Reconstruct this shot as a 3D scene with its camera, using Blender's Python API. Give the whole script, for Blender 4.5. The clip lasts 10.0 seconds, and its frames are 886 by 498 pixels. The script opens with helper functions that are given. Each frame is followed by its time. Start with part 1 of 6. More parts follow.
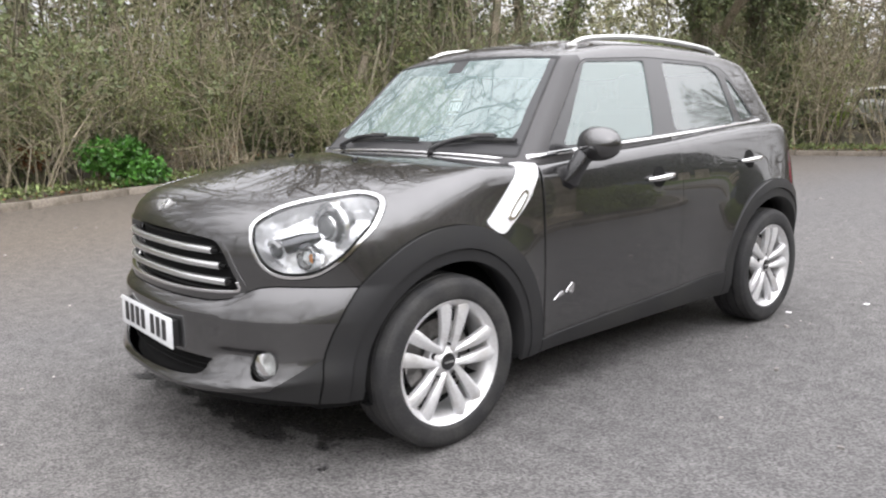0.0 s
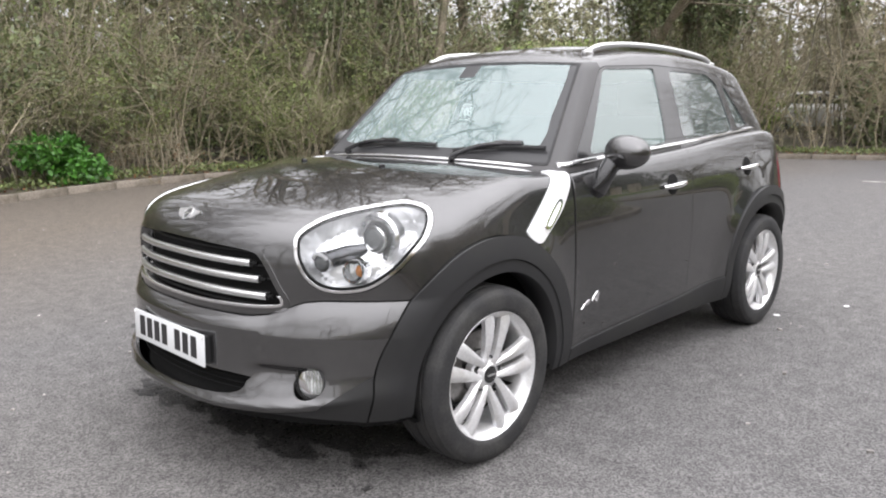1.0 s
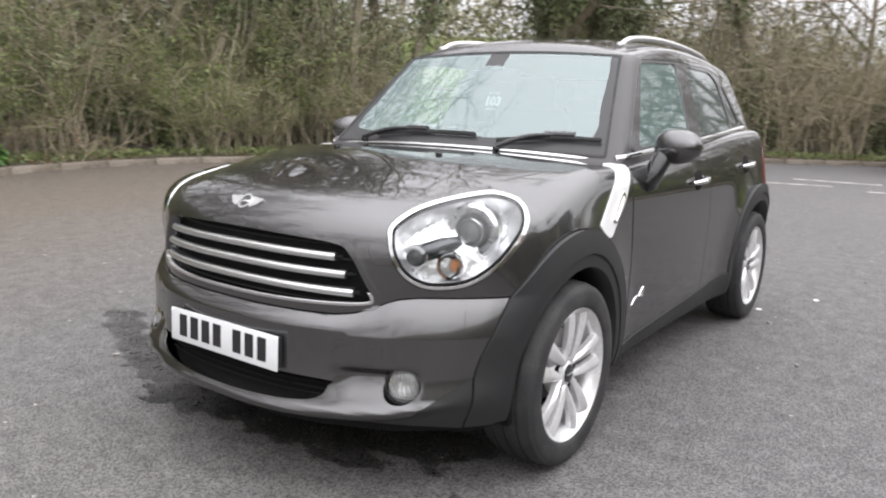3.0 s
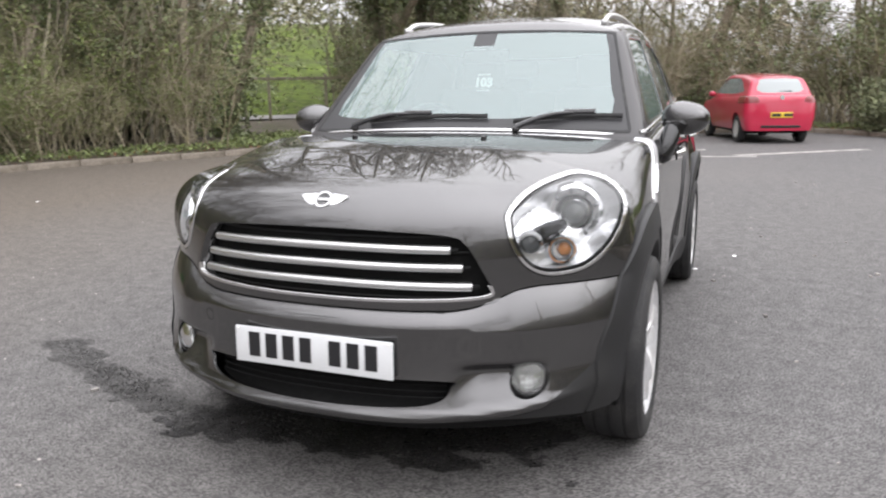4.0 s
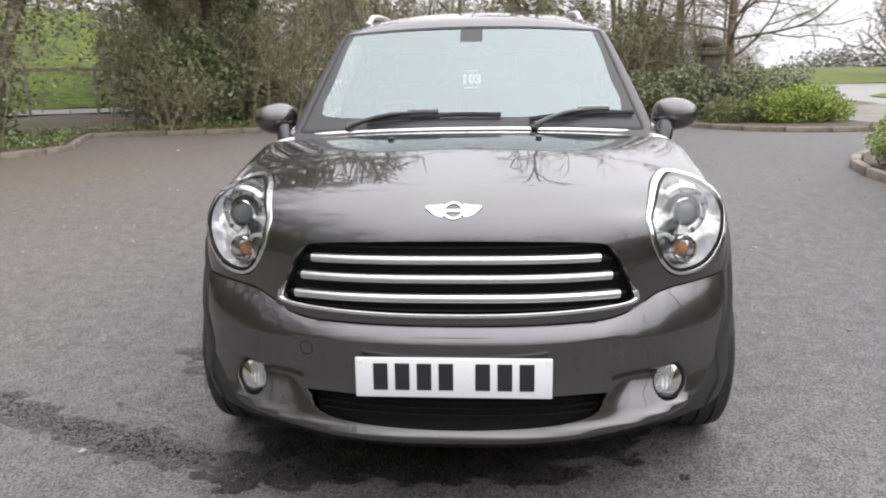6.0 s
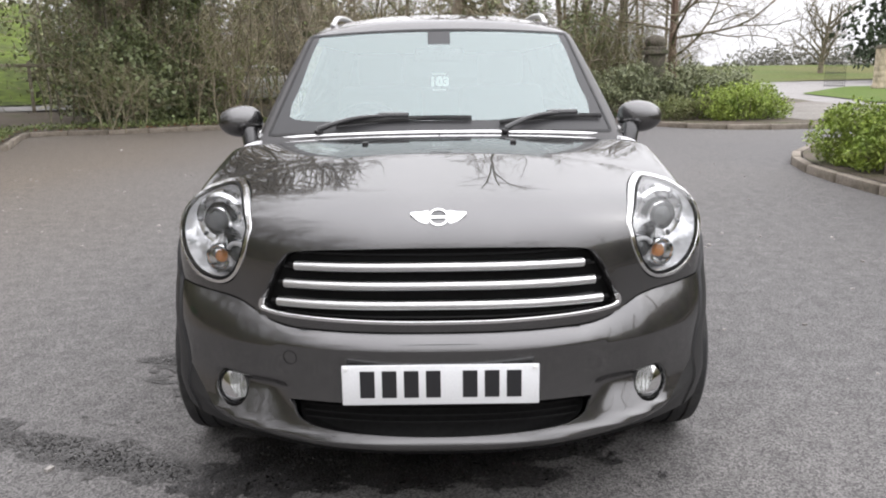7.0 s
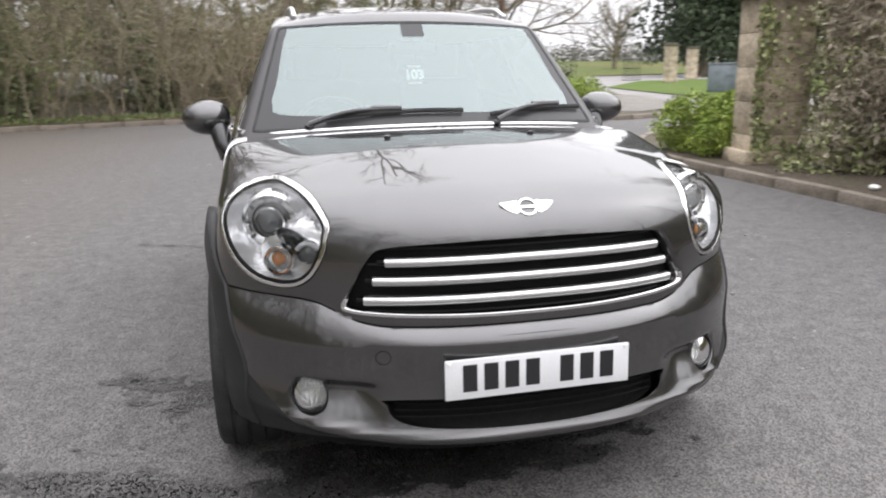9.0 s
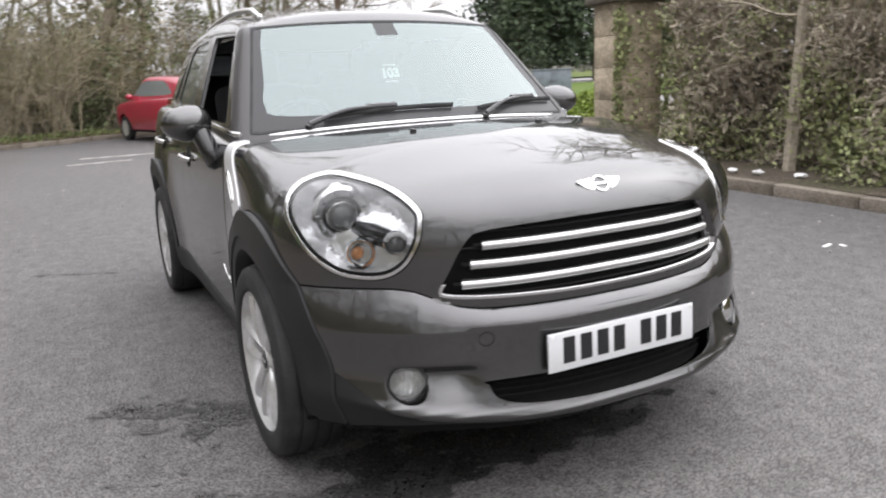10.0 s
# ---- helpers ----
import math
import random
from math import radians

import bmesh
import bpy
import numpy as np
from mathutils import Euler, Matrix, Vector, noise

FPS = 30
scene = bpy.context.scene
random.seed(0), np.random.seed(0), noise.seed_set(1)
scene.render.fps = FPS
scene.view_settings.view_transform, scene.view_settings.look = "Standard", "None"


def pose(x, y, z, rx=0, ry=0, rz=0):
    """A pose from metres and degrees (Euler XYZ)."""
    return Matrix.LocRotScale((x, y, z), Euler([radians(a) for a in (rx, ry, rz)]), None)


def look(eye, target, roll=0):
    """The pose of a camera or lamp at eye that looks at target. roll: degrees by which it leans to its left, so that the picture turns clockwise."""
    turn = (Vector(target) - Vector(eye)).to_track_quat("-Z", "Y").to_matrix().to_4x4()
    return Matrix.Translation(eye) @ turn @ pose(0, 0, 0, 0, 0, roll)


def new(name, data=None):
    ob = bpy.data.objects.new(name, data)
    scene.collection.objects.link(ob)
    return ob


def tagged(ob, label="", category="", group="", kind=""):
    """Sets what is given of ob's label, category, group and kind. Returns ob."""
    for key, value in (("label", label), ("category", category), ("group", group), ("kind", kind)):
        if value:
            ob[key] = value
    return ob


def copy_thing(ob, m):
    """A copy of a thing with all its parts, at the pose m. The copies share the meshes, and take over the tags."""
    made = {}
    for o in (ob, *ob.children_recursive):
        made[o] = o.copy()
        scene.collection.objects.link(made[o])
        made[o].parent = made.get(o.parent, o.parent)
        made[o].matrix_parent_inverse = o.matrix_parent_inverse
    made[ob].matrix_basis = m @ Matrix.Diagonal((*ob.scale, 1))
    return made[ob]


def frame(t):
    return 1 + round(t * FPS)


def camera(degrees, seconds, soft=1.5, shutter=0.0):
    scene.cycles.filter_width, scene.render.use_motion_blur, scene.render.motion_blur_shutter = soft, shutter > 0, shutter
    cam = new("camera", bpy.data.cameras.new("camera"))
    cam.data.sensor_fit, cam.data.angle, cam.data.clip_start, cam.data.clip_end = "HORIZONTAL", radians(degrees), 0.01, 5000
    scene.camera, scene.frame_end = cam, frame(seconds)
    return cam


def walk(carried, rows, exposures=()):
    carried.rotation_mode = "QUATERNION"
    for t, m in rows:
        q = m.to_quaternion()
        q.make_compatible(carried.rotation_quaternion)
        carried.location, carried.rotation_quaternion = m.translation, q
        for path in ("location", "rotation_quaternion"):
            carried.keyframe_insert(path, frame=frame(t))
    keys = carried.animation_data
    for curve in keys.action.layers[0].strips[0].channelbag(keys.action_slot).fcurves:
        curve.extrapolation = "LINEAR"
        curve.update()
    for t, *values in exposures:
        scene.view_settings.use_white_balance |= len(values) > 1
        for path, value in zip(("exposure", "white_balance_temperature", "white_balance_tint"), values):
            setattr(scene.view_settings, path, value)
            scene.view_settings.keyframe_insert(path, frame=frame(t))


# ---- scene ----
cam = camera(60.8, 10.0, soft=2.0, shutter=0.5)
PATH = [
    (0, (2.968, -1.768, 1.265), (1.465, -0.499, 0.905), -1.3),
    (0.5, (2.734, -1.915, 1.288), (1.286, -0.592, 0.898), -1.2),
    (1, (2.633, -2.019, 1.306), (1.256, -0.617, 0.938), -0.5),
    (1.5, (2.591, -2.055, 1.306), (1.227, -0.638, 0.945), -0.1),
    (2, (2.536, -2.097, 1.301), (1.187, -0.663, 0.947), 0.5),
    (2.5, (2.373, -2.203, 1.265), (1.085, -0.716, 0.906), 1.3),
    (2.7, (2.241, -2.248, 1.266), (0.994, -0.728, 0.899), 1.4),
    (3.8, (1.346, -2.646, 1.271), (0.556, -0.854, 0.866), 0.1),
    (4, (1.187, -2.682, 1.247), (0.459, -0.865, 0.837), -0.9),
    (4.5, (0.842, -2.766, 1.278), (0.292, -0.891, 0.855), -1.1),
    (5, (0.505, -2.842, 1.286), (0.173, -0.917, 0.859), -1.2),
    (5.5, (0.272, -2.776, 1.281), (0.033, -0.839, 0.846), -1.1),
    (7, (0.019, -2.764, 1.317), (0.012, -0.815, 0.866), -0.8),
    (7.5, (0.02, -2.757, 1.314), (0.005, -0.81, 0.857), -0.9),
    (8, (-0.148, -2.771, 1.304), (-0.066, -0.828, 0.834), -0.3),
    (8.5, (-0.417, -2.761, 1.309), (-0.18, -0.831, 0.840), -0.6),
    (9, (-0.728, -2.675, 1.314), (-0.269, -0.785, 0.846), -0.8),
    (9.5, (-1.093, -2.618, 1.297), (-0.402, -0.799, 0.837), -0.4),
    (10, (-1.433, -2.478, 1.262), (-0.557, -0.736, 0.814), -2.5),
]
walk(cam, [(t, look(eye, target, roll)) for t, eye, target, roll in PATH], [(0, 1.24), (1.0, 1.20), (2.5, 1.10), (4.0, 1.05), (5.5, 0.99), (10, 0.99)])


# ---- sky and light: a bright overcast spring day ----
sky = bpy.data.worlds.new("overcast_sky")
scene.world = sky
sky.use_nodes = True
sn, sl = sky.node_tree.nodes, sky.node_tree.links
air = sn.new("ShaderNodeTexSky")
air.sky_type, air.sun_disc = "NISHITA", False
air.sun_elevation, air.sun_rotation = radians(40), radians(85)
air.dust_density, air.air_density = 4.0, 1.0
grey = sn.new("ShaderNodeHueSaturation")
grey.inputs["Saturation"].default_value = 0.12
lift = sn.new("ShaderNodeMix")
lift.data_type = "RGBA"
lift.inputs["Factor"].default_value = 0.90
lift.inputs["B"].default_value = (9.95, 9.85, 10.35, 1)
sl.new(air.outputs[0], grey.inputs["Color"])
sl.new(grey.outputs[0], lift.inputs["A"])
# an overcast sky: brightest overhead, dimmer towards the horizon, a little brighter on the sun's side
sky_way = sn.new("ShaderNodeTexCoord").outputs["Generated"]
upward = sn.new("ShaderNodeSeparateXYZ")
sl.new(sky_way, upward.inputs[0])
dome = sn.new("ShaderNodeMapRange")
dome.inputs["From Min"].default_value, dome.inputs["From Max"].default_value = 0.0, 1.0
dome.inputs["To Min"].default_value, dome.inputs["To Max"].default_value = 0.46, 1.40
sl.new(upward.outputs["Z"], dome.inputs["Value"])
sunward = sn.new("ShaderNodeVectorMath")
sunward.operation = "DOT_PRODUCT"
sunward.inputs[1].default_value = (0.79, 0.10, 0.60)
sl.new(sky_way, sunward.inputs[0])
glow = sn.new("ShaderNodeMapRange")
glow.inputs["From Min"].default_value, glow.inputs["From Max"].default_value = -1.0, 1.0
glow.inputs["To Min"].default_value, glow.inputs["To Max"].default_value = 0.60, 1.25
sl.new(sunward.outputs["Value"], glow.inputs["Value"])
level = sn.new("ShaderNodeMath")
level.operation = "MULTIPLY"
sl.new(dome.outputs["Result"], level.inputs[0])
sl.new(glow.outputs["Result"], level.inputs[1])
bright = sn.new("ShaderNodeVectorMath")
bright.operation = "SCALE"
sl.new(lift.outputs["Result"], bright.inputs[0])
sl.new(level.outputs[0], bright.inputs["Scale"])
sl.new(bright.outputs[0], sn["Background"].inputs["Color"])
sn["Background"].inputs["Strength"].default_value = 0.120
scene.view_settings.exposure = 1.05
sun = new("sun", bpy.data.lights.new("sun", "SUN"))
sun.data.energy, sun.data.angle, sun.data.color = 0.5, radians(180), (1.0, 0.97, 0.93)
sun.matrix_world = pose(0, 0, 20, 45, 0, 92)


# ---- materials ----
def material(name, base, rough=0.5, metal=0.0, coat=0.0, grain=0.0, size=30.0, bump=0.0, spots=None, spot_size=3.0, island=0.0, vary=0.0, specular=0.5, edge=0.45):
    """A surface with fine grain (size per metre), larger stains in the colour spots, and colour that varies by object or by island."""
    m = bpy.data.materials.new(name)
    m.use_nodes = True
    n, l = m.node_tree.nodes, m.node_tree.links
    b = n["Principled BSDF"]
    b.inputs["Roughness"].default_value, b.inputs["Metallic"].default_value = rough, metal
    b.inputs["Coat Weight"].default_value, b.inputs["Coat Roughness"].default_value = coat, 0.03
    b.inputs["Specular IOR Level"].default_value = specular
    b.inputs["Base Color"].default_value = (*base, 1)
    where = n.new("ShaderNodeTexCoord").outputs["Object"]
    col = None
    if spots:
        big = n.new("ShaderNodeTexNoise")
        big.inputs["Scale"].default_value, big.inputs["Detail"].default_value = spot_size, 6
        l.new(where, big.inputs["Vector"])
        ramp = n.new("ShaderNodeMapRange")
        ramp.inputs["From Min"].default_value, ramp.inputs["From Max"].default_value = edge, edge + 0.2
        l.new(big.outputs["Fac"], ramp.inputs["Value"])
        mix = n.new("ShaderNodeMix")
        mix.data_type = "RGBA"
        mix.inputs["A"].default_value, mix.inputs["B"].default_value = (*base, 1), (*spots, 1)
        l.new(ramp.outputs["Result"], mix.inputs["Factor"])
        col = mix.outputs["Result"]
    if grain or bump:
        fine = n.new("ShaderNodeTexNoise")
        fine.inputs["Scale"].default_value, fine.inputs["Detail"].default_value = size, 5
        l.new(where, fine.inputs["Vector"])
        if grain:
            val = n.new("ShaderNodeMapRange")
            val.inputs["From Min"].default_value, val.inputs["From Max"].default_value = 0.36, 0.64
            val.inputs["To Min"].default_value, val.inputs["To Max"].default_value = 1 - grain, 1 + grain
            l.new(fine.outputs["Fac"], val.inputs["Value"])
            hsv = n.new("ShaderNodeHueSaturation")
            hsv.inputs["Color"].default_value = (*base, 1)
            if col:
                l.new(col, hsv.inputs["Color"])
            l.new(val.outputs["Result"], hsv.inputs["Value"])
            col = hsv.outputs["Color"]
        if bump:
            bp = n.new("ShaderNodeBump")
            bp.inputs["Strength"].default_value, bp.inputs["Distance"].default_value = bump, 0.01
            l.new(fine.outputs["Fac"], bp.inputs["Height"])
            l.new(bp.outputs["Normal"], b.inputs["Normal"])
    for amount, node, out in ((island, "ShaderNodeNewGeometry", "Random Per Island"), (vary, "ShaderNodeObjectInfo", "Random")):
        if amount:
            val = n.new("ShaderNodeMapRange")
            val.inputs["To Min"].default_value, val.inputs["To Max"].default_value = 1 - amount, 1 + amount
            l.new(n.new(node).outputs[out], val.inputs["Value"])
            hsv = n.new("ShaderNodeHueSaturation")
            hsv.inputs["Color"].default_value = (*base, 1)
            if col:
                l.new(col, hsv.inputs["Color"])
            l.new(val.outputs["Result"], hsv.inputs["Value"])
            col = hsv.outputs["Color"]
    if col:
        l.new(col, b.inputs["Base Color"])
    return m


def glazing(name, tint, gloss=0.03, film=(0.5, 0.56, 0.56), film_share=0.0, ior=1.6):
    """Thin clear glass: straight through, with a Fresnel mirror and a pale film for dust and painted sky sheen."""
    m = bpy.data.materials.new(name)
    m.use_nodes = True
    n, l = m.node_tree.nodes, m.node_tree.links
    n.remove(n["Principled BSDF"])
    thru, shine, haze = n.new("ShaderNodeBsdfTransparent"), n.new("ShaderNodeBsdfGlossy"), n.new("ShaderNodeBsdfDiffuse")
    thru.inputs["Color"].default_value = (*tint, 1)
    shine.inputs["Roughness"].default_value = gloss
    haze.inputs["Color"].default_value = (*film, 1)
    fres = n.new("ShaderNodeFresnel")
    fres.inputs["IOR"].default_value = ior
    a, c = n.new("ShaderNodeMixShader"), n.new("ShaderNodeMixShader")
    a.inputs["Fac"].default_value = film_share
    l.new(thru.outputs[0], a.inputs[1])
    l.new(haze.outputs[0], a.inputs[2])
    l.new(fres.outputs[0], c.inputs["Fac"])
    l.new(a.outputs[0], c.inputs[1])
    l.new(shine.outputs[0], c.inputs[2])
    l.new(c.outputs[0], n["Material Output"].inputs["Surface"])
    return m


PAINT = material("dark_grey_metallic_paint", (0.088, 0.0870, 0.0880), 0.27, 0.86, coat=1.0, grain=0.07, size=900, spots=(0.098, 0.097, 0.0975), spot_size=5)
PAINT.node_tree.nodes["Principled BSDF"].inputs["Specular Tint"].default_value = (0.45, 0.45, 0.45, 1)
PAINT.node_tree.nodes["Principled BSDF"].inputs["Coat Roughness"].default_value = 0.008
PAINT.node_tree.nodes["Principled BSDF"].inputs["Coat IOR"].default_value = 1.62
PLASTIC = material("black_moulded_plastic", (0.019, 0.019, 0.020), 0.50, grain=0.12, size=400, bump=0.05, spots=(0.025, 0.025, 0.024), specular=0.35)
GLOSS_BLACK = material("gloss_black_trim", (0.018, 0.018, 0.019), 0.18, coat=0.4, grain=0.1, size=60)
VOID = material("black_recess", (0.0075, 0.0075, 0.0075), 0.8, grain=0.2, size=80, specular=0.2)
CHROME = material("bright_chrome", (0.80, 0.80, 0.80), 0.08, 1.0, grain=0.03, size=40)
SATIN = material("satin_silver", (0.70, 0.70, 0.70), 0.34, 1.0, grain=0.04, size=120)
SILVER = material("bright_silver_paint", (0.84, 0.84, 0.85), 0.30, 0.20, coat=0.5, grain=0.03, size=90)
ALLOY = material("silver_alloy_paint", (0.78, 0.78, 0.79), 0.34, 0.55, grain=0.05, size=90, spots=(0.66, 0.65, 0.64), spot_size=14)
RUBBER = material("tyre_rubber", (0.020, 0.020, 0.021), 0.72, grain=0.18, size=120, bump=0.12, spots=(0.036, 0.035, 0.034), spot_size=9)
# the strong pale film of the windows paints in part of the sky's reflection
SCREEN = glazing("windscreen_glass", (0.80, 0.93, 0.91), 0.02, film=(0.42, 0.56, 0.555), film_share=0.34, ior=1.95)
WINDOW = glazing("side_window_glass", (0.74, 0.88, 0.84), 0.02, film=(0.44, 0.66, 0.62), film_share=0.20, ior=2.4)
PRIVACY = glazing("tinted_rear_glass", (0.62, 0.72, 0.70), 0.02, film=(0.52, 0.66, 0.64), film_share=0.13, ior=2.6)
PILLAR = material("satin_dark_grey_trim", (0.036, 0.034, 0.035), 0.40, coat=0.12, grain=0.06, size=200)
LENS = glazing("clear_lamp_lens", (0.95, 0.96, 0.96), 0.01, film_share=0.01, ior=1.5)
FRIT = material("black_glass_border", (0.040, 0.040, 0.042), 0.35, coat=0.1, grain=0.05, size=200, specular=0.3)
REFLECTOR = material("lamp_reflector", (0.80, 0.80, 0.81), 0.20, 0.72, grain=0.05, size=22, bump=0.7)
SATIN_CHROME = material("satin_chrome_collar", (0.80, 0.80, 0.81), 0.18, 1.0, grain=0.05, size=60)
FOG_BOWL = material("dull_fog_reflector", (0.52, 0.52, 0.51), 0.20, 0.9, grain=0.10, size=60, bump=0.6)
AMBER = material("amber_bulb", (0.86, 0.33, 0.10), 0.25, coat=0.6, grain=0.05, size=40)
# chrome whose dark reflections are put into the metal's colour
DARK_CHROME = material("dark_reflection_chrome", (0.085, 0.085, 0.090), 0.16, 1.0, grain=0.05, size=40)
GREY_LENS = material("grey_projector_glass", (0.085, 0.088, 0.092), 0.10, coat=1.0, grain=0.05, size=50)
PALE_LENS = material("frosted_side_lamp_glass", (0.55, 0.55, 0.56), 0.2, coat=1.0, grain=0.1, size=90)
DARK_LENS = material("dark_projector_lens", (0.05, 0.052, 0.055), 0.08, coat=1.0, grain=0.05, size=50)
PLATE_WHITE = material("white_reflective_plate", (0.74, 0.75, 0.76), 0.35, coat=0.3, grain=0.03, size=200)
PLATE_INK = material("black_plate_ink", (0.016, 0.016, 0.018), 0.4, grain=0.05, size=200)
CLOTH = material("dark_seat_cloth", (0.055, 0.056, 0.060), 0.9, grain=0.25, size=300, bump=0.1)
TRIM = material("grey_cabin_trim", (0.070, 0.072, 0.075), 0.7, grain=0.12, size=150)
HEADLINING = material("pale_headlining", (0.55, 0.55, 0.53), 0.9, grain=0.05, size=200)
PAPER = material("white_paper", (0.88, 0.88, 0.87), 0.7, grain=0.03, size=60)
STEEL = material("brushed_steel_disc", (0.30, 0.29, 0.28), 0.35, 1.0, grain=0.15, size=60)


def speckled(name, base, other, size=150.0, contrast=0.45, patch=0.22, rough=0.82, bump=0.5, leafy=None):
    """Tarmac: stones of differing grey in a dark binder, over wide worn areas of another tone."""
    m = bpy.data.materials.new(name)
    m.use_nodes = True
    n, l = m.node_tree.nodes, m.node_tree.links
    b = n["Principled BSDF"]
    b.inputs["Roughness"].default_value = rough
    where = n.new("ShaderNodeTexCoord").outputs["Object"]
    cells = n.new("ShaderNodeTexVoronoi")
    cells.inputs["Scale"].default_value = size
    l.new(where, cells.inputs["Vector"])
    grey = n.new("ShaderNodeRGBToBW")
    l.new(cells.outputs["Color"], grey.inputs[0])
    fleck = n.new("ShaderNodeMapRange")
    fleck.inputs["From Min"].default_value, fleck.inputs["From Max"].default_value = 0.2, 0.8
    fleck.inputs["To Min"].default_value, fleck.inputs["To Max"].default_value = 1 - contrast, 1 + contrast
    l.new(grey.outputs[0], fleck.inputs["Value"])
    worn = n.new("ShaderNodeTexNoise")
    worn.inputs["Scale"].default_value, worn.inputs["Detail"].default_value = patch, 5
    l.new(where, worn.inputs["Vector"])
    ramp = n.new("ShaderNodeMapRange")
    ramp.inputs["From Min"].default_value, ramp.inputs["From Max"].default_value = 0.40, 0.62
    l.new(worn.outputs["Fac"], ramp.inputs["Value"])
    mix = n.new("ShaderNodeMix")
    mix.data_type = "RGBA"
    mix.inputs["A"].default_value, mix.inputs["B"].default_value = (*base, 1), (*other, 1)
    l.new(ramp.outputs["Result"], mix.inputs["Factor"])
    tone = mix.outputs["Result"]
    if leafy:
        place = n.new("ShaderNodeSeparateXYZ")
        l.new(where, place.inputs[0])
        shift = n.new("ShaderNodeMath")
        shift.operation = "MULTIPLY_ADD"
        shift.inputs[1].default_value = 5.0
        l.new(worn.outputs["Fac"], shift.inputs[0])
        l.new(place.outputs["X"], shift.inputs[2])
        band = n.new("ShaderNodeMapRange")
        band.inputs["From Min"].default_value, band.inputs["From Max"].default_value = 0.6, -3.4
        l.new(shift.outputs[0], band.inputs["Value"])
        stain = n.new("ShaderNodeMix")
        stain.data_type = "RGBA"
        stain.inputs["B"].default_value = (*leafy, 1)
        l.new(band.outputs["Result"], stain.inputs["Factor"])
        l.new(tone, stain.inputs["A"])
        tone = stain.outputs["Result"]
    mottle = n.new("ShaderNodeTexNoise")
    mottle.inputs["Scale"].default_value, mottle.inputs["Detail"].default_value = 9, 6
    l.new(where, mottle.inputs["Vector"])
    soft = n.new("ShaderNodeMapRange")
    soft.inputs["From Min"].default_value, soft.inputs["From Max"].default_value = 0.3, 0.7
    soft.inputs["To Min"].default_value, soft.inputs["To Max"].default_value = 0.82, 1.18
    l.new(mottle.outputs["Fac"], soft.inputs["Value"])
    times = n.new("ShaderNodeMath")
    times.operation = "MULTIPLY"
    l.new(fleck.outputs["Result"], times.inputs[0])
    l.new(soft.outputs["Result"], times.inputs[1])
    hsv = n.new("ShaderNodeHueSaturation")
    l.new(tone, hsv.inputs["Color"])
    l.new(times.outputs[0], hsv.inputs["Value"])
    l.new(hsv.outputs["Color"], b.inputs["Base Color"])
    bp = n.new("ShaderNodeBump")
    bp.inputs["Strength"].default_value, bp.inputs["Distance"].default_value = bump, 0.006
    l.new(cells.outputs["Distance"], bp.inputs["Height"])
    l.new(bp.outputs["Normal"], b.inputs["Normal"])
    return m
# ---- the hatchback's skin, as smooth blends of front, side, top and glasshouse ----
def curve(*pts):
    """A smooth curve through (place, value) pairs, held level beyond its ends."""
    xs = np.array([p[0] for p in pts], float)
    ys = np.array([p[1] for p in pts], float)
    d = np.diff(ys) / np.diff(xs)
    m = np.concatenate(([d[0]], np.where(d[1:] * d[:-1] > 0, 2 * d[1:] * d[:-1] / (d[1:] + d[:-1] + 1e-12), 0), [d[-1]]))

    def at(q):
        q = np.clip(np.asarray(q, float), xs[0], xs[-1])
        i = np.clip(np.searchsorted(xs, q) - 1, 0, len(xs) - 2)
        h = xs[i + 1] - xs[i]
        t = (q - xs[i]) / h
        return ((1 + 2 * t) * (1 - t) ** 2 * ys[i] + t * (1 - t) ** 2 * h * m[i]
                + t * t * (3 - 2 * t) * ys[i + 1] + t * t * (t - 1) * h * m[i + 1])
    return at


def spline(*pts):
    """A natural cubic spline through (place, value) pairs, held level beyond its ends."""
    xs = np.array([p[0] for p in pts], float)
    ys = np.array([p[1] for p in pts], float)
    n, h = len(xs), np.diff(xs)
    a = np.eye(n)
    r = np.zeros(n)
    for i in range(1, n - 1):
        a[i, i - 1:i + 2] = h[i - 1], 2 * (h[i - 1] + h[i]), h[i]
        r[i] = 6 * ((ys[i + 1] - ys[i]) / h[i] - (ys[i] - ys[i - 1]) / h[i - 1])
    m = np.linalg.solve(a, r)

    def at(q):
        q = np.clip(np.asarray(q, float), xs[0], xs[-1])
        i = np.clip(np.searchsorted(xs, q) - 1, 0, n - 2)
        u, w = xs[i + 1] - q, q - xs[i]
        return (m[i] * u ** 3 + m[i + 1] * w ** 3) / (6 * h[i]) + (ys[i] / h[i] - m[i] * h[i] / 6) * u + (ys[i + 1] / h[i] - m[i + 1] * h[i] / 6) * w
    return at


def soft(q):
    q = np.clip(q, 0, 1)
    return q * q * (3 - 2 * q)


def smax(a, b, k):
    k = 1.5 * k
    h = np.clip(1 - np.abs(a - b) / k, 0, 1)
    return np.maximum(a, b) + h ** 3 * k / 6


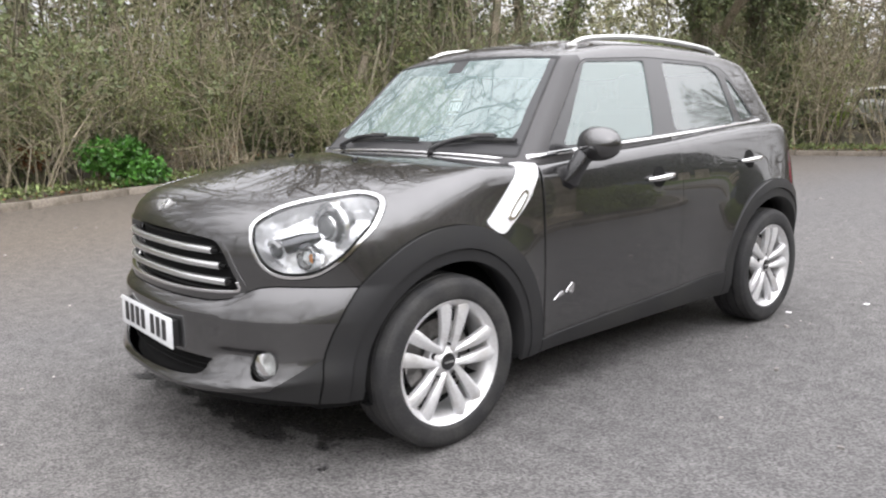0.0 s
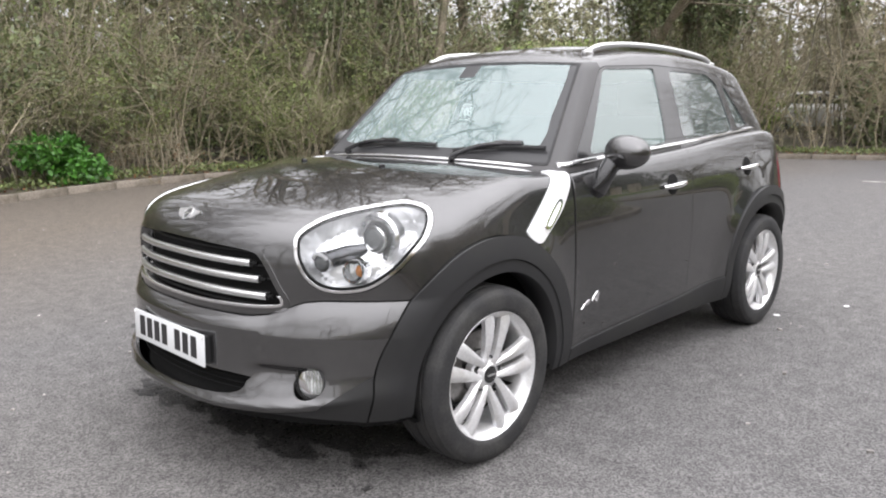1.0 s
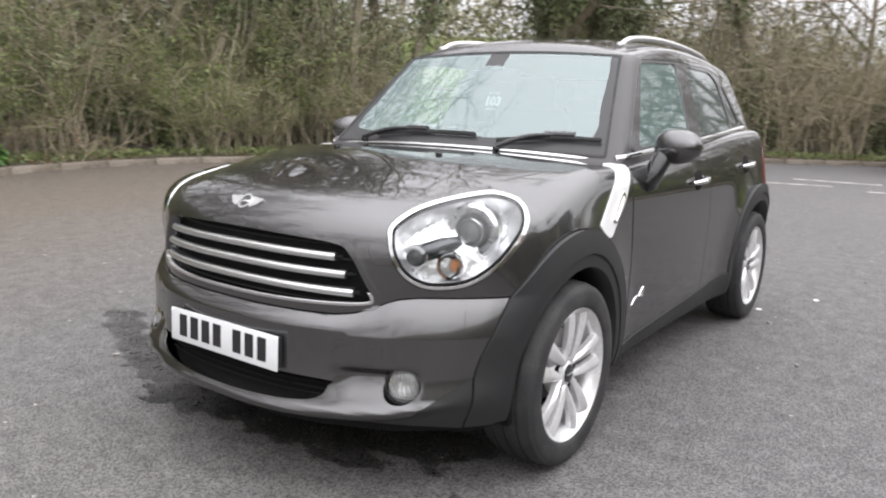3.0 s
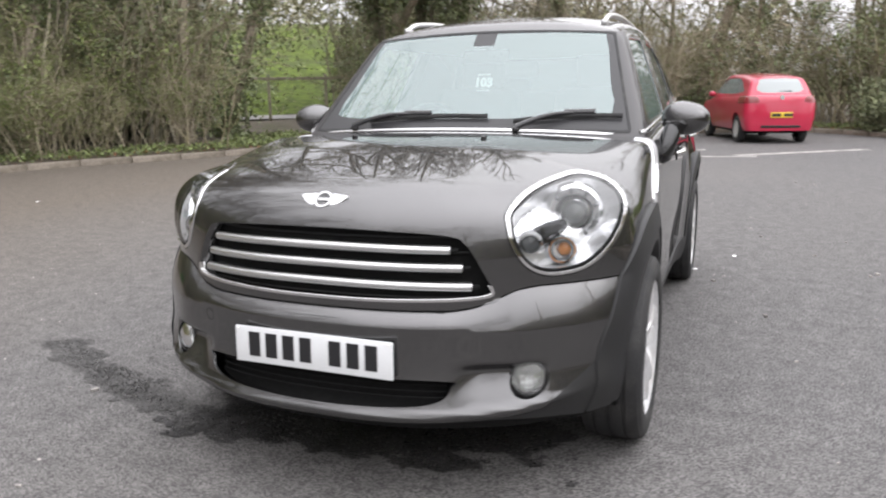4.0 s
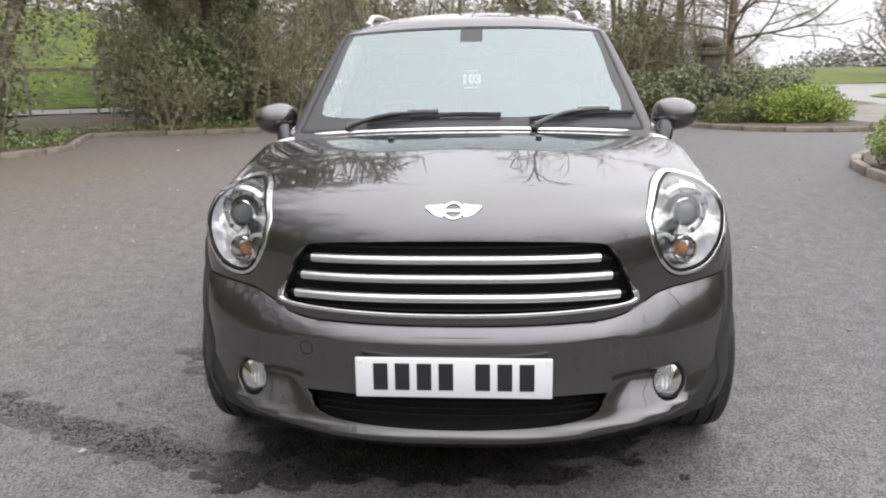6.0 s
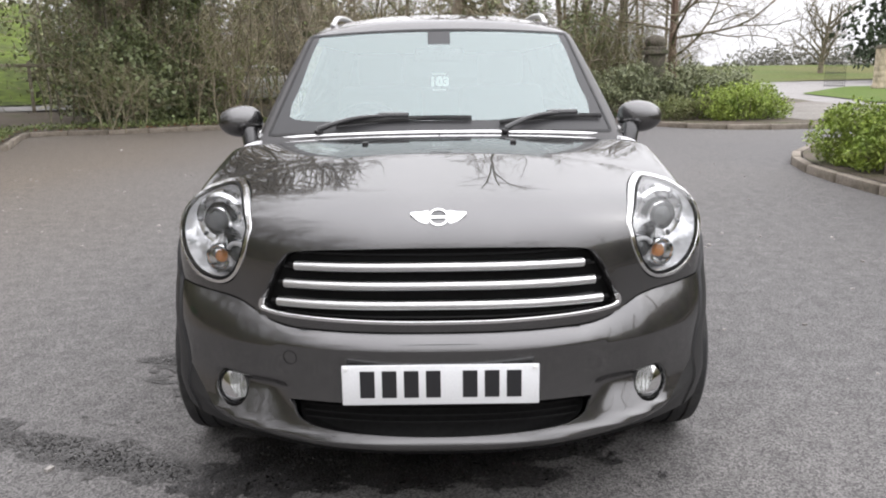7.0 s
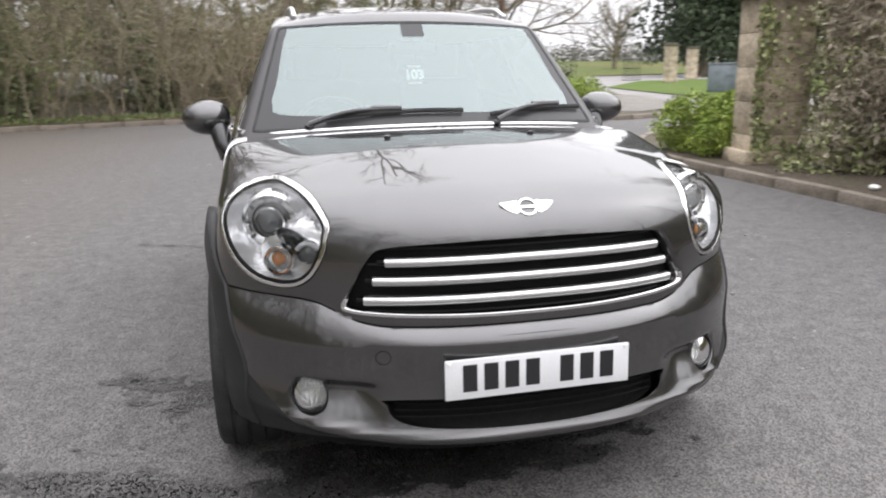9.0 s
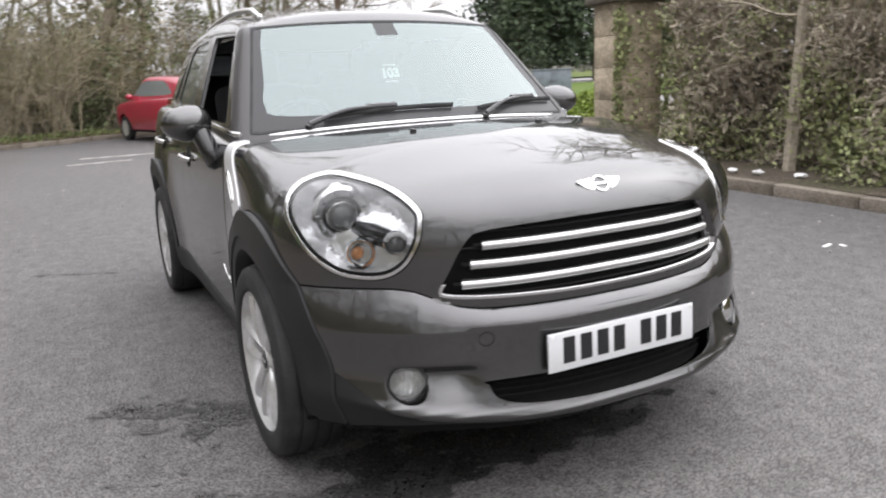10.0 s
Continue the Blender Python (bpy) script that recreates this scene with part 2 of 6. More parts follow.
WHEELBASE = 2.475
AXLE = 0.325
nose = spline((0.16, -0.735), (0.22, -0.765), (0.285, -0.786), (0.36, -0.772), (0.45, -0.762), (0.55, -0.763), (0.64, -0.764), (0.72, -0.760),
              (0.80, -0.752), (0.87, -0.735), (0.95, -0.690), (1.05, -0.60))
bumper_line = curve((0, 0.594), (0.40, 0.595), (0.47, 0.602), (0.54, 0.628), (0.60, 0.652), (0.66, 0.658), (0.75, 0.658), (0.95, 0.655))
bonnet_line = spline((-0.80, 0.885), (-0.70, 0.925), (-0.55, 0.965), (-0.35, 1.005), (-0.15, 1.040), (0.0, 1.053), (0.25, 1.058), (0.45, 1.054),
                    (0.60, 1.056), (1.0, 1.080), (1.5, 1.105), (2.45, 1.160), (3.0, 1.16))
flank = spline((0.15, 0.800), (0.25, 0.838), (0.36, 0.850), (0.50, 0.858), (0.66, 0.866), (0.80, 0.864), (0.92, 0.856), (1.02, 0.840), (1.12, 0.815))
tail = spline((0.15, 2.95), (0.35, 3.06), (0.6, 3.08), (0.8, 3.05), (1.0, 3.0), (1.2, 2.95))
roof_line = spline((0.6, 1.494), (0.93, 1.542), (1.2, 1.584), (1.6, 1.610), (2.0, 1.602), (2.4, 1.568), (2.8, 1.50))



def step_profile(q):
    """From 0 to 1, steeper at first, with a crease where it ends."""
    return 0.55 * (1 - (1 - q) ** 2) + 0.45 * q


def lower_body(p):
    x, y, z = np.abs(p[..., 0]), p[..., 1], p[..., 2]
    swell = 0
    for cy in (0.03, WHEELBASE):
        r = np.hypot(y - cy, z - 0.33)
        swell = swell + 0.034 * np.exp(-((r - 0.38) / 0.16) ** 2)
    side = x - flank(z) - swell - 0.02 * np.minimum(y + 0.1, 0)
    top = z - bonnet_line(y) + 0.088 * (x / 0.8) ** 2.6 * np.clip((0.33 - y) / 0.5, 0.14, 1) + 0.02 * (x / 0.8) ** 2
    raised = z - 0.045 * (np.minimum(x, 0.80) / 0.72) ** 4 * soft((0.52 - z) / 0.24)
    scoop = 0.036 * soft((x - 0.41) / 0.10) * soft((0.695 - x) / 0.06) * soft((0.445 - z) / 0.035) * soft((z - 0.290) / 0.14)
    corner = soft((x - 0.44) / 0.20) * np.clip((0.75 - z) / 0.1, 0, 1)
    slope = (bumper_line(x + 0.02) - bumper_line(x - 0.02)) / 0.04
    drop = (bumper_line(x) - z) / np.sqrt(1 + slope ** 2)
    ledge = -0.010 * corner + (0.038 + 0.026 * corner) * step_profile(np.clip(drop / (0.040 + 0.080 * soft((x - 0.40) / 0.26)), 0, 1))
    crest = 0.016 * soft((0.82 - x) / 0.16) * np.exp(-((raised - 0.284) / 0.018) ** 2)
    front = (nose(raised) - ledge - crest + 0.57 * x ** 2.5 + scoop - y) * 0.85
    back = y - tail(z) + 0.35 * x ** 4
    f = smax(side, top, 0.078 - 0.02 * np.clip((y - 0.05) / 0.3, 0, 1))
    f = smax(f, front, 0.09)
    return smax(f, back, 0.15)


def glasshouse(p):
    x, y, z = np.abs(p[..., 0]), p[..., 1], p[..., 2]
    screen = (0.44 + (z - 1.056) * 1.055 + 0.10 * (x / 0.75) ** 2 - y) * 0.69
    side = (x - 0.800 + 0.34 * np.maximum(z - 1.04, -0.05) + 0.10 * np.maximum(z - 1.04, 0) ** 2 + 0.035 * np.maximum(y - 1.8, 0)) * 0.94
    top = z - roof_line(y) + 0.060 * (x / 0.6) ** 2.6
    back = (y - 2.90 + (z - 1.1) * 0.55 + 0.1 * x ** 2) * 0.87
    f = smax(screen, side, 0.05)
    f = smax(f, top, 0.032)
    return smax(f, back, 0.10)


def meet(fn, origin, way, far=1.9):
    """How far along each ray from inside the skin the surface lies."""
    steps = np.linspace(0, far, 96)
    lo = np.zeros(len(way))
    hi = np.full(len(way), far)
    done = np.zeros(len(way), bool)
    for a, b in zip(steps[:-1], steps[1:]):
        out = fn(origin + way * b) > 0
        fresh = out & ~done
        lo[fresh], hi[fresh] = a, b
        done |= out
    for _ in range(26):
        mid = (lo + hi) / 2
        out = fn(origin + way * mid[:, None]) > 0
        hi = np.where(out, mid, hi)
        lo = np.where(out, lo, mid)
    return origin + way * hi[:, None]


def normals_of(fn, v):
    e = 2e-3
    n = np.stack([fn(v + d) - fn(v - d) for d in np.eye(3) * e], -1)
    return n / (np.linalg.norm(n, axis=-1, keepdims=True) + 1e-12)


def skin(fn, mid, front, back, low, step):
    """The whole skin of fn as triangles, met by rays from a spine between y = front and back at height mid."""
    phi = np.radians(np.arange(low, 90.01, step))
    rows = [(front, t) for t in np.radians(np.arange(-90, 90, step))]
    rows += [(y, math.pi / 2) for y in np.arange(front, back, 0.02)]
    rows += [(back, t) for t in np.radians(np.arange(90, 270, step * 1.6))]
    rows += [(y, math.pi * 1.5) for y in np.arange(back, front, -0.02)]
    rows = np.array(rows)
    y0, th = np.repeat(rows[:, 0], len(phi)), np.repeat(rows[:, 1], len(phi))
    ph = np.tile(phi, len(rows))
    origin = np.stack([0 * y0, y0, 0 * y0 + mid], -1)
    way = np.stack([np.sin(th) * np.cos(ph), -np.cos(th) * np.cos(ph), np.sin(ph)], -1)
    v = meet(fn, origin, way)
    n, k = len(rows), len(phi)
    i, j = np.meshgrid(np.arange(n), np.arange(k - 1), indexing="ij")
    a, b = i * k + j, ((i + 1) % n) * k + j
    t = np.concatenate([np.stack([a, b, b + 1], -1).reshape(-1, 3), np.stack([a, b + 1, a + 1], -1).reshape(-1, 3)])
    return v, t


def clip(mesh, g):
    """The part of a triangle mesh where g(points) > 0, cut exactly along g = 0."""
    v, t = mesh
    if not len(t):
        return mesh
    d = g(v)
    d = np.where(np.abs(d) < 1e-7, 1e-7, d)
    inside = d > 0
    cnt = inside[t].sum(1)
    keep = [t[cnt == 3]]
    edges, cut = [], {}
    new_v, base = [], len(v)

    def on_edge(a, b):
        key = (a, b) if a < b else (b, a)
        if key not in cut:
            cut[key] = base + len(new_v)
            a, b = key
            new_v.append((v[a] * d[b] - v[b] * d[a]) / (d[b] - d[a]))
        return cut[key]
    extra = []
    for tri in t[(cnt == 1) | (cnt == 2)]:
        s = inside[tri]
        k = int(np.argmax(s)) if s.sum() == 1 else int(np.argmin(s))
        a, b, c = int(tri[k]), int(tri[(k + 1) % 3]), int(tri[(k + 2) % 3])
        ab, ac = on_edge(a, b), on_edge(a, c)
        if s.sum() == 1:
            extra.append((a, ab, ac))
        else:
            extra += [(ab, b, c), (ab, c, ac)]
    if extra:
        keep.append(np.array(extra))
    t = np.concatenate(keep)
    v = np.concatenate([v, np.array(new_v).reshape(-1, 3)]) if new_v else v
    used, flat = np.unique(t, return_inverse=True)
    return v[used], flat.reshape(-1, 3)


def poly_dist(q, poly):
    """Signed distance of points q (N, 2) to a closed polygon, > 0 inside."""
    a = np.asarray(poly, float)
    b = np.roll(a, -1, 0)
    best = np.full(len(q), 1e9)
    odd = np.zeros(len(q), bool)
    for p0, p1 in zip(a, b):
        e = p1 - p0
        w = q - p0
        s = np.clip((w @ e) / (e @ e + 1e-12), 0, 1)
        best = np.minimum(best, np.linalg.norm(w - s[:, None] * e, axis=1))
        cross = (p0[1] > q[:, 1]) != (p1[1] > q[:, 1])
        with np.errstate(all="ignore"):
            odd ^= cross & (q[:, 0] < (p1[0] - p0[0]) * (q[:, 1] - p0[1]) / (p1[1] - p0[1] + 1e-15) + p0[0])
    return np.where(odd, best, -best)


def soft_poly(pts, r=0.03, n=5):
    """A closed polygon with straight sides and rounded corners."""
    p = np.asarray(pts, float)
    out = []
    for i in range(len(p)):
        a, b, c = p[i - 1], p[i], p[(i + 1) % len(p)]
        u, w = a - b, c - b
        k = min(r, 0.45 * np.linalg.norm(u), 0.45 * np.linalg.norm(w))
        u, w = b + u / np.linalg.norm(u) * k, b + w / np.linalg.norm(w) * k
        for t in np.linspace(0, 1, n):
            out.append((1 - t) ** 2 * u + 2 * t * (1 - t) * b + t * t * w)
    return np.array(out)


def round_poly(pts, n=8):
    """A closed smooth loop (Catmull-Rom) through a few points."""
    p = np.asarray(pts, float)
    out = []
    for i in range(len(p)):
        a, b, c, d = p[i - 1], p[i], p[(i + 1) % len(p)], p[(i + 2) % len(p)]
        for s in np.arange(n) / n:
            out.append(0.5 * (2 * b + (c - a) * s + (2 * a - 5 * b + 4 * c - d) * s * s + (3 * b - a - 3 * c + d) * s ** 3))
    return np.array(out)


# ---- mesh tools ----
def part(name, data, mat, parent=None, label="", smooth=True, normals=None):
    """Links a bmesh, or (vertices, faces), as one mesh object under a thing or a part."""
    me = bpy.data.meshes.new(name)
    if isinstance(data, bmesh.types.BMesh):
        data.to_mesh(me)
        data.free()
    else:
        v, f = data
        me.from_pydata([tuple(map(float, p)) for p in v], [], [tuple(map(int, q)) for q in f])
    me.materials.append(mat)
    me.update()
    if smooth:
        me.shade_smooth()
        if normals is None:
            me.set_sharp_from_angle(angle=radians(38))
        else:
            me.normals_split_custom_set_from_vertices([tuple(map(float, q)) for q in normals])
    ob = new(name, me)
    ob.parent = parent
    if label:
        tagged(ob, label)
    return ob


def thing(name, label, category, group="", kind="", at=None):
    ob = tagged(new(name), label, category, group, kind)
    if at is not None:
        ob.matrix_basis = at
    return ob


def join(*pieces):
    v, f, base = [], [], 0
    for pv, pf in pieces:
        v += [tuple(map(float, p)) for p in pv]
        f += [tuple(int(i) + base for i in q) for q in pf]
        base += len(pv)
    return v, f


def moved(data, m):
    return [tuple(m @ Vector(tuple(map(float, p)))) for p in data[0]], data[1]


def rbox(size, at=(0, 0, 0), bevel=0.01, seg=2, turn=None):
    """A box with rounded edges, of that size, centred at a place."""
    bm = bmesh.new()
    bmesh.ops.create_cube(bm, size=1)
    bmesh.ops.scale(bm, vec=size, verts=bm.verts)
    if bevel:
        bmesh.ops.bevel(bm, geom=bm.edges[:], offset=bevel, segments=seg, profile=0.5, affect="EDGES")
    m = Matrix.Translation(at) @ (turn or Matrix())
    v = [tuple(m @ q.co) for q in bm.verts]
    bm.verts.index_update()
    f = [tuple(q.index for q in p.verts) for p in bm.faces]
    bm.free()
    return v, f


def tube(points, radius, sides=8, flat=1.0, caps=True):
    """A tube along points; radius is one number or one for each point; flat squeezes it along its upright."""
    p = np.asarray(points, float)
    r = np.broadcast_to(np.asarray(radius, float), (len(p),))
    tan = np.gradient(p, axis=0)
    tan /= np.linalg.norm(tan, axis=1, keepdims=True) + 1e-12
    ref = np.array((0, 0, 1.0)) if abs(tan[:, 2]).mean() < 0.8 else np.array((1.0, 0, 0))
    a = np.cross(tan, ref)
    a /= np.linalg.norm(a, axis=1, keepdims=True) + 1e-12
    b = np.cross(a, tan)
    ang = np.arange(sides) * 2 * math.pi / sides
    v = (p[:, None] + r[:, None, None] * (a[:, None] * np.cos(ang)[None, :, None] + flat * b[:, None] * np.sin(ang)[None, :, None])).reshape(-1, 3)
    f = [(i * sides + j, i * sides + (j + 1) % sides, (i + 1) * sides + (j + 1) % sides, (i + 1) * sides + j) for i in range(len(p) - 1) for j in range(sides)]
    if caps:
        f += [tuple(range(sides))[::-1], tuple(range((len(p) - 1) * sides, len(p) * sides))]
    return v, f


def lathe(profile, sides=48, axis="x", closed=False):
    """A profile of (along, radius) pairs turned round an axis."""
    ang = np.arange(sides) * 2 * math.pi / sides
    v = []
    for s, r in profile:
        for q in ang:
            c, d = r * math.cos(q), r * math.sin(q)
            v.append({"x": (s, c, d), "y": (d, s, c), "z": (c, d, s)}[axis])
    k = len(profile)
    f = [(i * sides + j, i * sides + (j + 1) % sides, (i + 1) % k * sides + (j + 1) % sides, (i + 1) % k * sides + j)
         for i in range(k if closed else k - 1) for j in range(sides)]
    return v, f


def ball(at, size, seg=20, power=1.0):
    v, f = [], []
    n = seg // 2
    for i in range(n + 1):
        for j in range(seg):
            a, b = math.pi * i / n, 2 * math.pi * j / seg
            q = (math.sin(a) * math.cos(b), math.sin(a) * math.sin(b), math.cos(a))
            v.append(tuple(c + s * math.copysign(abs(w) ** power, w) for c, s, w in zip(at, size, q)))
    for i in range(n):
        for j in range(seg):
            f.append((i * seg + j, (i + 1) * seg + j, (i + 1) * seg + (j + 1) % seg, i * seg + (j + 1) % seg))
    return v, f


def panel(mesh, fn, lift=0.0, rim=0.012):
    """A piece of skin as a sheet with turned-in edges: (vertices, faces, normals)."""
    v, t = mesh
    n = normals_of(fn, v)
    v = v + n * (lift(v)[:, None] if callable(lift) else lift)
    count = {}
    for a, b, c in t.tolist():
        for e in ((a, b), (b, c), (c, a)):
            count[e] = 1
    edge = [e for e in count if (e[1], e[0]) not in count]
    vv, nn, ff = v.tolist(), n.tolist(), t.tolist()
    if rim and edge:
        for a, b in edge:
            k = len(vv)
            e = v[b] - v[a]
            side = np.cross(e, n[a])
            side = side / (np.linalg.norm(side) + 1e-12)
            vv += [v[a].tolist(), v[b].tolist(), (v[b] - n[b] * rim).tolist(), (v[a] - n[a] * rim).tolist()]
            soft = [((n[a] + side) / 1.414).tolist(), ((n[b] + side) / 1.414).tolist(), side.tolist(), side.tolist()]
            nn += soft
            ff.append([k + 1, k, k + 3, k + 2])
    return vv, ff, nn


def skin_part(name, mesh, fn, mat, parent, label="", lift=0.0, rim=0.012):
    vv, ff, nn = panel(mesh, fn, lift, rim)
    return part(name, (vv, ff), mat, parent, label, normals=nn)


# ---- the dark grey hatchback ----
def both_sides(fn):
    for s in (1, -1):
        fn(s)


GAP = 0.0025
car = thing("crossover_car", "dark grey metallic compact crossover car parked on wet-patched tarmac", "car", at=pose(0, 0, 0.02))
BODY = skin(lower_body, 0.62, 0.25, 2.5, -34, 0.60)
BODY = clip(BODY, lambda p: p[:, 2] - 0.212)
BODY = clip(BODY, lambda p: np.maximum(glasshouse(p), 0.97 - p[:, 2]))
CABIN = clip(skin(glasshouse, 1.1, 1.0, 2.2, -10, 1.2), lower_body)


def arch(p, cy, cz, r):
    return np.hypot(p[:, 1] - cy, np.maximum(p[:, 2] - cz, 0)) - r


def arch_outer(p):
    return np.minimum(arch(p, 0.030, 0.300, 0.527), arch(p, WHEELBASE + 0.02, 0.34, 0.478))


def arch_inner(p):
    return np.minimum(arch(p, 0.030, 0.300, 0.396), arch(p, WHEELBASE, 0.33, 0.390))



def on_bonnet(p):
    return np.where(p[:, 1] < 0.1, p[:, 2] - bumper_line(np.abs(p[:, 0])), 1.0)


def bumper_foot(p):
    return 0.266 + 0.03 * (np.minimum(np.abs(p[:, 0]), 0.72) / 0.72) ** 4 - 0.060 * soft((np.abs(p[:, 0]) - 0.52) / 0.34)


def cowl(p):
    return 0.44 + 0.10 * (p[:, 0] / 0.75) ** 2 - 0.014 - p[:, 1]


GRILLE = round_poly([(-0.410, 0.833), (-0.20, 0.848), (0.0, 0.851), (0.20, 0.848), (0.410, 0.833), (0.472, 0.795), (0.524, 0.702), (0.548, 0.645),
                     (0.505, 0.612), (0.25, 0.603), (0.0, 0.601), (-0.25, 0.603), (-0.505, 0.612), (-0.548, 0.645), (-0.524, 0.702), (-0.472, 0.795)], 6)
INTAKE = round_poly([(-0.40, 0.392), (0.0, 0.396), (0.40, 0.392), (0.425, 0.370), (0.40, 0.335), (0.30, 0.316), (0.0, 0.308), (-0.30, 0.316), (-0.40, 0.335), (-0.425, 0.370)], 6)
LAMP_N = np.array((0.5793, -0.6592, 0.4794))
LAMP_U = np.array((0.7511, 0.6602, 0.0))
LAMP_V = np.array((-0.3167, 0.3599, 0.8776))
LAMP_C = np.array((0.70, -0.42, 0.83))
LAMP = round_poly([(0.022, -0.149), (0.104, -0.099), (0.163, -0.036), (0.206, 0.030), (0.220, 0.108), (0.196, 0.172), (0.115, 0.201), (0.0, 0.167),
                   (-0.100, 0.121), (-0.172, 0.075), (-0.226, 0.024), (-0.232, -0.018), (-0.224, -0.066), (-0.190, -0.121), (-0.136, -0.154), (-0.065, -0.163)], 6)
FOG = (0.633, 0.386, 0.0545)


def front_xz(p, poly):
    return np.where(p[:, 1] < 0.1, poly_dist(p[:, [0, 2]], poly), -1.0)


def lamp_dist(p):
    q = p.copy()
    q[:, 0] = np.abs(q[:, 0])
    q = q - LAMP_C
    return np.where((q @ LAMP_N > -0.25), poly_dist(np.stack([q @ LAMP_U, q @ LAMP_V], -1), LAMP), -1.0)


def bezel_wide(p):
    q = p.copy()
    q[:, 0] = np.abs(q[:, 0])
    return 0.008 + 0.009 * np.clip(((q - LAMP_C) @ LAMP_V + 0.10) / 0.26, 0, 1)


def fog_dist(p):
    return np.where(p[:, 1] < 0, np.hypot(np.abs(p[:, 0]) - FOG[0], p[:, 2] - FOG[1]) - FOG[2], 1.0)


DOOR_F, DOOR_M, DOOR_R = 0.572, 1.602, 2.40
sill_line = curve((0.5, 0.272), (1.0, 0.296), (1.5, 0.316), (1.95, 0.345), (2.2, 0.352))
outside = clip(BODY, lambda p: arch_outer(p) - GAP)
front = clip(outside, lambda p: DOOR_F - GAP - p[:, 1])
bonnet = clip(clip(front, lambda p: on_bonnet(p) - GAP), cowl)
bonnet = clip(clip(bonnet, lambda p: -front_xz(p, GRILLE)), lambda p: -lamp_dist(p) - 0.004)
skin_part("bonnet", bonnet, lower_body, PAINT, car, "dark grey metallic clamshell bonnet reflecting the sky")
bumper = clip(clip(front, lambda p: -on_bonnet(p) - GAP), lambda p: np.minimum(0.1 - p[:, 1], p[:, 2] - bumper_foot(p)))
bumper = clip(clip(clip(bumper, lambda p: -front_xz(p, GRILLE)), lambda p: -front_xz(p, INTAKE)), fog_dist)
# the lower corners are held by a seam
corner_seam = lambda p: np.where(np.abs(p[:, 0]) > 0.74, np.abs(p[:, 2] - 0.424) - 0.0022, 1.0)
lip_z = lambda p: p[:, 2] - 0.268 - 0.043 * (np.minimum(np.abs(p[:, 0]), 0.80) / 0.72) ** 4
dark_low = lambda p: np.minimum(lip_z(p), np.where(np.abs(p[:, 0]) > 0.62, np.maximum(p[:, 2] - 0.424, 0.81 + 1.1 * (p[:, 2] - 0.424) - np.abs(p[:, 0])), 1.0))
skin_part("lower_valance", clip(bumper, lambda p: -dark_low(p)), lower_body, PLASTIC, car, "black plastic valance under the bumper lip", lift=-0.001)
bumper = clip(bumper, dark_low)
skin_part("front_bumper", clip(bumper, corner_seam), lower_body, PAINT, car, "dark grey painted front bumper with a curved lower lip")
# lip along the bottom of the bumper
lip = clip(BODY, lambda p: np.minimum(bumper_foot(p) + 0.02 - p[:, 2], -0.15 - p[:, 1]))
skin_part("bumper_tray", lip, lower_body, VOID, car, "black tray under the bumper", lift=-0.035, rim=0)


def flank_parts(s):
    half = clip(outside, lambda p: s * p[:, 0] - 0.4)
    above = clip(half, lambda p: p[:, 2] - sill_line(p[:, 1]) - GAP)
    skin_part("front_door", clip(above, lambda p: np.minimum(p[:, 1] - DOOR_F - GAP, DOOR_M - GAP - p[:, 1])), lower_body, PAINT, car, "dark grey painted front door")
    skin_part("rear_door", clip(above, lambda p: np.minimum(p[:, 1] - DOOR_M - GAP, DOOR_R - GAP - p[:, 1])), lower_body, PAINT, car, "dark grey painted rear door")
    sill = clip(half, lambda p: np.minimum(np.minimum(sill_line(p[:, 1]) - GAP - p[:, 2], p[:, 1] - 0.5), 2.1 - p[:, 1]))
    skin_part("sill", sill, lower_body, PLASTIC, car, "dark plastic sill along the doors", lift=0.006)
    for lo, hi in ((-1, 1.2), (1.2, 4)):
        ring = clip(BODY, lambda p: np.minimum(s * p[:, 0] - 0.4, np.minimum(p[:, 1] - lo, hi - p[:, 1])))
        ring = clip(clip(ring, lambda p: -arch_outer(p) - GAP), lambda p: np.minimum(arch_inner(p), np.where(p[:, 1] < -0.2, p[:, 2] - 0.252, 1.0)))
        wide = clip(ring, lambda p: arch_inner(p) - 0.046)
        thin = clip(ring, lambda p: 0.044 - arch_inner(p))
        ob = skin_part("wheel_arch", clip(wide, corner_seam), lower_body, PLASTIC, car, "black plastic wheel arch trim", lift=lambda q: 0.005 + 0.022 * np.exp(-((q[:, 1] - (0.0 if q[0, 1] < 1.2 else WHEELBASE)) / 0.24) ** 2), rim=0.04)
        skin_part("arch_lip", thin, lower_body, PLASTIC, ob, "inner lip of the arch trim", lift=lambda q: 0.000 + 0.014 * np.exp(-((q[:, 1] - (0.0 if q[0, 1] < 1.2 else WHEELBASE)) / 0.24) ** 2), rim=0.12)


both_sides(flank_parts)
rear = clip(outside, lambda p: p[:, 1] - DOOR_R - GAP)
skin_part("rear_body", rear, lower_body, PAINT, car, "dark grey painted rear quarters and tailgate")

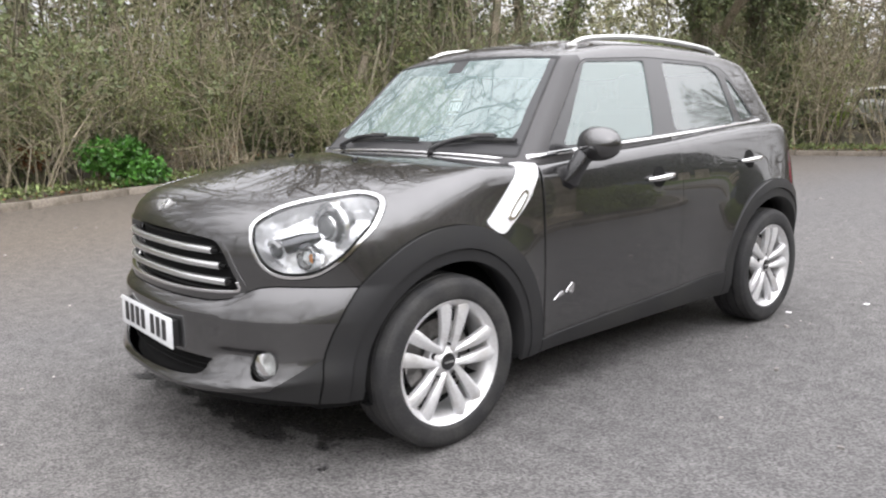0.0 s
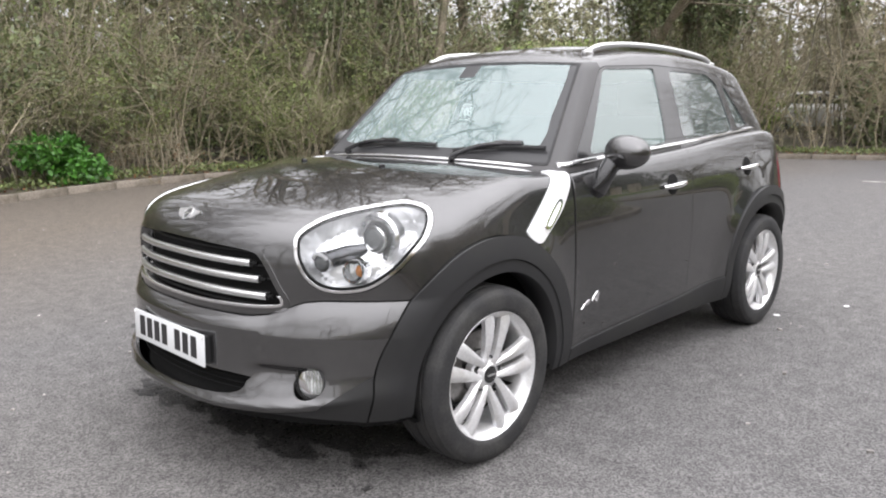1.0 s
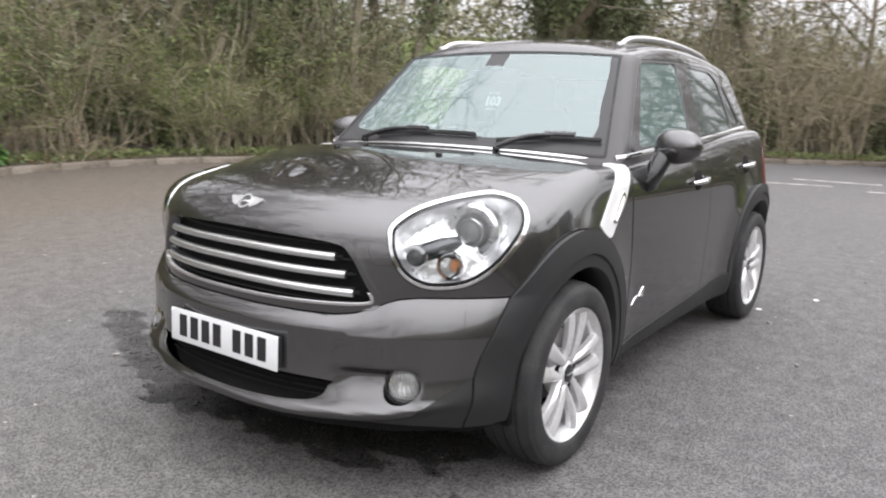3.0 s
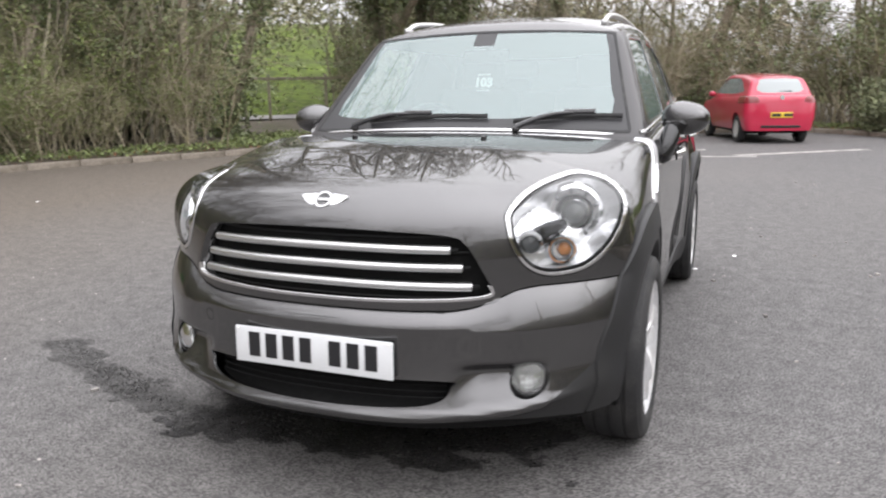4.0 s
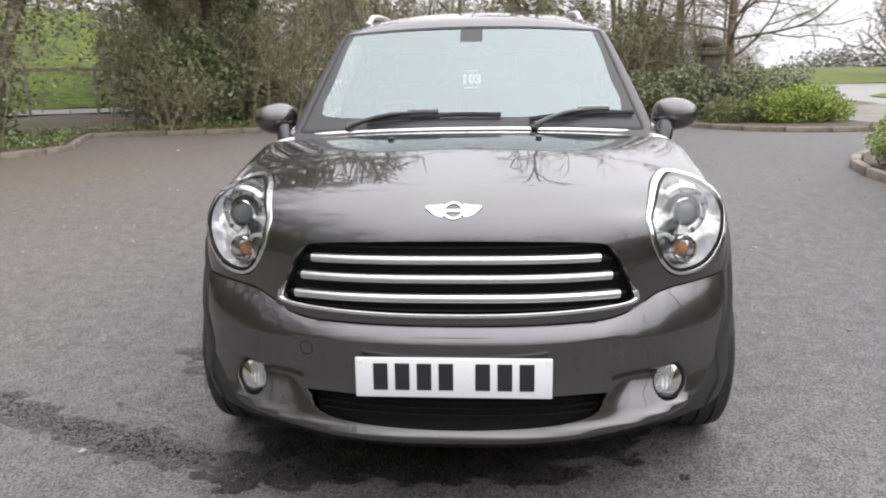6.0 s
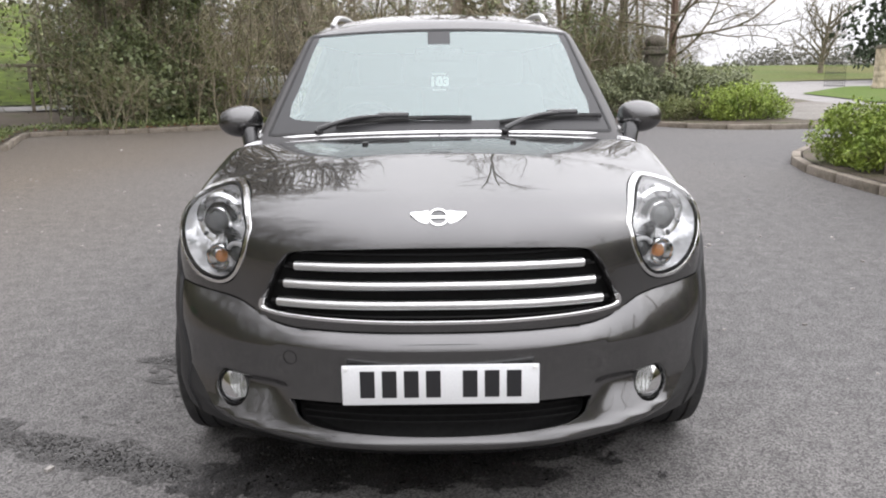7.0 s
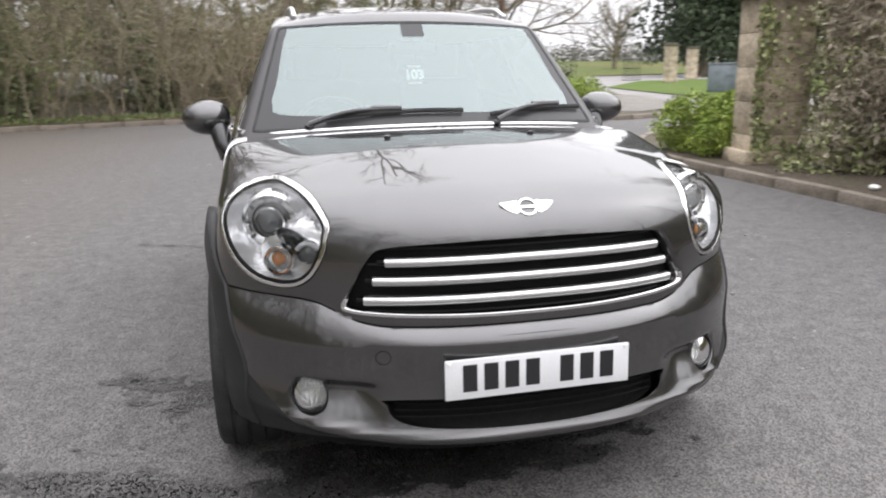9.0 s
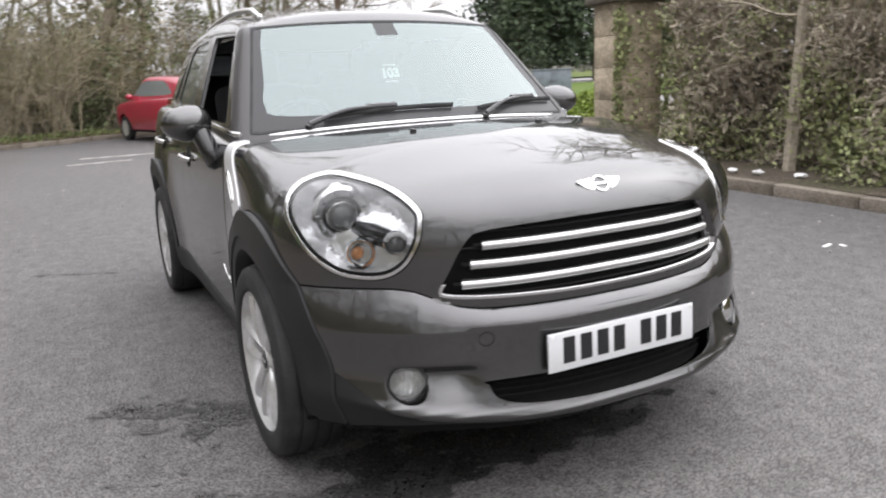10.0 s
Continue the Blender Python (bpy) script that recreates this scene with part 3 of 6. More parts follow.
# dark core behind the panel gaps
core = clip(clip(clip(BODY, arch_inner), lambda p: -front_xz(p, GRILLE)), lambda p: -lamp_dist(p))
core = clip(clip(core, lambda p: -front_xz(p, INTAKE)), fog_dist)
core = clip(core, lambda p: np.where(p[:, 1] < 0, p[:, 2] - bumper_foot(p), 1.0))
skin_part("inner_shell", core, lower_body, VOID, car, "black inner shell behind the panel gaps", lift=-0.014, rim=0)
part("underbody", rbox((1.36, 3.3, 0.10), (0, 1.2, 0.26), 0.03), VOID, car, "black underbody")
for s in (1, -1):
    for cy in (0.03, WHEELBASE):
        v, f = lathe([(s * 0.50, 0.05), (s * 0.50, 0.41), (s * 0.85, 0.41)], 32)
        v = [(x, y, max(z, -0.10)) for x, y, z in v]
        part("wheel_well", moved((v, f), Matrix.Translation((0, cy, 0.32))), VOID, car, "black wheel well liner")

# ---- glasshouse ----
top_edge = [(x, 1.500 - 0.024 * (x / 0.6) ** 2) for x in np.linspace(0.598, -0.598, 13)]
low_edge = [(x, 1.060 - 0.012 * (x / 0.75) ** 2) for x in np.linspace(-0.742, 0.742, 9)]
SCREEN_POLY = top_edge + low_edge
CLEAR_POLY = round_poly([(0.57, 1.445), (0.50, 1.478), (0.0, 1.490), (-0.50, 1.478), (-0.57, 1.445), (-0.625, 1.25), (-0.655, 1.150), (-0.58, 1.108),
                         (0.0, 1.106), (0.58, 1.108), (0.655, 1.150), (0.625, 1.25)], 6)


def screen_dist(p):
    return np.where(p[:, 1] < 1.25, poly_dist(p[:, [0, 2]], SCREEN_POLY), -1.0)


def clear_dist(p):
    sensor = np.maximum(np.abs(p[:, 0]) - 0.052, 1.432 - p[:, 2])
    return np.where(p[:, 1] < 1.25, np.minimum(poly_dist(p[:, [0, 2]], CLEAR_POLY), sensor), -1.0)


DLO = soft_poly([(0.655, 1.066), (1.062, 1.468), (1.57, 1.490), (2.10, 1.478), (2.30, 1.456), (2.40, 1.376), (2.555, 1.155), (2.0, 1.115), (1.2, 1.080)], 0.05)
PANES = (
    ("front_window", soft_poly([(0.775, 1.084), (1.080, 1.458), (1.560, 1.474), (1.468, 1.106), (1.15, 1.092)]), WINDOW),
    ("rear_window", soft_poly([(1.650, 1.118), (1.712, 1.470), (2.15, 1.460), (2.255, 1.41), (2.292, 1.145), (1.95, 1.130)], 0.04), PRIVACY),
    ("quarter_window", soft_poly([(2.360, 1.160), (2.320, 1.408), (2.362, 1.380), (2.520, 1.168)], 0.02), PRIVACY))


def pane_dist(p, poly):
    return np.where((p[:, 1] > 0.5) & (np.abs(p[:, 0]) > 0.45), poly_dist(p[:, [1, 2]], poly), -1.0)


def rear_glass(p):
    return np.where(p[:, 1] > 2.5, np.minimum(np.minimum(p[:, 2] - 1.17, 1.43 - p[:, 2]), 0.56 - np.abs(p[:, 0]) - 0.25 * (p[:, 2] - 1.1)), -1.0)


frame_skin = clip(clip(clip(CABIN, lambda p: -screen_dist(p) - 0.004), lambda p: -pane_dist(p, DLO) - 0.002), lambda p: -rear_glass(p))
roof_side = lambda p: np.maximum(p[:, 2] - 1.487 + 0.03 * np.maximum(p[:, 1] - 2.2, 0), np.minimum(p[:, 1] - 1.06, p[:, 2] - 1.41))
skin_part("roof", clip(frame_skin, roof_side), glasshouse, PAINT, car, "dark grey roof skin reflecting the white sky", rim=0.01)
low_frame = clip(frame_skin, lambda p: -roof_side(p))
for s in (1, -1):
    skin_part("front_pillar", clip(low_frame, lambda p: np.minimum(s * p[:, 0], 1.6 - p[:, 1])), glasshouse, PILLAR, car, "dark satin windscreen pillar", rim=0.015)
skin_part("tail_frame", clip(low_frame, lambda p: p[:, 1] - 1.6), glasshouse, PAINT, car, "dark grey frame round the tailgate glass", rim=0.015)
seal = clip(clip(CABIN, lambda p: screen_dist(p) + 0.004), lambda p: 0.006 - screen_dist(p))
skin_part("windscreen_seal", seal, glasshouse, RUBBER, car, "black rubber seal round the windscreen", lift=0.002)
frit = clip(clip(CABIN, lambda p: screen_dist(p) - 0.006), lambda p: -clear_dist(p))
windscreen = skin_part("windscreen", clip(CABIN, clear_dist), glasshouse, SCREEN, car, "pale green tinted windscreen mirroring bare branches", rim=0)
windscreen.visible_shadow = False
skin_part("frit_border", frit, glasshouse, FRIT, windscreen, "black printed border of the windscreen", rim=0.004)


def side_glass(s):
    half = clip(CABIN, lambda p: s * p[:, 0] - 0.2)
    frame_part = clip(half, lambda p: pane_dist(p, DLO) - 0.002)
    for name, poly, mat in PANES:
        loop = poly
        frame_part = clip(frame_part, lambda p: -pane_dist(p, loop))
        if s < 0 and name == "front_window":
            continue  # this window is wound down
        pane = skin_part(name, clip(half, lambda p: pane_dist(p, loop)), glasshouse, mat, car, "side window glass in a black frame", lift=-0.006, rim=0)
        pane.visible_shadow = False
    skin_part("window_frame", frame_part, glasshouse, GLOSS_BLACK, car, "black window frame and door pillar", rim=0.02)


both_sides(side_glass)
tail_pane = skin_part("tailgate_window", clip(CABIN, rear_glass), glasshouse, WINDOW, car, "tailgate window glass", lift=-0.004, rim=0)
tail_pane.visible_shadow = False


def union(p):
    return np.minimum(lower_body(p), glasshouse(p))


def out_to(points, way, lift=0.0, fn=union):
    """Points moved out along a way to the skin."""
    p = np.asarray(points, float)
    w = np.broadcast_to(np.asarray(way, float), p.shape)
    w = w / np.linalg.norm(w, axis=1, keepdims=True)
    return meet(fn, p, w) + w * lift


# chrome line round the base of the glass
xs = np.linspace(-0.755, 0.755, 41)
base = np.stack([xs, 0.44 + 0.10 * (xs / 0.75) ** 2 - 0.006, 0 * xs + 0.8], -1)
strip = out_to(base, (0, 0, 1), 0.006, lower_body)
part("screen_trim", tube(strip, 0.0095, 10, 0.9), CHROME, car, "chrome strip across the base of the windscreen")


def belt_trim(s):
    ys = np.linspace(0.545, 2.56, 60)
    z = np.interp(ys, (0.545, 0.64, 1.08, 1.57, 2.56), (1.046, 1.053, 1.074, 1.095, 1.148))
    p = out_to(np.stack([0 * ys, ys, z], -1), (s, 0, 0), 0.003)
    part("belt_trim", tube(p, 0.011, 8), CHROME, car, "chrome strip under the side windows")


both_sides(belt_trim)


# ---- lamps, grille and badges ----
def headlight(s):
    flip = np.array((s, 1, 1.0))
    half = clip(BODY, lambda p: s * p[:, 0] - 0.3)
    bezel = clip(clip(half, lambda p: lamp_dist(p)), lambda p: bezel_wide(p) - lamp_dist(p))
    lamp = skin_part("headlight", bezel, lower_body, CHROME, car, "large oval headlight in a chrome bezel", lift=lambda q: 0.003 + 0.007 * np.sin(np.clip(lamp_dist(q) / bezel_wide(q), 0, 1) * math.pi), rim=0.02)
    gasket = clip(clip(half, lambda p: lamp_dist(p) - bezel_wide(p)), lambda p: bezel_wide(p) + 0.008 - lamp_dist(p))
    skin_part("gasket", gasket, lower_body, VOID, lamp, "black gasket round the lens", lift=0.002, rim=0.01)
    glass = clip(half, lambda p: lamp_dist(p) - bezel_wide(p) - 0.008)
    lens = skin_part("lens", glass, lower_body, LENS, lamp, "clear curved headlight lens", lift=lambda q: 0.003 + 0.016 * (1 - np.exp(-np.clip(lamp_dist(q) - bezel_wide(q) - 0.008, 0, 1) / 0.04)), rim=0)
    lens.visible_shadow = False
    vv, ff, nn = panel(glass, lower_body, 0.0, 0)
    vv, nn = np.array(vv), np.array(nn)
    edge = np.clip(lamp_dist(vv) - bezel_wide(vv) - 0.008, 0, None)
    n0 = LAMP_N * flip
    deep = np.minimum(edge * 2.6, 0.085)
    part("reflector", (vv - n0 * (deep + 0.004)[:, None], ff), REFLECTOR, lamp, "chromed bowl of the headlight")
    ahead = Matrix.Rotation(s * radians(14), 4, "Z")
    part("lamp_shroud", tube([(s * 0.612, -0.512, 0.786), (s * 0.645, -0.450, 0.802), (s * 0.672, -0.395, 0.814)], [0.030, 0.030, 0.020], 18), DARK_CHROME, lamp, "tubular shroud behind the side lamp, dark reflections put into its colour")

    def barrel(name, at, r, long, mat, label, dome, ring):
        at = Vector((at[0] * s, at[1], at[2]))
        m = Matrix.Translation(at) @ ahead
        tube_part = part(name, moved(lathe([(long, r * 1.12), (0.012, r * 1.24), (0.0, r * 1.24), (-0.006, r * 1.14), (0.004, r)], 32, "y"), m), ring, lamp, label)
        part("bulb_glass", moved(lathe([(0.004, r), (-0.004 - dome * 0.5, r * 0.8), (-0.004 - dome, r * 0.35), (-0.006 - dome, 0.001)], 28, "y"), m), mat, tube_part)
    centre = Matrix.Translation((0.708 * s, -0.388, 0.850)) @ ahead
    part("collar", moved(lathe([(0.020, 0.047), (0.012, 0.060), (0.010, 0.078), (0.020, 0.089), (0.050, 0.094)], 40, "y"), centre), SATIN_CHROME, lamp, "bright dished collar round the projector")
    for k in range(9):
        a = radians(20 + 40 * k)
        turned = centre @ Matrix.Rotation(-a, 4, "Y") @ Matrix.Translation((0.070, 0.010, 0))
        part("collar_hole", moved(ball((0, 0, 0), (0.0105, 0.007, 0.0068), 12), turned), GREY_LENS, lamp, "dark oval hole in the collar")
    barrel("projector", (0.708, -0.388, 0.850), 0.037, 0.07, GREY_LENS, "dark round projector lamp in a chrome ring", 0.010, CHROME)
    part("projector_seal", moved(lathe([(0.010, 0.0465), (0.003, 0.0500), (0.012, 0.0510), (0.030, 0.0505)], 36, "y"), Matrix.Translation((0.708 * s, -0.388, 0.850)) @ ahead), VOID, lamp, "black seam round the projector ring")
    barrel("indicator", (0.690, -0.470, 0.749), 0.036, 0.05, LENS, "indicator in a round chrome cup", 0.010, CHROME)
    part("indicator_bulb", ball((0.690 * s, -0.438, 0.747), (0.020, 0.015, 0.021), 18), AMBER, lamp, "dull amber indicator bulb")
    barrel("side_lamp", (0.606, -0.530, 0.780), 0.029, 0.07, GREY_LENS, "round side lamp with a smoked lens", 0.012, SATIN_CHROME)
    brow = [(math.cos(radians(q)) * 0.030, -0.012 - 0.008 * math.sin(radians(q)), math.sin(radians(q)) * 0.026 + 0.004) for q in range(20, 161, 14)]
    part("side_lamp_glass", moved(tube(brow, 0.0075, 8), Matrix.Translation((0.606 * s, -0.530, 0.780)) @ ahead), PALE_LENS, lamp, "pale sparkling rim of the side lamp")

both_sides(headlight)


def fog_lamp(s):
    y = float(out_to([(s * FOG[0], 0.0, FOG[1])], (0, -1, 0), 0, lower_body)[0][1])
    m = Matrix.Translation((s * FOG[0], y - 0.012, FOG[1])) @ Matrix.Rotation(s * radians(22), 4, "Z") @ Matrix.Rotation(radians(-8), 4, "X")
    pocket = part("fog_light", moved(lathe([(0.014, 0.066), (0.006, 0.062), (0.004, 0.0565), (0.10, 0.0555), (0.10, 0.004)], 36, "y"), m), PLASTIC, car, "round front fog light in a recess")
    part("ring", moved(lathe([(0.012, 0.0560), (0.002, 0.0555), (0.001, 0.0535), (0.006, 0.0525)], 32, "y"), m), GLOSS_BLACK, pocket, "thin black ring")
    part("reflector", moved(lathe([(0.012, 0.052), (0.036, 0.042), (0.050, 0.020), (0.052, 0.001)], 28, "y"), m), FOG_BOWL, pocket)
    glass = part("lens", moved(lathe([(0.010, 0.052), (-0.002, 0.036), (-0.006, 0.001)], 28, "y"), m), LENS, pocket, "clear ribbed fog light lens")
    glass.visible_shadow = False
    for k in range(5):
        x = (k - 2) * 0.014
        h = math.sqrt(0.046 ** 2 - x * x)
        part("flute", moved(tube([(x, 0.012, -h), (x, 0.003, 0), (x, 0.012, h)], 0.0018, 6), m), FOG_BOWL, pocket)


both_sides(fog_lamp)

opening = clip(BODY, lambda p: front_xz(p, GRILLE))
grille = skin_part("grille", clip(opening, lambda p: 0.018 - front_xz(p, GRILLE)), lower_body, PAINT, car, "wide black grille with three silver slats", lift=lambda q: 0.002 + 0.005 * np.sin(np.clip(front_xz(q, GRILLE) / 0.018, 0, 1) * math.pi), rim=0.05)
inner = clip(clip(opening, lambda p: front_xz(p, GRILLE) - 0.018), lambda p: 0.026 - front_xz(p, GRILLE))
skin_part("grille_trim", clip(inner, lambda p: 0.668 - p[:, 2]), lower_body, CHROME, grille, "chrome line round the lower edge", lift=0.003, rim=0.02)
skin_part("grille_mesh", opening, lower_body, VOID, grille, "black mesh behind the slats", lift=-0.055, rim=0)
for z, w, drop in ((0.779, 0.408, 0.006), (0.726, 0.442, 0.006), (0.671, 0.467, 0.007)):
    xs = np.linspace(-w, w, 33)
    p = out_to(np.stack([xs, 0 * xs - 0.3, z - drop * (xs / w) ** 2], -1), (0, -1, 0), -0.012, lower_body)
    part("slat", tube(p, 0.0135, 10, 1.0), SATIN, grille, "satin silver slat")
    for s in (1, -1):
        e = p[0] if s < 0 else p[-1]
        part("slat_mount", tube([e, e + np.array((s * 0.020, 0.012, 0))], 0.007, 8), VOID, grille)
for k in range(5):
    z = 0.625 + k * 0.045
    xs = np.linspace(-0.45, 0.45, 15)
    p = out_to(np.stack([xs, 0 * xs - 0.3, 0 * xs + z], -1), (0, -1, 0), -0.045, lower_body)
    part("mesh_bar", tube(p, 0.004, 5), PLASTIC, grille)

# fine dark strips, crease shade painted where the bumper steps down from the grille
for near, far in ((0.014, 0.018), (0.030, 0.0325)):
    crease = clip(clip(BODY, lambda p: np.minimum(-front_xz(p, GRILLE) - near, far + front_xz(p, GRILLE))), lambda p: np.minimum(np.minimum(0.628 - p[:, 2], -0.2 - p[:, 1]), 0.40 - np.abs(p[:, 0])))
    skin_part("crease_shade_strip", crease, lower_body, PLASTIC, car, "dark strip painted as the shade of a crease under the grille", lift=0.0012, rim=0)

hole = clip(BODY, lambda p: front_xz(p, INTAKE))
intake = skin_part("lower_intake", hole, lower_body, VOID, car, "black lower air intake with thin bars", lift=-0.07, rim=-0.07)
for k in range(4):
    xs = np.linspace(-0.40, 0.40, 17)
    p = out_to(np.stack([xs, 0 * xs - 0.3, 0 * xs + 0.328 + k * 0.018], -1), (0, -1, 0), -0.045, lower_body)
    part("intake_bar", tube(p, 0.003, 6), VOID, intake)

ring = clip(clip(BODY, lambda p: np.where(p[:, 1] < 0, 0.021 - np.hypot(p[:, 0] + 0.43, p[:, 2] - 0.515), -1.0)), lambda p: np.hypot(p[:, 0] + 0.43, p[:, 2] - 0.515) - 0.0195)
skin_part("towing_eye_cover", ring, lower_body, VOID, car, "round seam of the towing eye cover", lift=0.0012, rim=0)

# number plate: white, with plain dark bars in place of its characters
plate = part("number_plate", rbox((0.548, 0.008, 0.116), (0, -0.806, 0.458), 0.0035, 2, Matrix.Rotation(radians(-2), 4, "X")), PLATE_WHITE, car, "white front number plate with plain dark bars")
for k, x in enumerate((-0.203, -0.142, -0.081, -0.020, 0.082, 0.143, 0.204)):
    part("character_bar", rbox((0.041, 0.003, 0.078), (x, -0.8105, 0.461), 0.001, 1, Matrix.Rotation(radians(-2), 4, "X")), PLATE_INK, plate)
part("maker_bar", rbox((0.04, 0.002, 0.005), (0.0, -0.8095, 0.407), 0.0005, 1), PLATE_INK, plate)
part("plate_backing", rbox((0.53, 0.030, 0.098), (0, -0.790, 0.458), 0.003, 1), PLASTIC, plate, "black plate holder")
for x in (-0.262, 0.262):
    part("screw_cap", moved(lathe([(0, 0.006), (-0.003, 0.005), (-0.003, 0.0005)], 12, "y"), Matrix.Translation((x, -0.810, 0.508))), PAPER, plate)


def badge():
    wing = round_poly([(0.026, 0.020), (0.052, 0.019), (0.080, 0.016), (0.069, 0.0), (0.052, -0.014), (0.029, -0.018)], 4)
    slope = Matrix.Translation((0, -0.690, 0.906)) @ Matrix.Rotation(radians(-43), 4, "X")
    wings = part("bonnet_badge", moved(lathe([(0.004, 0.030), (-0.006, 0.029), (-0.006, 0.023), (0.004, 0.022)], 32, "y"), slope), SATIN, car, "winged chrome badge with a round centre")
    for s in (1, -1):
        bm = bmesh.new()
        lo = [bm.verts.new((s * x, 0.004, y)) for x, y in wing]
        hi = [bm.verts.new((s * x * 0.985, -0.004, y)) for x, y in wing]
        for i in range(len(wing)):
            j = (i + 1) % len(wing)
            bm.faces.new((lo[i], lo[j], hi[j], hi[i]))
        bm.faces.new(hi)
        bmesh.ops.recalc_face_normals(bm, faces=bm.faces[:])
        bmesh.ops.transform(bm, matrix=slope, verts=bm.verts[:])
        part("wing", bm, SATIN, wings)
    part("centre", moved(lathe([(0.002, 0.024), (-0.002, 0.022), (-0.002, 0.0005)], 28, "y"), slope), DARK_LENS, wings)
    part("bar", moved(rbox((0.046, 0.008, 0.009), (0, -0.002, 0), 0.002), slope), CHROME, wings)


badge()


# ---- side trim ----
def side_trim(s):
    half = clip(BODY, lambda p: s * p[:, 0] - 0.5)
    blade_poly = round_poly([(0.224, 0.812), (0.300, 0.763), (0.368, 0.797), (0.432, 0.843), (0.482, 0.892), (0.522, 0.948), (0.550, 0.998), (0.566, 1.042), (0.486, 1.046), (0.418, 0.990), (0.330, 0.908), (0.258, 0.846)], 4)
    side_poly = lambda p, poly: np.where((p[:, 1] > -0.2) & (np.abs(p[:, 0]) > 0.762), poly_dist(p[:, [1, 2]], poly), -1.0)
    blade = skin_part("side_scuttle", clip(half, lambda p: side_poly(p, blade_poly)), lower_body, SILVER, car, "bright silver scuttle trim behind the wheel arch", lift=0.005, rim=0.008)
    vent = round_poly([(0.338, 0.822), (0.375, 0.812), (0.435, 0.862), (0.468, 0.905), (0.455, 0.925), (0.425, 0.912), (0.372, 0.865)], 4)
    ring = clip(clip(half, lambda p: side_poly(p, vent)), lambda p: 0.010 - side_poly(p, vent))
    skin_part("repeater_ring", ring, lower_body, CHROME, blade, "raised rim of the side repeater", lift=0.010, rim=0.008)
    skin_part("repeater_lens", clip(half, lambda p: side_poly(p, vent) - 0.012), lower_body, PAPER, blade, "white side repeater lens", lift=0.008, rim=0.004)
    # door badge: slanted plain shapes
    for k, poly in enumerate(([(0.625, 0.430), (0.660, 0.455), (0.700, 0.462), (0.690, 0.445), (0.655, 0.440)], [(0.705, 0.450), (0.735, 0.480), (0.765, 0.496), (0.762, 0.442), (0.742, 0.446), (0.745, 0.462)])):
        loop = round_poly(poly, 3)
        skin_part("door_badge", clip(half, lambda p: side_poly(p, loop)), lower_body, CHROME, car, "small slanted chrome badge low on the door", lift=0.004, rim=0.005)
    for y, z in ((1.402, 0.908), (2.268, 0.945)):
        c = out_to([(0, y, z)], (s, 0, 0), 0, lower_body)[0]
        m = Matrix.Translation(Vector(c)) @ Matrix.Rotation(radians(4), 4, "X")
        ys = np.linspace(-0.105, 0.105, 15)
        bow = 0.036 - 0.016 * (ys / 0.105) ** 4 - 0.012 * (ys / 0.105) ** 2
        grip = moved(tube(np.stack([s * bow, ys, 0 * ys], -1), [0.009 + 0.006 * (1 - (q / 0.105) ** 2) for q in ys], 10), m)
        handle = part("door_handle", grip, CHROME, car, "bright chrome door handle over a dark cup")
        cup = clip(half, lambda p: 0.050 - np.hypot(p[:, 1] - y + 0.008, p[:, 2] - z))
        skin_part("handle_cup", cup, lower_body, VOID, handle, "dark round finger cup", lift=0.0025, rim=0.004)
    # mirror on a stalk
    c = Vector((s * 0.935, 0.830, 1.093))
    shell = ball((0, 0, 0), (0.103, 0.086, 0.074), 36, 0.92)
    tilt = Matrix.Translation(c) @ Matrix.Rotation(s * radians(-14), 4, "Z")
    v, f = shell
    v = [(x, min(y, 0.052), z * (1.0 - 0.10 * x * s / 0.1)) for x, y, z in v]
    mirror = part("door_mirror", moved((v, f), tilt), PAINT, car, "rounded dark grey door mirror on a stalk")
    part("mirror_glass", moved(lathe([(0.0535, 0.082), (0.056, 0.078), (0.056, 0.0005)], 32, "y"), tilt @ Matrix.Diagonal((1, 1, 0.62, 1))), CHROME, mirror, "mirror glass")
    foot = Vector((s * 0.850, 0.742, 0.940))
    mid = Vector((s * 0.868, 0.752, 0.985))
    part("stalk", tube([foot + Vector((-s * 0.02, 0, -0.02)), foot, mid, Vector((s * 0.885, 0.785, 1.040)), c + Vector((-s * 0.03, 0, -0.02))], [0.034, 0.045, 0.041, 0.040, 0.046], 16), GLOSS_BLACK, mirror, "black stalk of the mirror")
    # roof rail
    ys = np.linspace(1.10, 2.50, 41)
    over = np.clip(np.minimum(ys - 1.10, 2.50 - ys) / 0.16, 0, 1)
    p = out_to(np.stack([0 * ys + s * (0.520 - 0.01 * (ys - 1.1)), ys, 0 * ys + 1.2], -1), (0, 0, 1), 0, glasshouse)
    p[:, 2] += 0.004 + 0.024 * np.sin(over * math.pi / 2)
    rail = part("roof_rail", tube(p, 0.014 * np.clip(0.5 + over, 0, 1), 10), SATIN, car, "silver roof rail")
    for i in (1, 39):
        part("rail_foot", rbox((0.03, 0.07, 0.03), tuple(p[i] - np.array((0, 0, 0.008))), 0.01), SATIN, rail)


both_sides(side_trim)


# ---- wipers and washer jets ----
def on_glass(x, z, lift):
    q = out_to([(x, 1.6, z)], (0, -1, 0), 0, glasshouse)
    return (q + normals_of(glasshouse, q) * lift)[0]


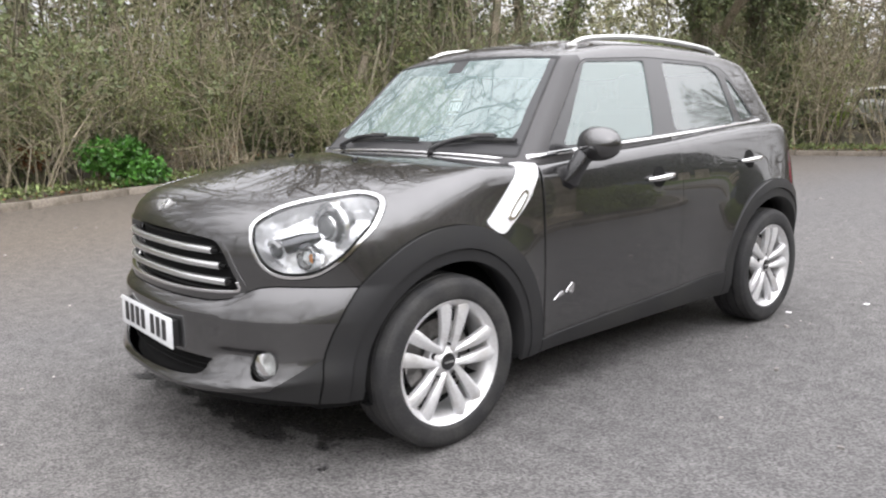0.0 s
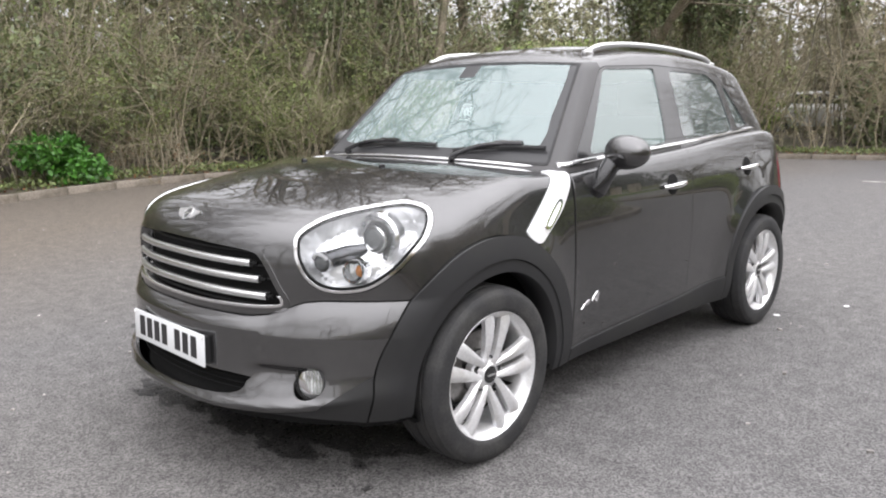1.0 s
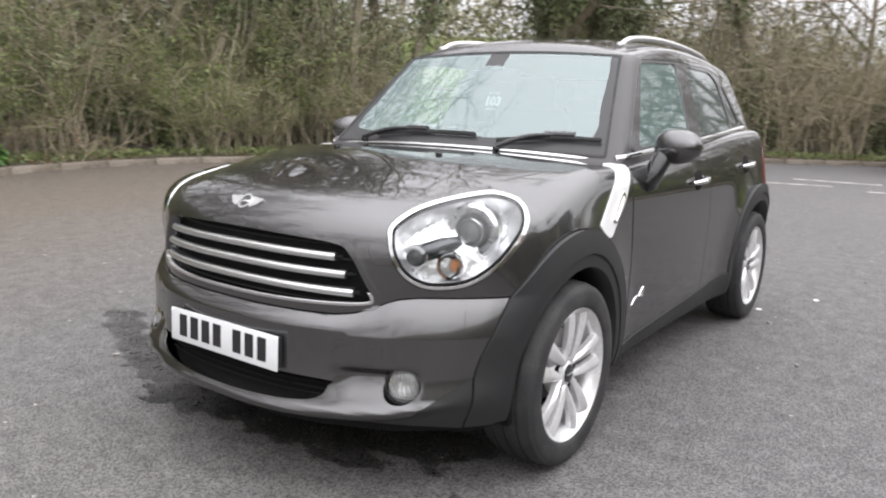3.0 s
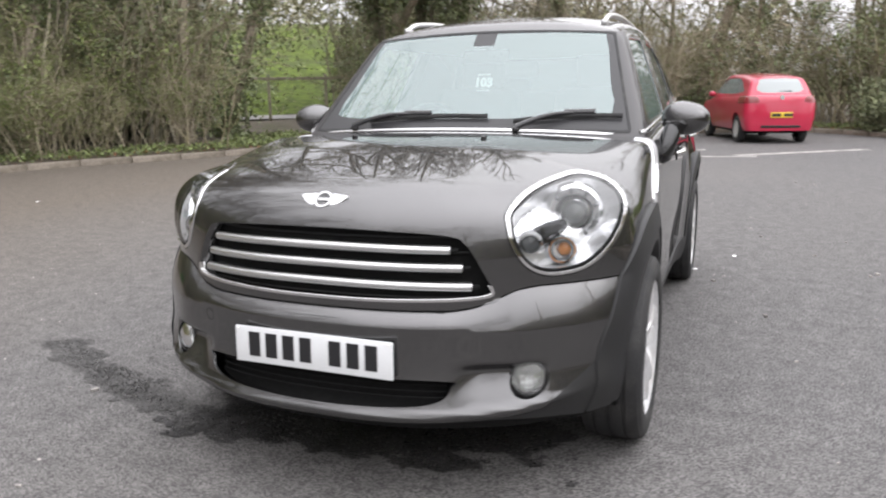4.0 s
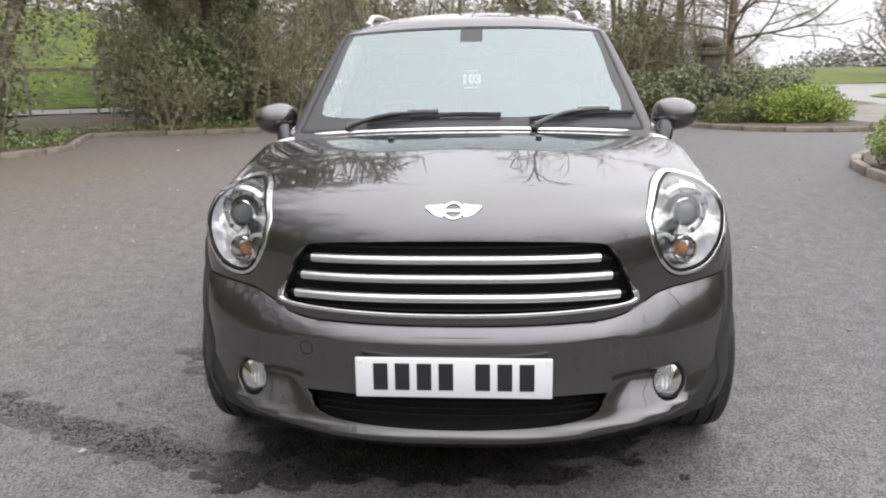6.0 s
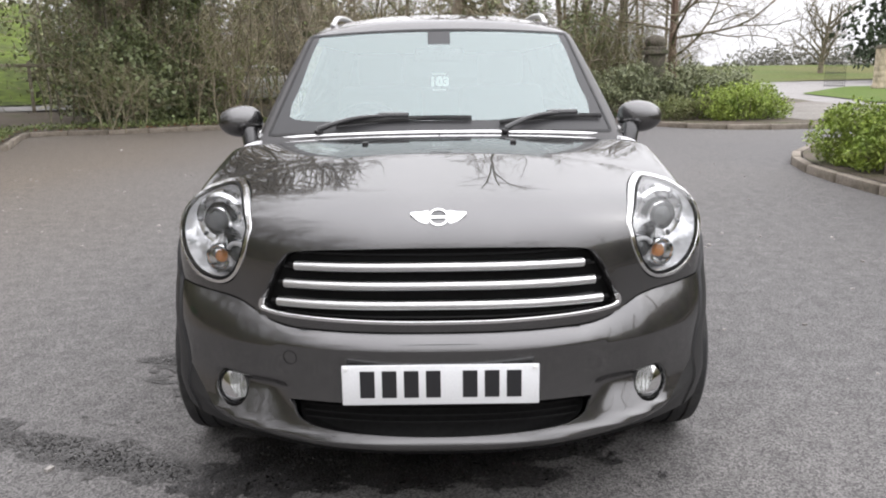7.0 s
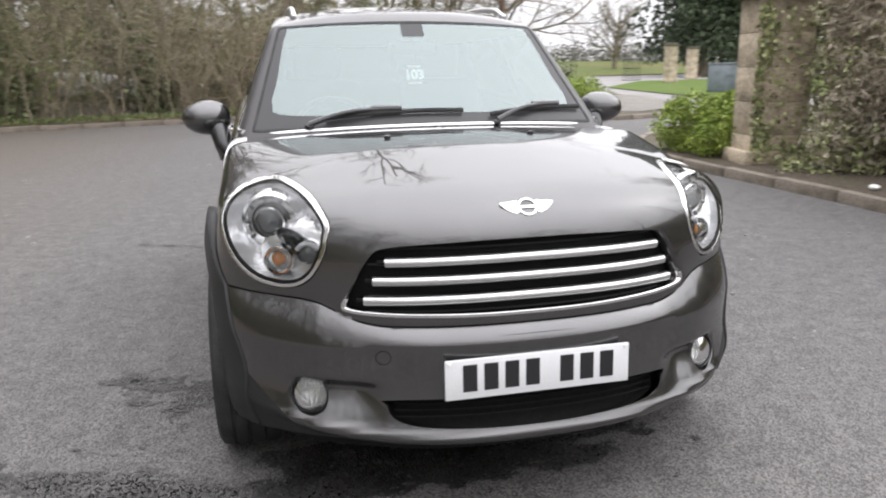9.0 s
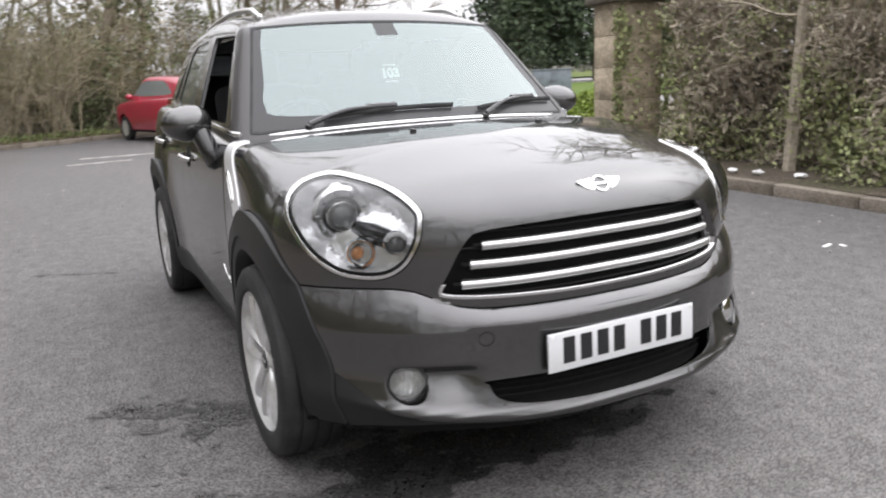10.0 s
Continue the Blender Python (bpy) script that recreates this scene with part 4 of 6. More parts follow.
for pivot, elbow, a, b in (((-0.515, 1.058), (-0.20, 1.112), (-0.445, 1.086), (0.135, 1.106)), ((0.275, 1.056), (0.52, 1.114), (0.255, 1.086), (0.700, 1.104))):
    blade_pts = [on_glass(a[0] + (b[0] - a[0]) * t, a[1] + (b[1] - a[1]) * t + 0.010 * math.sin(math.pi * t), 0.014) for t in np.linspace(0, 1, 15)]
    wiper = part("wiper", tube(blade_pts, 0.0075, 6, 1.5), RUBBER, car, "black windscreen wiper at rest")
    arm = [on_glass(pivot[0] + (elbow[0] - pivot[0]) * t, pivot[1] + (elbow[1] - pivot[1]) * t + 0.010 * math.sin(math.pi * t), 0.022 + 0.012 * math.sin(math.pi * t)) for t in np.linspace(0, 1, 11)]
    part("wiper_arm", tube(arm, [0.013, 0.012, 0.011, 0.010, 0.010, 0.009, 0.009, 0.008, 0.008, 0.007, 0.007], 8), GLOSS_BLACK, wiper, "black wiper arm")
    mid = [on_glass(elbow[0] + d, elbow[1] + 0.002, 0.022) for d in (-0.06, 0.0, 0.07)]
    part("wiper_bridge", tube(mid, 0.013, 8), GLOSS_BLACK, wiper)
    part("spindle", moved(ball((0, 0, 0), (0.02, 0.02, 0.014), 14), Matrix.Translation(Vector(on_glass(*pivot, 0.010)))), GLOSS_BLACK, wiper)
for x in (-0.272, 0.272):
    q = out_to([(x, 0.03, 0.7)], (0, 0, 1), 0.004, lower_body)[0]
    part("washer_jet", rbox((0.022, 0.020, 0.014), tuple(q), 0.004), GLOSS_BLACK, car, "small black washer jet on the bonnet")
part("rain_sensor", rbox((0.10, 0.012, 0.055), tuple(on_glass(-0.002, 1.450, -0.014)), 0.005, 2, Matrix.Rotation(radians(-46), 4, "X")), GLOSS_BLACK, car, "black sensor block behind the top of the windscreen")


# ---- wheels ----
def wheel(s, cy, steer):
    m = Matrix.Translation((s * (0.815 if cy < 1 else 0.800), cy, 0.313)) @ Matrix.Rotation(steer, 4, "Z") @ Matrix.Diagonal((s, 1.04, 1.04, 1))
    fl = (lambda d: (d[0], [q[::-1] for q in d[1]])) if s < 0 else (lambda d: d)
    put = lambda d: fl(moved(d, m))
    rim = part("wheel", put(lathe([(-0.09, 0.222), (-0.08, 0.205), (0.045, 0.196), (0.072, 0.206), (0.084, 0.214), (0.092, 0.2245), (0.098, 0.2310), (0.094, 0.2345), (0.080, 0.2345), (-0.09, 0.230)], 64)), ALLOY, car, "five twin-spoke silver alloy wheel with a black tyre")
    tread = [(-0.098, 0.228), (-0.108, 0.255), (-0.106, 0.290), (-0.094, 0.311), (-0.070, 0.3185), (-0.056, 0.3195), (-0.054, 0.3135), (-0.046, 0.3135), (-0.044, 0.3203), (-0.008, 0.3205), (-0.006, 0.3140), (0.006, 0.3140), (0.008, 0.3205),
             (0.044, 0.3203), (0.046, 0.3135), (0.054, 0.3135), (0.056, 0.3195), (0.070, 0.3185), (0.094, 0.311), (0.101, 0.300), (0.104, 0.297), (0.106, 0.285), (0.1085, 0.262), (0.106, 0.247), (0.1055, 0.2435), (0.101, 0.236), (0.092, 0.2300)]
    part("tyre", put(lathe(tread, 72)), RUBBER, rim, "worn black road tyre")
    for k in range(5):
        for e in (-1, 1):
            prof = []
            for r, w, x, off in ((0.030, 0.0125, 0.068, 0.020), (0.060, 0.0135, 0.077, 0.0265), (0.100, 0.0170, 0.085, 0.030), (0.140, 0.0215, 0.090, 0.0345), (0.180, 0.0255, 0.091, 0.040), (0.202, 0.0265, 0.089, 0.0435), (0.218, 0.0240, 0.086, 0.046)):
                prof.append((r, w, x, off * e))
            v, f = [], []
            for r, w, x, off in prof:
                for dy, dx in ((-w, -0.026), (-w, -0.007), (-w * 0.25 * (1 - 0.6 * e), 0.003), (w * 0.25 * (1 + 0.6 * e), 0.003), (w, -0.007), (w, -0.026)):
                    v.append((x + dx, off + dy, r))
            for i in range(len(prof) - 1):
                for j in range(5):
                    f.append((i * 6 + j, i * 6 + j + 1, i * 6 + j + 7, i * 6 + j + 6))
            part("spoke", put(moved((v, f), Matrix.Rotation(radians(72 * k - 9), 4, "X"))), ALLOY, rim)
    part("hub", put(lathe([(0.020, 0.080), (0.040, 0.076), (0.054, 0.068), (0.066, 0.046), (0.076, 0.034), (0.072, 0.031)], 40)), ALLOY, rim, "silver hub with five bolt holes")
    part("hub_cap", put(lathe([(0.070, 0.032), (0.079, 0.030), (0.081, 0.026), (0.081, 0.0005)], 32)), GLOSS_BLACK, rim, "black centre cap")
    part("cap_bar", put(rbox((0.003, 0.040, 0.007), (0.0815, 0, 0), 0.001)), SATIN, rim)
    for k in range(5):
        a = radians(9 - 72 * k)
        bolt = lathe([(0.050, 0.0165), (0.066, 0.0165), (0.067, 0.0125), (0.052, 0.0115), (0.052, 0.0005)], 16)
        part("bolt", put(moved(bolt, Matrix.Translation((0, 0.053 * math.sin(a), 0.053 * math.cos(a))))), GLOSS_BLACK, rim)
    part("brake_disc", put(lathe([(-0.005, 0.07), (0.010, 0.075), (0.010, 0.150), (-0.012, 0.150), (-0.012, 0.07)], 48, closed=True)), STEEL, rim, "grey brake disc behind the spokes")
    part("backing", put(lathe([(-0.03, 0.20), (-0.03, 0.001)], 32)), VOID, rim)


for s in (1, -1):
    wheel(s, 0.0, 0.0)
    wheel(s, WHEELBASE, 0.0)

# ---- cabin ----
part("dashboard", join(rbox((1.36, 0.46, 0.20), (0, 0.86, 0.955), 0.06, 4), rbox((1.30, 0.30, 0.30), (0, 0.90, 0.80), 0.05, 3)), TRIM, car, "dark grey dashboard")
part("cabin_floor", rbox((1.42, 2.3, 0.06), (0, 1.75, 0.36), 0.02), TRIM, car)
wheel_ring = [(0.19 * math.cos(a), 0, 0.19 * math.sin(a)) for a in np.linspace(0, 2 * math.pi, 41)]
m = Matrix.Translation((-0.36, 1.12, 0.98)) @ Matrix.Rotation(radians(24), 4, "X")
steer_wheel = part("steering_wheel", moved(join(tube(wheel_ring, 0.016, 10, caps=False), rbox((0.16, 0.05, 0.13), (0, 0.01, 0), 0.03, 3), rbox((0.36, 0.02, 0.035), (0, 0, 0.01), 0.008), rbox((0.04, 0.02, 0.18), (0, 0, -0.09), 0.008)), m), GLOSS_BLACK, car, "black steering wheel")
for x in (-0.36, 0.36):
    seat = part("front_seat", join(rbox((0.50, 0.52, 0.16), (x, 1.50, 0.60), 0.06, 3), rbox((0.50, 0.16, 0.62), (x, 1.80, 0.93), 0.06, 3, Matrix.Rotation(radians(-16), 4, "X"))), CLOTH, car, "dark cloth front seat")
    part("headrest", join(rbox((0.27, 0.10, 0.19), (x, 1.91, 1.33), 0.04, 3), tube([(x - 0.06, 1.90, 1.18), (x - 0.06, 1.91, 1.28)], 0.007), tube([(x + 0.06, 1.90, 1.18), (x + 0.06, 1.91, 1.28)], 0.007)), CLOTH, seat)
bench = part("rear_bench", join(rbox((1.26, 0.50, 0.16), (0, 2.25, 0.60), 0.06, 3), rbox((1.26, 0.16, 0.60), (0, 2.56, 0.92), 0.06, 3, Matrix.Rotation(radians(-18), 4, "X"))), CLOTH, car, "dark cloth rear bench")
for x in (-0.38, 0.38):
    part("headrest", rbox((0.25, 0.09, 0.14), (x, 2.66, 1.24), 0.035, 3), CLOTH, bench)
lining = clip(CABIN, lambda p: p[:, 2] - 1.46)
lining = clip(lining, lambda p: p[:, 1] - 1.02)
skin_part("headlining", lining, glasshouse, HEADLINING, car, "pale headlining under the roof", lift=-0.03, rim=0)
mirror_c = (0.0, 0.885, 1.385)
inside_mirror = part("rear_view_mirror", join(rbox((0.23, 0.035, 0.065), mirror_c, 0.015, 3), tube([mirror_c, (0, 0.915, 1.462)], 0.010)), GLOSS_BLACK, car, "black rear-view mirror inside the windscreen")
# stock card hanging below the mirror
card = part("hanging_card", rbox((0.062, 0.002, 0.006), (0.0, 0.8500, 1.3000), 0.0003, 1), PAPER, car, "white number 103 hung from the mirror")
txt = bpy.data.curves.new("number_103", "FONT")
txt.body, txt.size, txt.align_x, txt.align_y, txt.extrude, txt.offset = "103", 0.062, "CENTER", "CENTER", 0.0006, 0.0030
digits = new("digits", txt)
digits.matrix_basis = Matrix.Translation((0.0, 0.8365, 1.262)) @ Matrix.Rotation(radians(66), 4, "X")
dg = bpy.context.evaluated_depsgraph_get()
flat_digits = bpy.data.meshes.new_from_object(digits.evaluated_get(dg))
flat_digits.transform(digits.matrix_basis)
flat_digits.materials.clear()
flat_digits.materials.append(PAPER)
bpy.data.objects.remove(digits)
number = new("digits", flat_digits)
number.parent = card
part("foot_bar", rbox((0.062, 0.002, 0.006), (0.0, 0.8230, 1.2260), 0.0003, 1), PAPER, card)
for x, y, w, t in ((0.22, 0.80, 0.26, 8), (-0.12, 0.78, 0.11, -5)):
    tagged(part("white_sheet", rbox((w, 0.10, 0.004), (x, y, 1.060), 0.001, 1, Matrix.Rotation(radians(t), 4, "Z") @ Matrix.Rotation(radians(6), 4, "X")), PAPER, car), "flat white sheet lying on the dashboard")


# ---- ground, kerbs and verges ----
ASPHALT = speckled("worn_tarmac", (0.108, 0.104, 0.103), (0.125, 0.119, 0.115), 165, 0.56, 0.16, leafy=(0.124, 0.105, 0.085))
SOIL = material("leaf_littered_soil", (0.090, 0.072, 0.054), 0.95, grain=0.5, size=40, bump=0.8, spots=(0.070, 0.066, 0.034), spot_size=1.3)
GRASS = material("rough_grass", (0.080, 0.122, 0.028), 0.9, grain=0.35, size=30, bump=0.6, spots=(0.100, 0.125, 0.038), spot_size=0.5, specular=0.08)
FIELD_GRASS = material("dry_field_grass", (0.108, 0.108, 0.042), 0.9, grain=0.3, size=3, bump=0.4, spots=(0.080, 0.112, 0.030), spot_size=0.05, specular=0.08)
FENCE_WOOD = material("weathered_fence_wood", (0.33, 0.29, 0.23), 0.85, grain=0.3, size=30, bump=0.3, spots=(0.24, 0.22, 0.17), spot_size=4)
CONCRETE = material("weathered_concrete_kerb", (0.225, 0.195, 0.160), 0.9, grain=0.25, size=60, bump=0.3, spots=(0.120, 0.102, 0.078), spot_size=3, vary=0.10)
WET = speckled("wet_tarmac", (0.052, 0.050, 0.049), (0.080, 0.077, 0.075), 150, 0.45, 5.0, 0.62)
# damp tarmac, with the shade under the bumper put into its colour
DAMP_SHADE = speckled("damp_shade_tarmac", (0.022, 0.021, 0.021), (0.042, 0.040, 0.040), 120, 0.5, 5.0, 0.6)


def granular(m, share, size=110.0):
    """Lets dry stones show between the wet ones."""
    n, l = m.node_tree.nodes, m.node_tree.links
    cells, grey, cut = n.new("ShaderNodeTexVoronoi"), n.new("ShaderNodeRGBToBW"), n.new("ShaderNodeMapRange")
    cells.inputs["Scale"].default_value = size
    l.new(n.new("ShaderNodeTexCoord").outputs["Object"], cells.inputs["Vector"])
    l.new(cells.outputs["Color"], grey.inputs[0])
    l.new(grey.outputs[0], cut.inputs["Value"])
    cut.inputs["From Min"].default_value, cut.inputs["From Max"].default_value = share - 0.06, share + 0.06
    mix, clear = n.new("ShaderNodeMixShader"), n.new("ShaderNodeBsdfTransparent")
    l.new(cut.outputs["Result"], mix.inputs["Fac"])
    l.new(clear.outputs[0], mix.inputs[1])
    l.new(n["Principled BSDF"].outputs[0], mix.inputs[2])
    l.new(mix.outputs[0], n["Material Output"].inputs["Surface"])


granular(WET, 0.44, 150.0)
granular(DAMP_SHADE, 0.30)
ROAD_PAINT = material("worn_white_road_paint", (0.42, 0.40, 0.38), 0.8, grain=0.2, size=60, spots=(0.22, 0.21, 0.20), spot_size=5, edge=0.40)
PATH_GREY = material("pale_road_surface", (0.25, 0.24, 0.235), 0.85, grain=0.2, size=60, bump=0.3, spots=(0.20, 0.19, 0.18), spot_size=0.6, specular=0.25)

LOT = np.array([(-8.4, -14), (-8.7, -4), (-9.1, 0.3), (-9.9, 2.0), (-10.6, 4.6), (-10.3, 7.2), (-9.0, 9.6), (-8.35, 11.3), (-8.6, 12.2), (-9.8, 15.0), (-9.4, 15.5), (-8.0, 15.8), (-6.0, 16.8),
                (-2.7, 17.8), (0.0, 19.3), (2.6, 20.0), (4.3, 18.0), (5.3, 15.9), (6.4, 14.7), (8.4, 14.6), (10.6, 16.2), (13.0, 20.0), (17.0, 19.0), (12.0, 14.4), (9.2, 12.6),
                (6.9, 10.6), (5.6, 9.1), (4.98, 7.9), (4.72, 6.5), (4.70, 5.0), (4.70, 3.0), (4.60, 1.0), (4.4, -4.0), (4.5, -14)])


def smooth_line(pts, closed=False, n=6):
    p = np.asarray(pts, float)
    if closed:
        return round_poly(p, n)
    q = np.concatenate([[2 * p[0] - p[1]], p, [2 * p[-1] - p[-2]]])
    out = []
    for i in range(1, len(q) - 2):
        a, b, c, d = q[i - 1:i + 3]
        for s in np.arange(n) / n:
            out.append(0.5 * (2 * b + (c - a) * s + (2 * a - 5 * b + 4 * c - d) * s * s + (3 * b - a - 3 * c + d) * s ** 3))
    out.append(p[-1])
    return np.array(out)


LOT_LOOP = smooth_line(LOT, True, 4)


def bumpy(x, y, k=1.0):
    return 0.5 * (np.sin(1.7 * x * k + 0.6 * np.sin(2.3 * y * k)) + np.sin(2.1 * y * k + 0.9 * np.sin(1.3 * x * k)))


span = 900.0
v = [(-span, -span, 0), (span, -span, 0), (span, span, 0), (-span, span, 0)]
tagged(part("ground", (v, [(0, 1, 2, 3)]), ASPHALT), "grey tarmac car park with brown-grey worn areas", "tarmac", kind="structure")

# verge: soil and litter behind the kerb, rising a little
gx, gy = np.meshgrid(np.arange(-34, 30.1, 0.5), np.arange(-26, 44.1, 0.5), indexing="ij")
nx, ny = gx.shape
flat = np.stack([gx.ravel(), gy.ravel(), 0 * gx.ravel()], -1)
i, j = np.meshgrid(np.arange(nx - 1), np.arange(ny - 1), indexing="ij")
a = (i * ny + j).ravel()
tri = np.concatenate([np.stack([a, a + ny, a + ny + 1], -1), np.stack([a, a + ny + 1, a + 1], -1)])
ROAD = np.array([(9.5, 14.5), (12, 19), (14.2, 27), (15.4, 33.4), (19.5, 44), (30, 44), (30, 18), (16, 17)])
verge = clip((flat, tri), lambda p: -poly_dist(p[:, :2], LOT_LOOP) - 0.10)
verge = clip(verge, lambda p: -poly_dist(p[:, :2], ROAD))
vv = verge[0].copy()
far_in = np.clip(-poly_dist(vv[:, :2], LOT_LOOP) - 0.1, 0, 6)
vv[:, 2] = 0.105 + 0.03 * far_in + 0.03 * np.minimum(far_in, 1) * bumpy(vv[:, 0], vv[:, 1])
vv[:, 2] = np.where(vv[:, 0] > 6, np.minimum(vv[:, 2], 0.13), vv[:, 2])
tagged(part("verge", (vv, verge[1]), SOIL), "leaf-littered brown verge behind the kerb", "verge", kind="structure")

road_v = [(9.5, 14.8, 0.006), (12, 19, 0.006), (14.2, 27, 0.006), (15.4, 33.4, 0.006), (19.5, 44, 0.006), (30, 75, 0.006), (36, 84, 0.006), (100, 100, 0.006), (100, 17, 0.006), (16, 17, 0.006)]
tagged(part("road", (road_v, [tuple(range(10))]), PATH_GREY), "pale grey road beyond the car park entrance", "road", kind="structure")


def sheet(x0, x1, y0, y1, step, height, keep=None):
    """A sheet of ground over a grid, at height(x, y), kept where keep(points) > 0."""
    sx, sy = np.meshgrid(np.arange(x0, x1 + 0.01, step), np.arange(y0, y1 + 0.01, step), indexing="ij")
    p = np.stack([sx.ravel(), sy.ravel(), height(sx, sy).ravel()], -1)
    ii, jj = np.meshgrid(np.arange(sx.shape[0] - 1), np.arange(sx.shape[1] - 1), indexing="ij")
    c, w = (ii * sx.shape[1] + jj).ravel(), sx.shape[1]
    out = (p, np.concatenate([np.stack([c, c + w, c + w + 1], -1), np.stack([c, c + w + 1, c + 1], -1)]))
    return clip(out, keep) if keep else out


FIELD = np.array([(19.5, 44), (30, 75), (36, 82), (240, 120), (400, 300), (400, 420), (-80, 420), (-80, 130), (4, 60), (10, 44)])
field_height = lambda x, y: 0.02 + np.clip(0.045 * (y - 84), 0, 2.0) + np.clip(0.006 * (y - 150), 0, 3)
tagged(part("field", sheet(-80, 400, 40, 420, 10.0, field_height, lambda p: poly_dist(p[:, :2], FIELD)), FIELD_GRASS), "olive and green grass field beyond the road", "grass", kind="structure")
APRON = np.array([(8.7, 15.2), (10.7, 16.7), (13.0, 20.4), (14.1, 26.5), (12.2, 24.5), (10.0, 20.0), (8.6, 17.4)])
tagged(part("pavement", sheet(7, 16, 14, 28, 0.5, lambda x, y: 0.137 + 0 * x, lambda p: poly_dist(p[:, :2], APRON)), speckled("brown_grey_pavement", (0.185, 0.172, 0.155), (0.150, 0.136, 0.118), 60, 0.3, 0.5)), "brown-grey worn pavement behind the kerb", "pavement", kind="structure")
WEDGE = np.array([(19.4, 39.0), (16.7, 26.3), (24, 22), (60, 22), (60, 62), (29.5, 54.0)])
tagged(part("grass_verge", sheet(14, 62, 20, 64, 1.0, lambda x, y: 0.05 + 0 * x, lambda p: poly_dist(p[:, :2], WEDGE)), GRASS), "mown grass verge round the gate piers", "grass", kind="structure")

# a green bank, a lane and a rail fence seen through a gap in the wood
GAP_AT, GAP_WAY = np.array((-10.4, 14.2)), np.array((-0.56, 0.828))


def in_gap(x, y, wide=1.45):
    """True inside the opening that runs back through the wood."""
    w = np.stack([np.asarray(x, float) - GAP_AT[0], np.asarray(y, float) - GAP_AT[1]], -1)
    far, off = w @ GAP_WAY, w @ np.array((GAP_WAY[1], -GAP_WAY[0]))
    return (far > -5.0) & (np.abs(off) < wide + 0.085 * far)


BANK_M = pose(-10.4, 14.2, 0, 0, 0, math.degrees(math.atan2(0.56, 0.828)))
bank = tagged(part("grass_bank", sheet(-7, 6, 14.0, 40, 1.0, lambda x, y: 0.34 + np.clip(0.24 * (y - 14.5), 0, 6.0) + 0.08 * bumpy(x, y, 0.4)), material("fresh_green_bank", (0.072, 0.100, 0.016), 0.8, grain=0.4, size=2.5, bump=0.5, spots=(0.052, 0.066, 0.018), spot_size=0.5, specular=0.08)), "bright green grass bank behind the wood", "grass", kind="structure")
bank.matrix_basis = BANK_M
lane = tagged(part("lane", sheet(-14, 14, 8.6, 13.6, 1.0, lambda x, y: 0.33 + 0 * x), PATH_GREY), "pale lane behind the wood", "lane", kind="structure")
lane.matrix_basis = BANK_M
fence = thing("rail_fence", "weathered single-rail fence behind the wood", "fence", at=BANK_M)
for k in range(9):
    part("post", rbox((0.10, 0.10, 1.75), (-8 + 2.0 * k, 7.6, 1.02), 0.01), FENCE_WOOD, fence)
for k in range(4):
    part("rail", rbox((3.98, 0.05, 0.10), (-6 + 4.0 * k, 7.53, 1.76), 0.008), FENCE_WOOD, fence)

# kerb stones, one by one
kerb = tagged(new("kerb"), "weathered pale concrete kerb round the car park", "kerb", kind="structure")
stone_data = {}


def kerb_run(line, unit=0.915):
    d = np.concatenate([[0], np.cumsum(np.linalg.norm(np.diff(line, axis=0), axis=1))])
    n = max(1, int(d[-1] / unit))
    at = np.linspace(0, d[-1], n + 1)
    px, py = np.interp(at, d, line[:, 0]), np.interp(at, d, line[:, 1])
    for k in range(n):
        a, b = Vector((px[k], py[k], 0)), Vector((px[k + 1], py[k + 1], 0))
        long = round((b - a).length - 0.008, 2)
        if long not in stone_data:
            q = rbox((long, 0.125, 0.22), (0, 0, 0), 0.018, 2)
            me = bpy.data.meshes.new("kerb_stone")
            me.from_pydata(q[0], [], q[1])
            me.materials.append(CONCRETE)
            me.shade_smooth()
            me.set_sharp_from_angle(angle=radians(40))
            stone_data[long] = me
        ob = new("kerb_stone", stone_data[long])
        ob.parent = kerb
        ang = math.degrees(math.atan2(b.y - a.y, b.x - a.x))
        mid = (a + b) / 2
        ob.matrix_basis = pose(mid.x, mid.y, 0.005 + random.uniform(-0.006, 0.006), random.uniform(-1, 1), random.uniform(-0.5, 0.5), ang + random.uniform(-0.5, 0.5))


kerb_run(smooth_line(LOT[:22]))
kerb_run(smooth_line(LOT[22:]))


# wet patches and drips on the tarmac, and painted shade under the bumper
def blot(at, size, turn, seed, rough=0.35):
    rng = np.random.default_rng(seed)
    n = 18
    a = np.arange(n) * 2 * math.pi / n
    r = 1 + rough * sum(rng.normal() / k * np.sin(k * a + rng.uniform(0, 6)) for k in range(2, 9))
    r = np.clip(r, 0.25, 1.7)
    x, y = size[0] * r * np.cos(a), size[1] * r * np.sin(a)
    c, s = math.cos(radians(turn)), math.sin(radians(turn))
    return [(at[0] + c * p - s * q, at[1] + s * p + c * q, 0.004) for p, q in zip(x, y)], [tuple(range(n))]


rng = np.random.default_rng(5)
pieces = []


def spatter(count, path, spread, size, first):
    """Many small blots strewn along a line of points."""
    path = np.asarray(path, float)
    for k in range(count):
        t = rng.random() * (len(path) - 1)
        i = min(int(t), len(path) - 2)
        c = path[i] + (path[i + 1] - path[i]) * (t - i) + rng.normal(size=2) * spread
        q = size * (0.25 + 1.1 * rng.random() ** 2)
        pieces.append(blot(c, (q * 1.6, q), rng.uniform(-25, 25), first + k, 0.5))


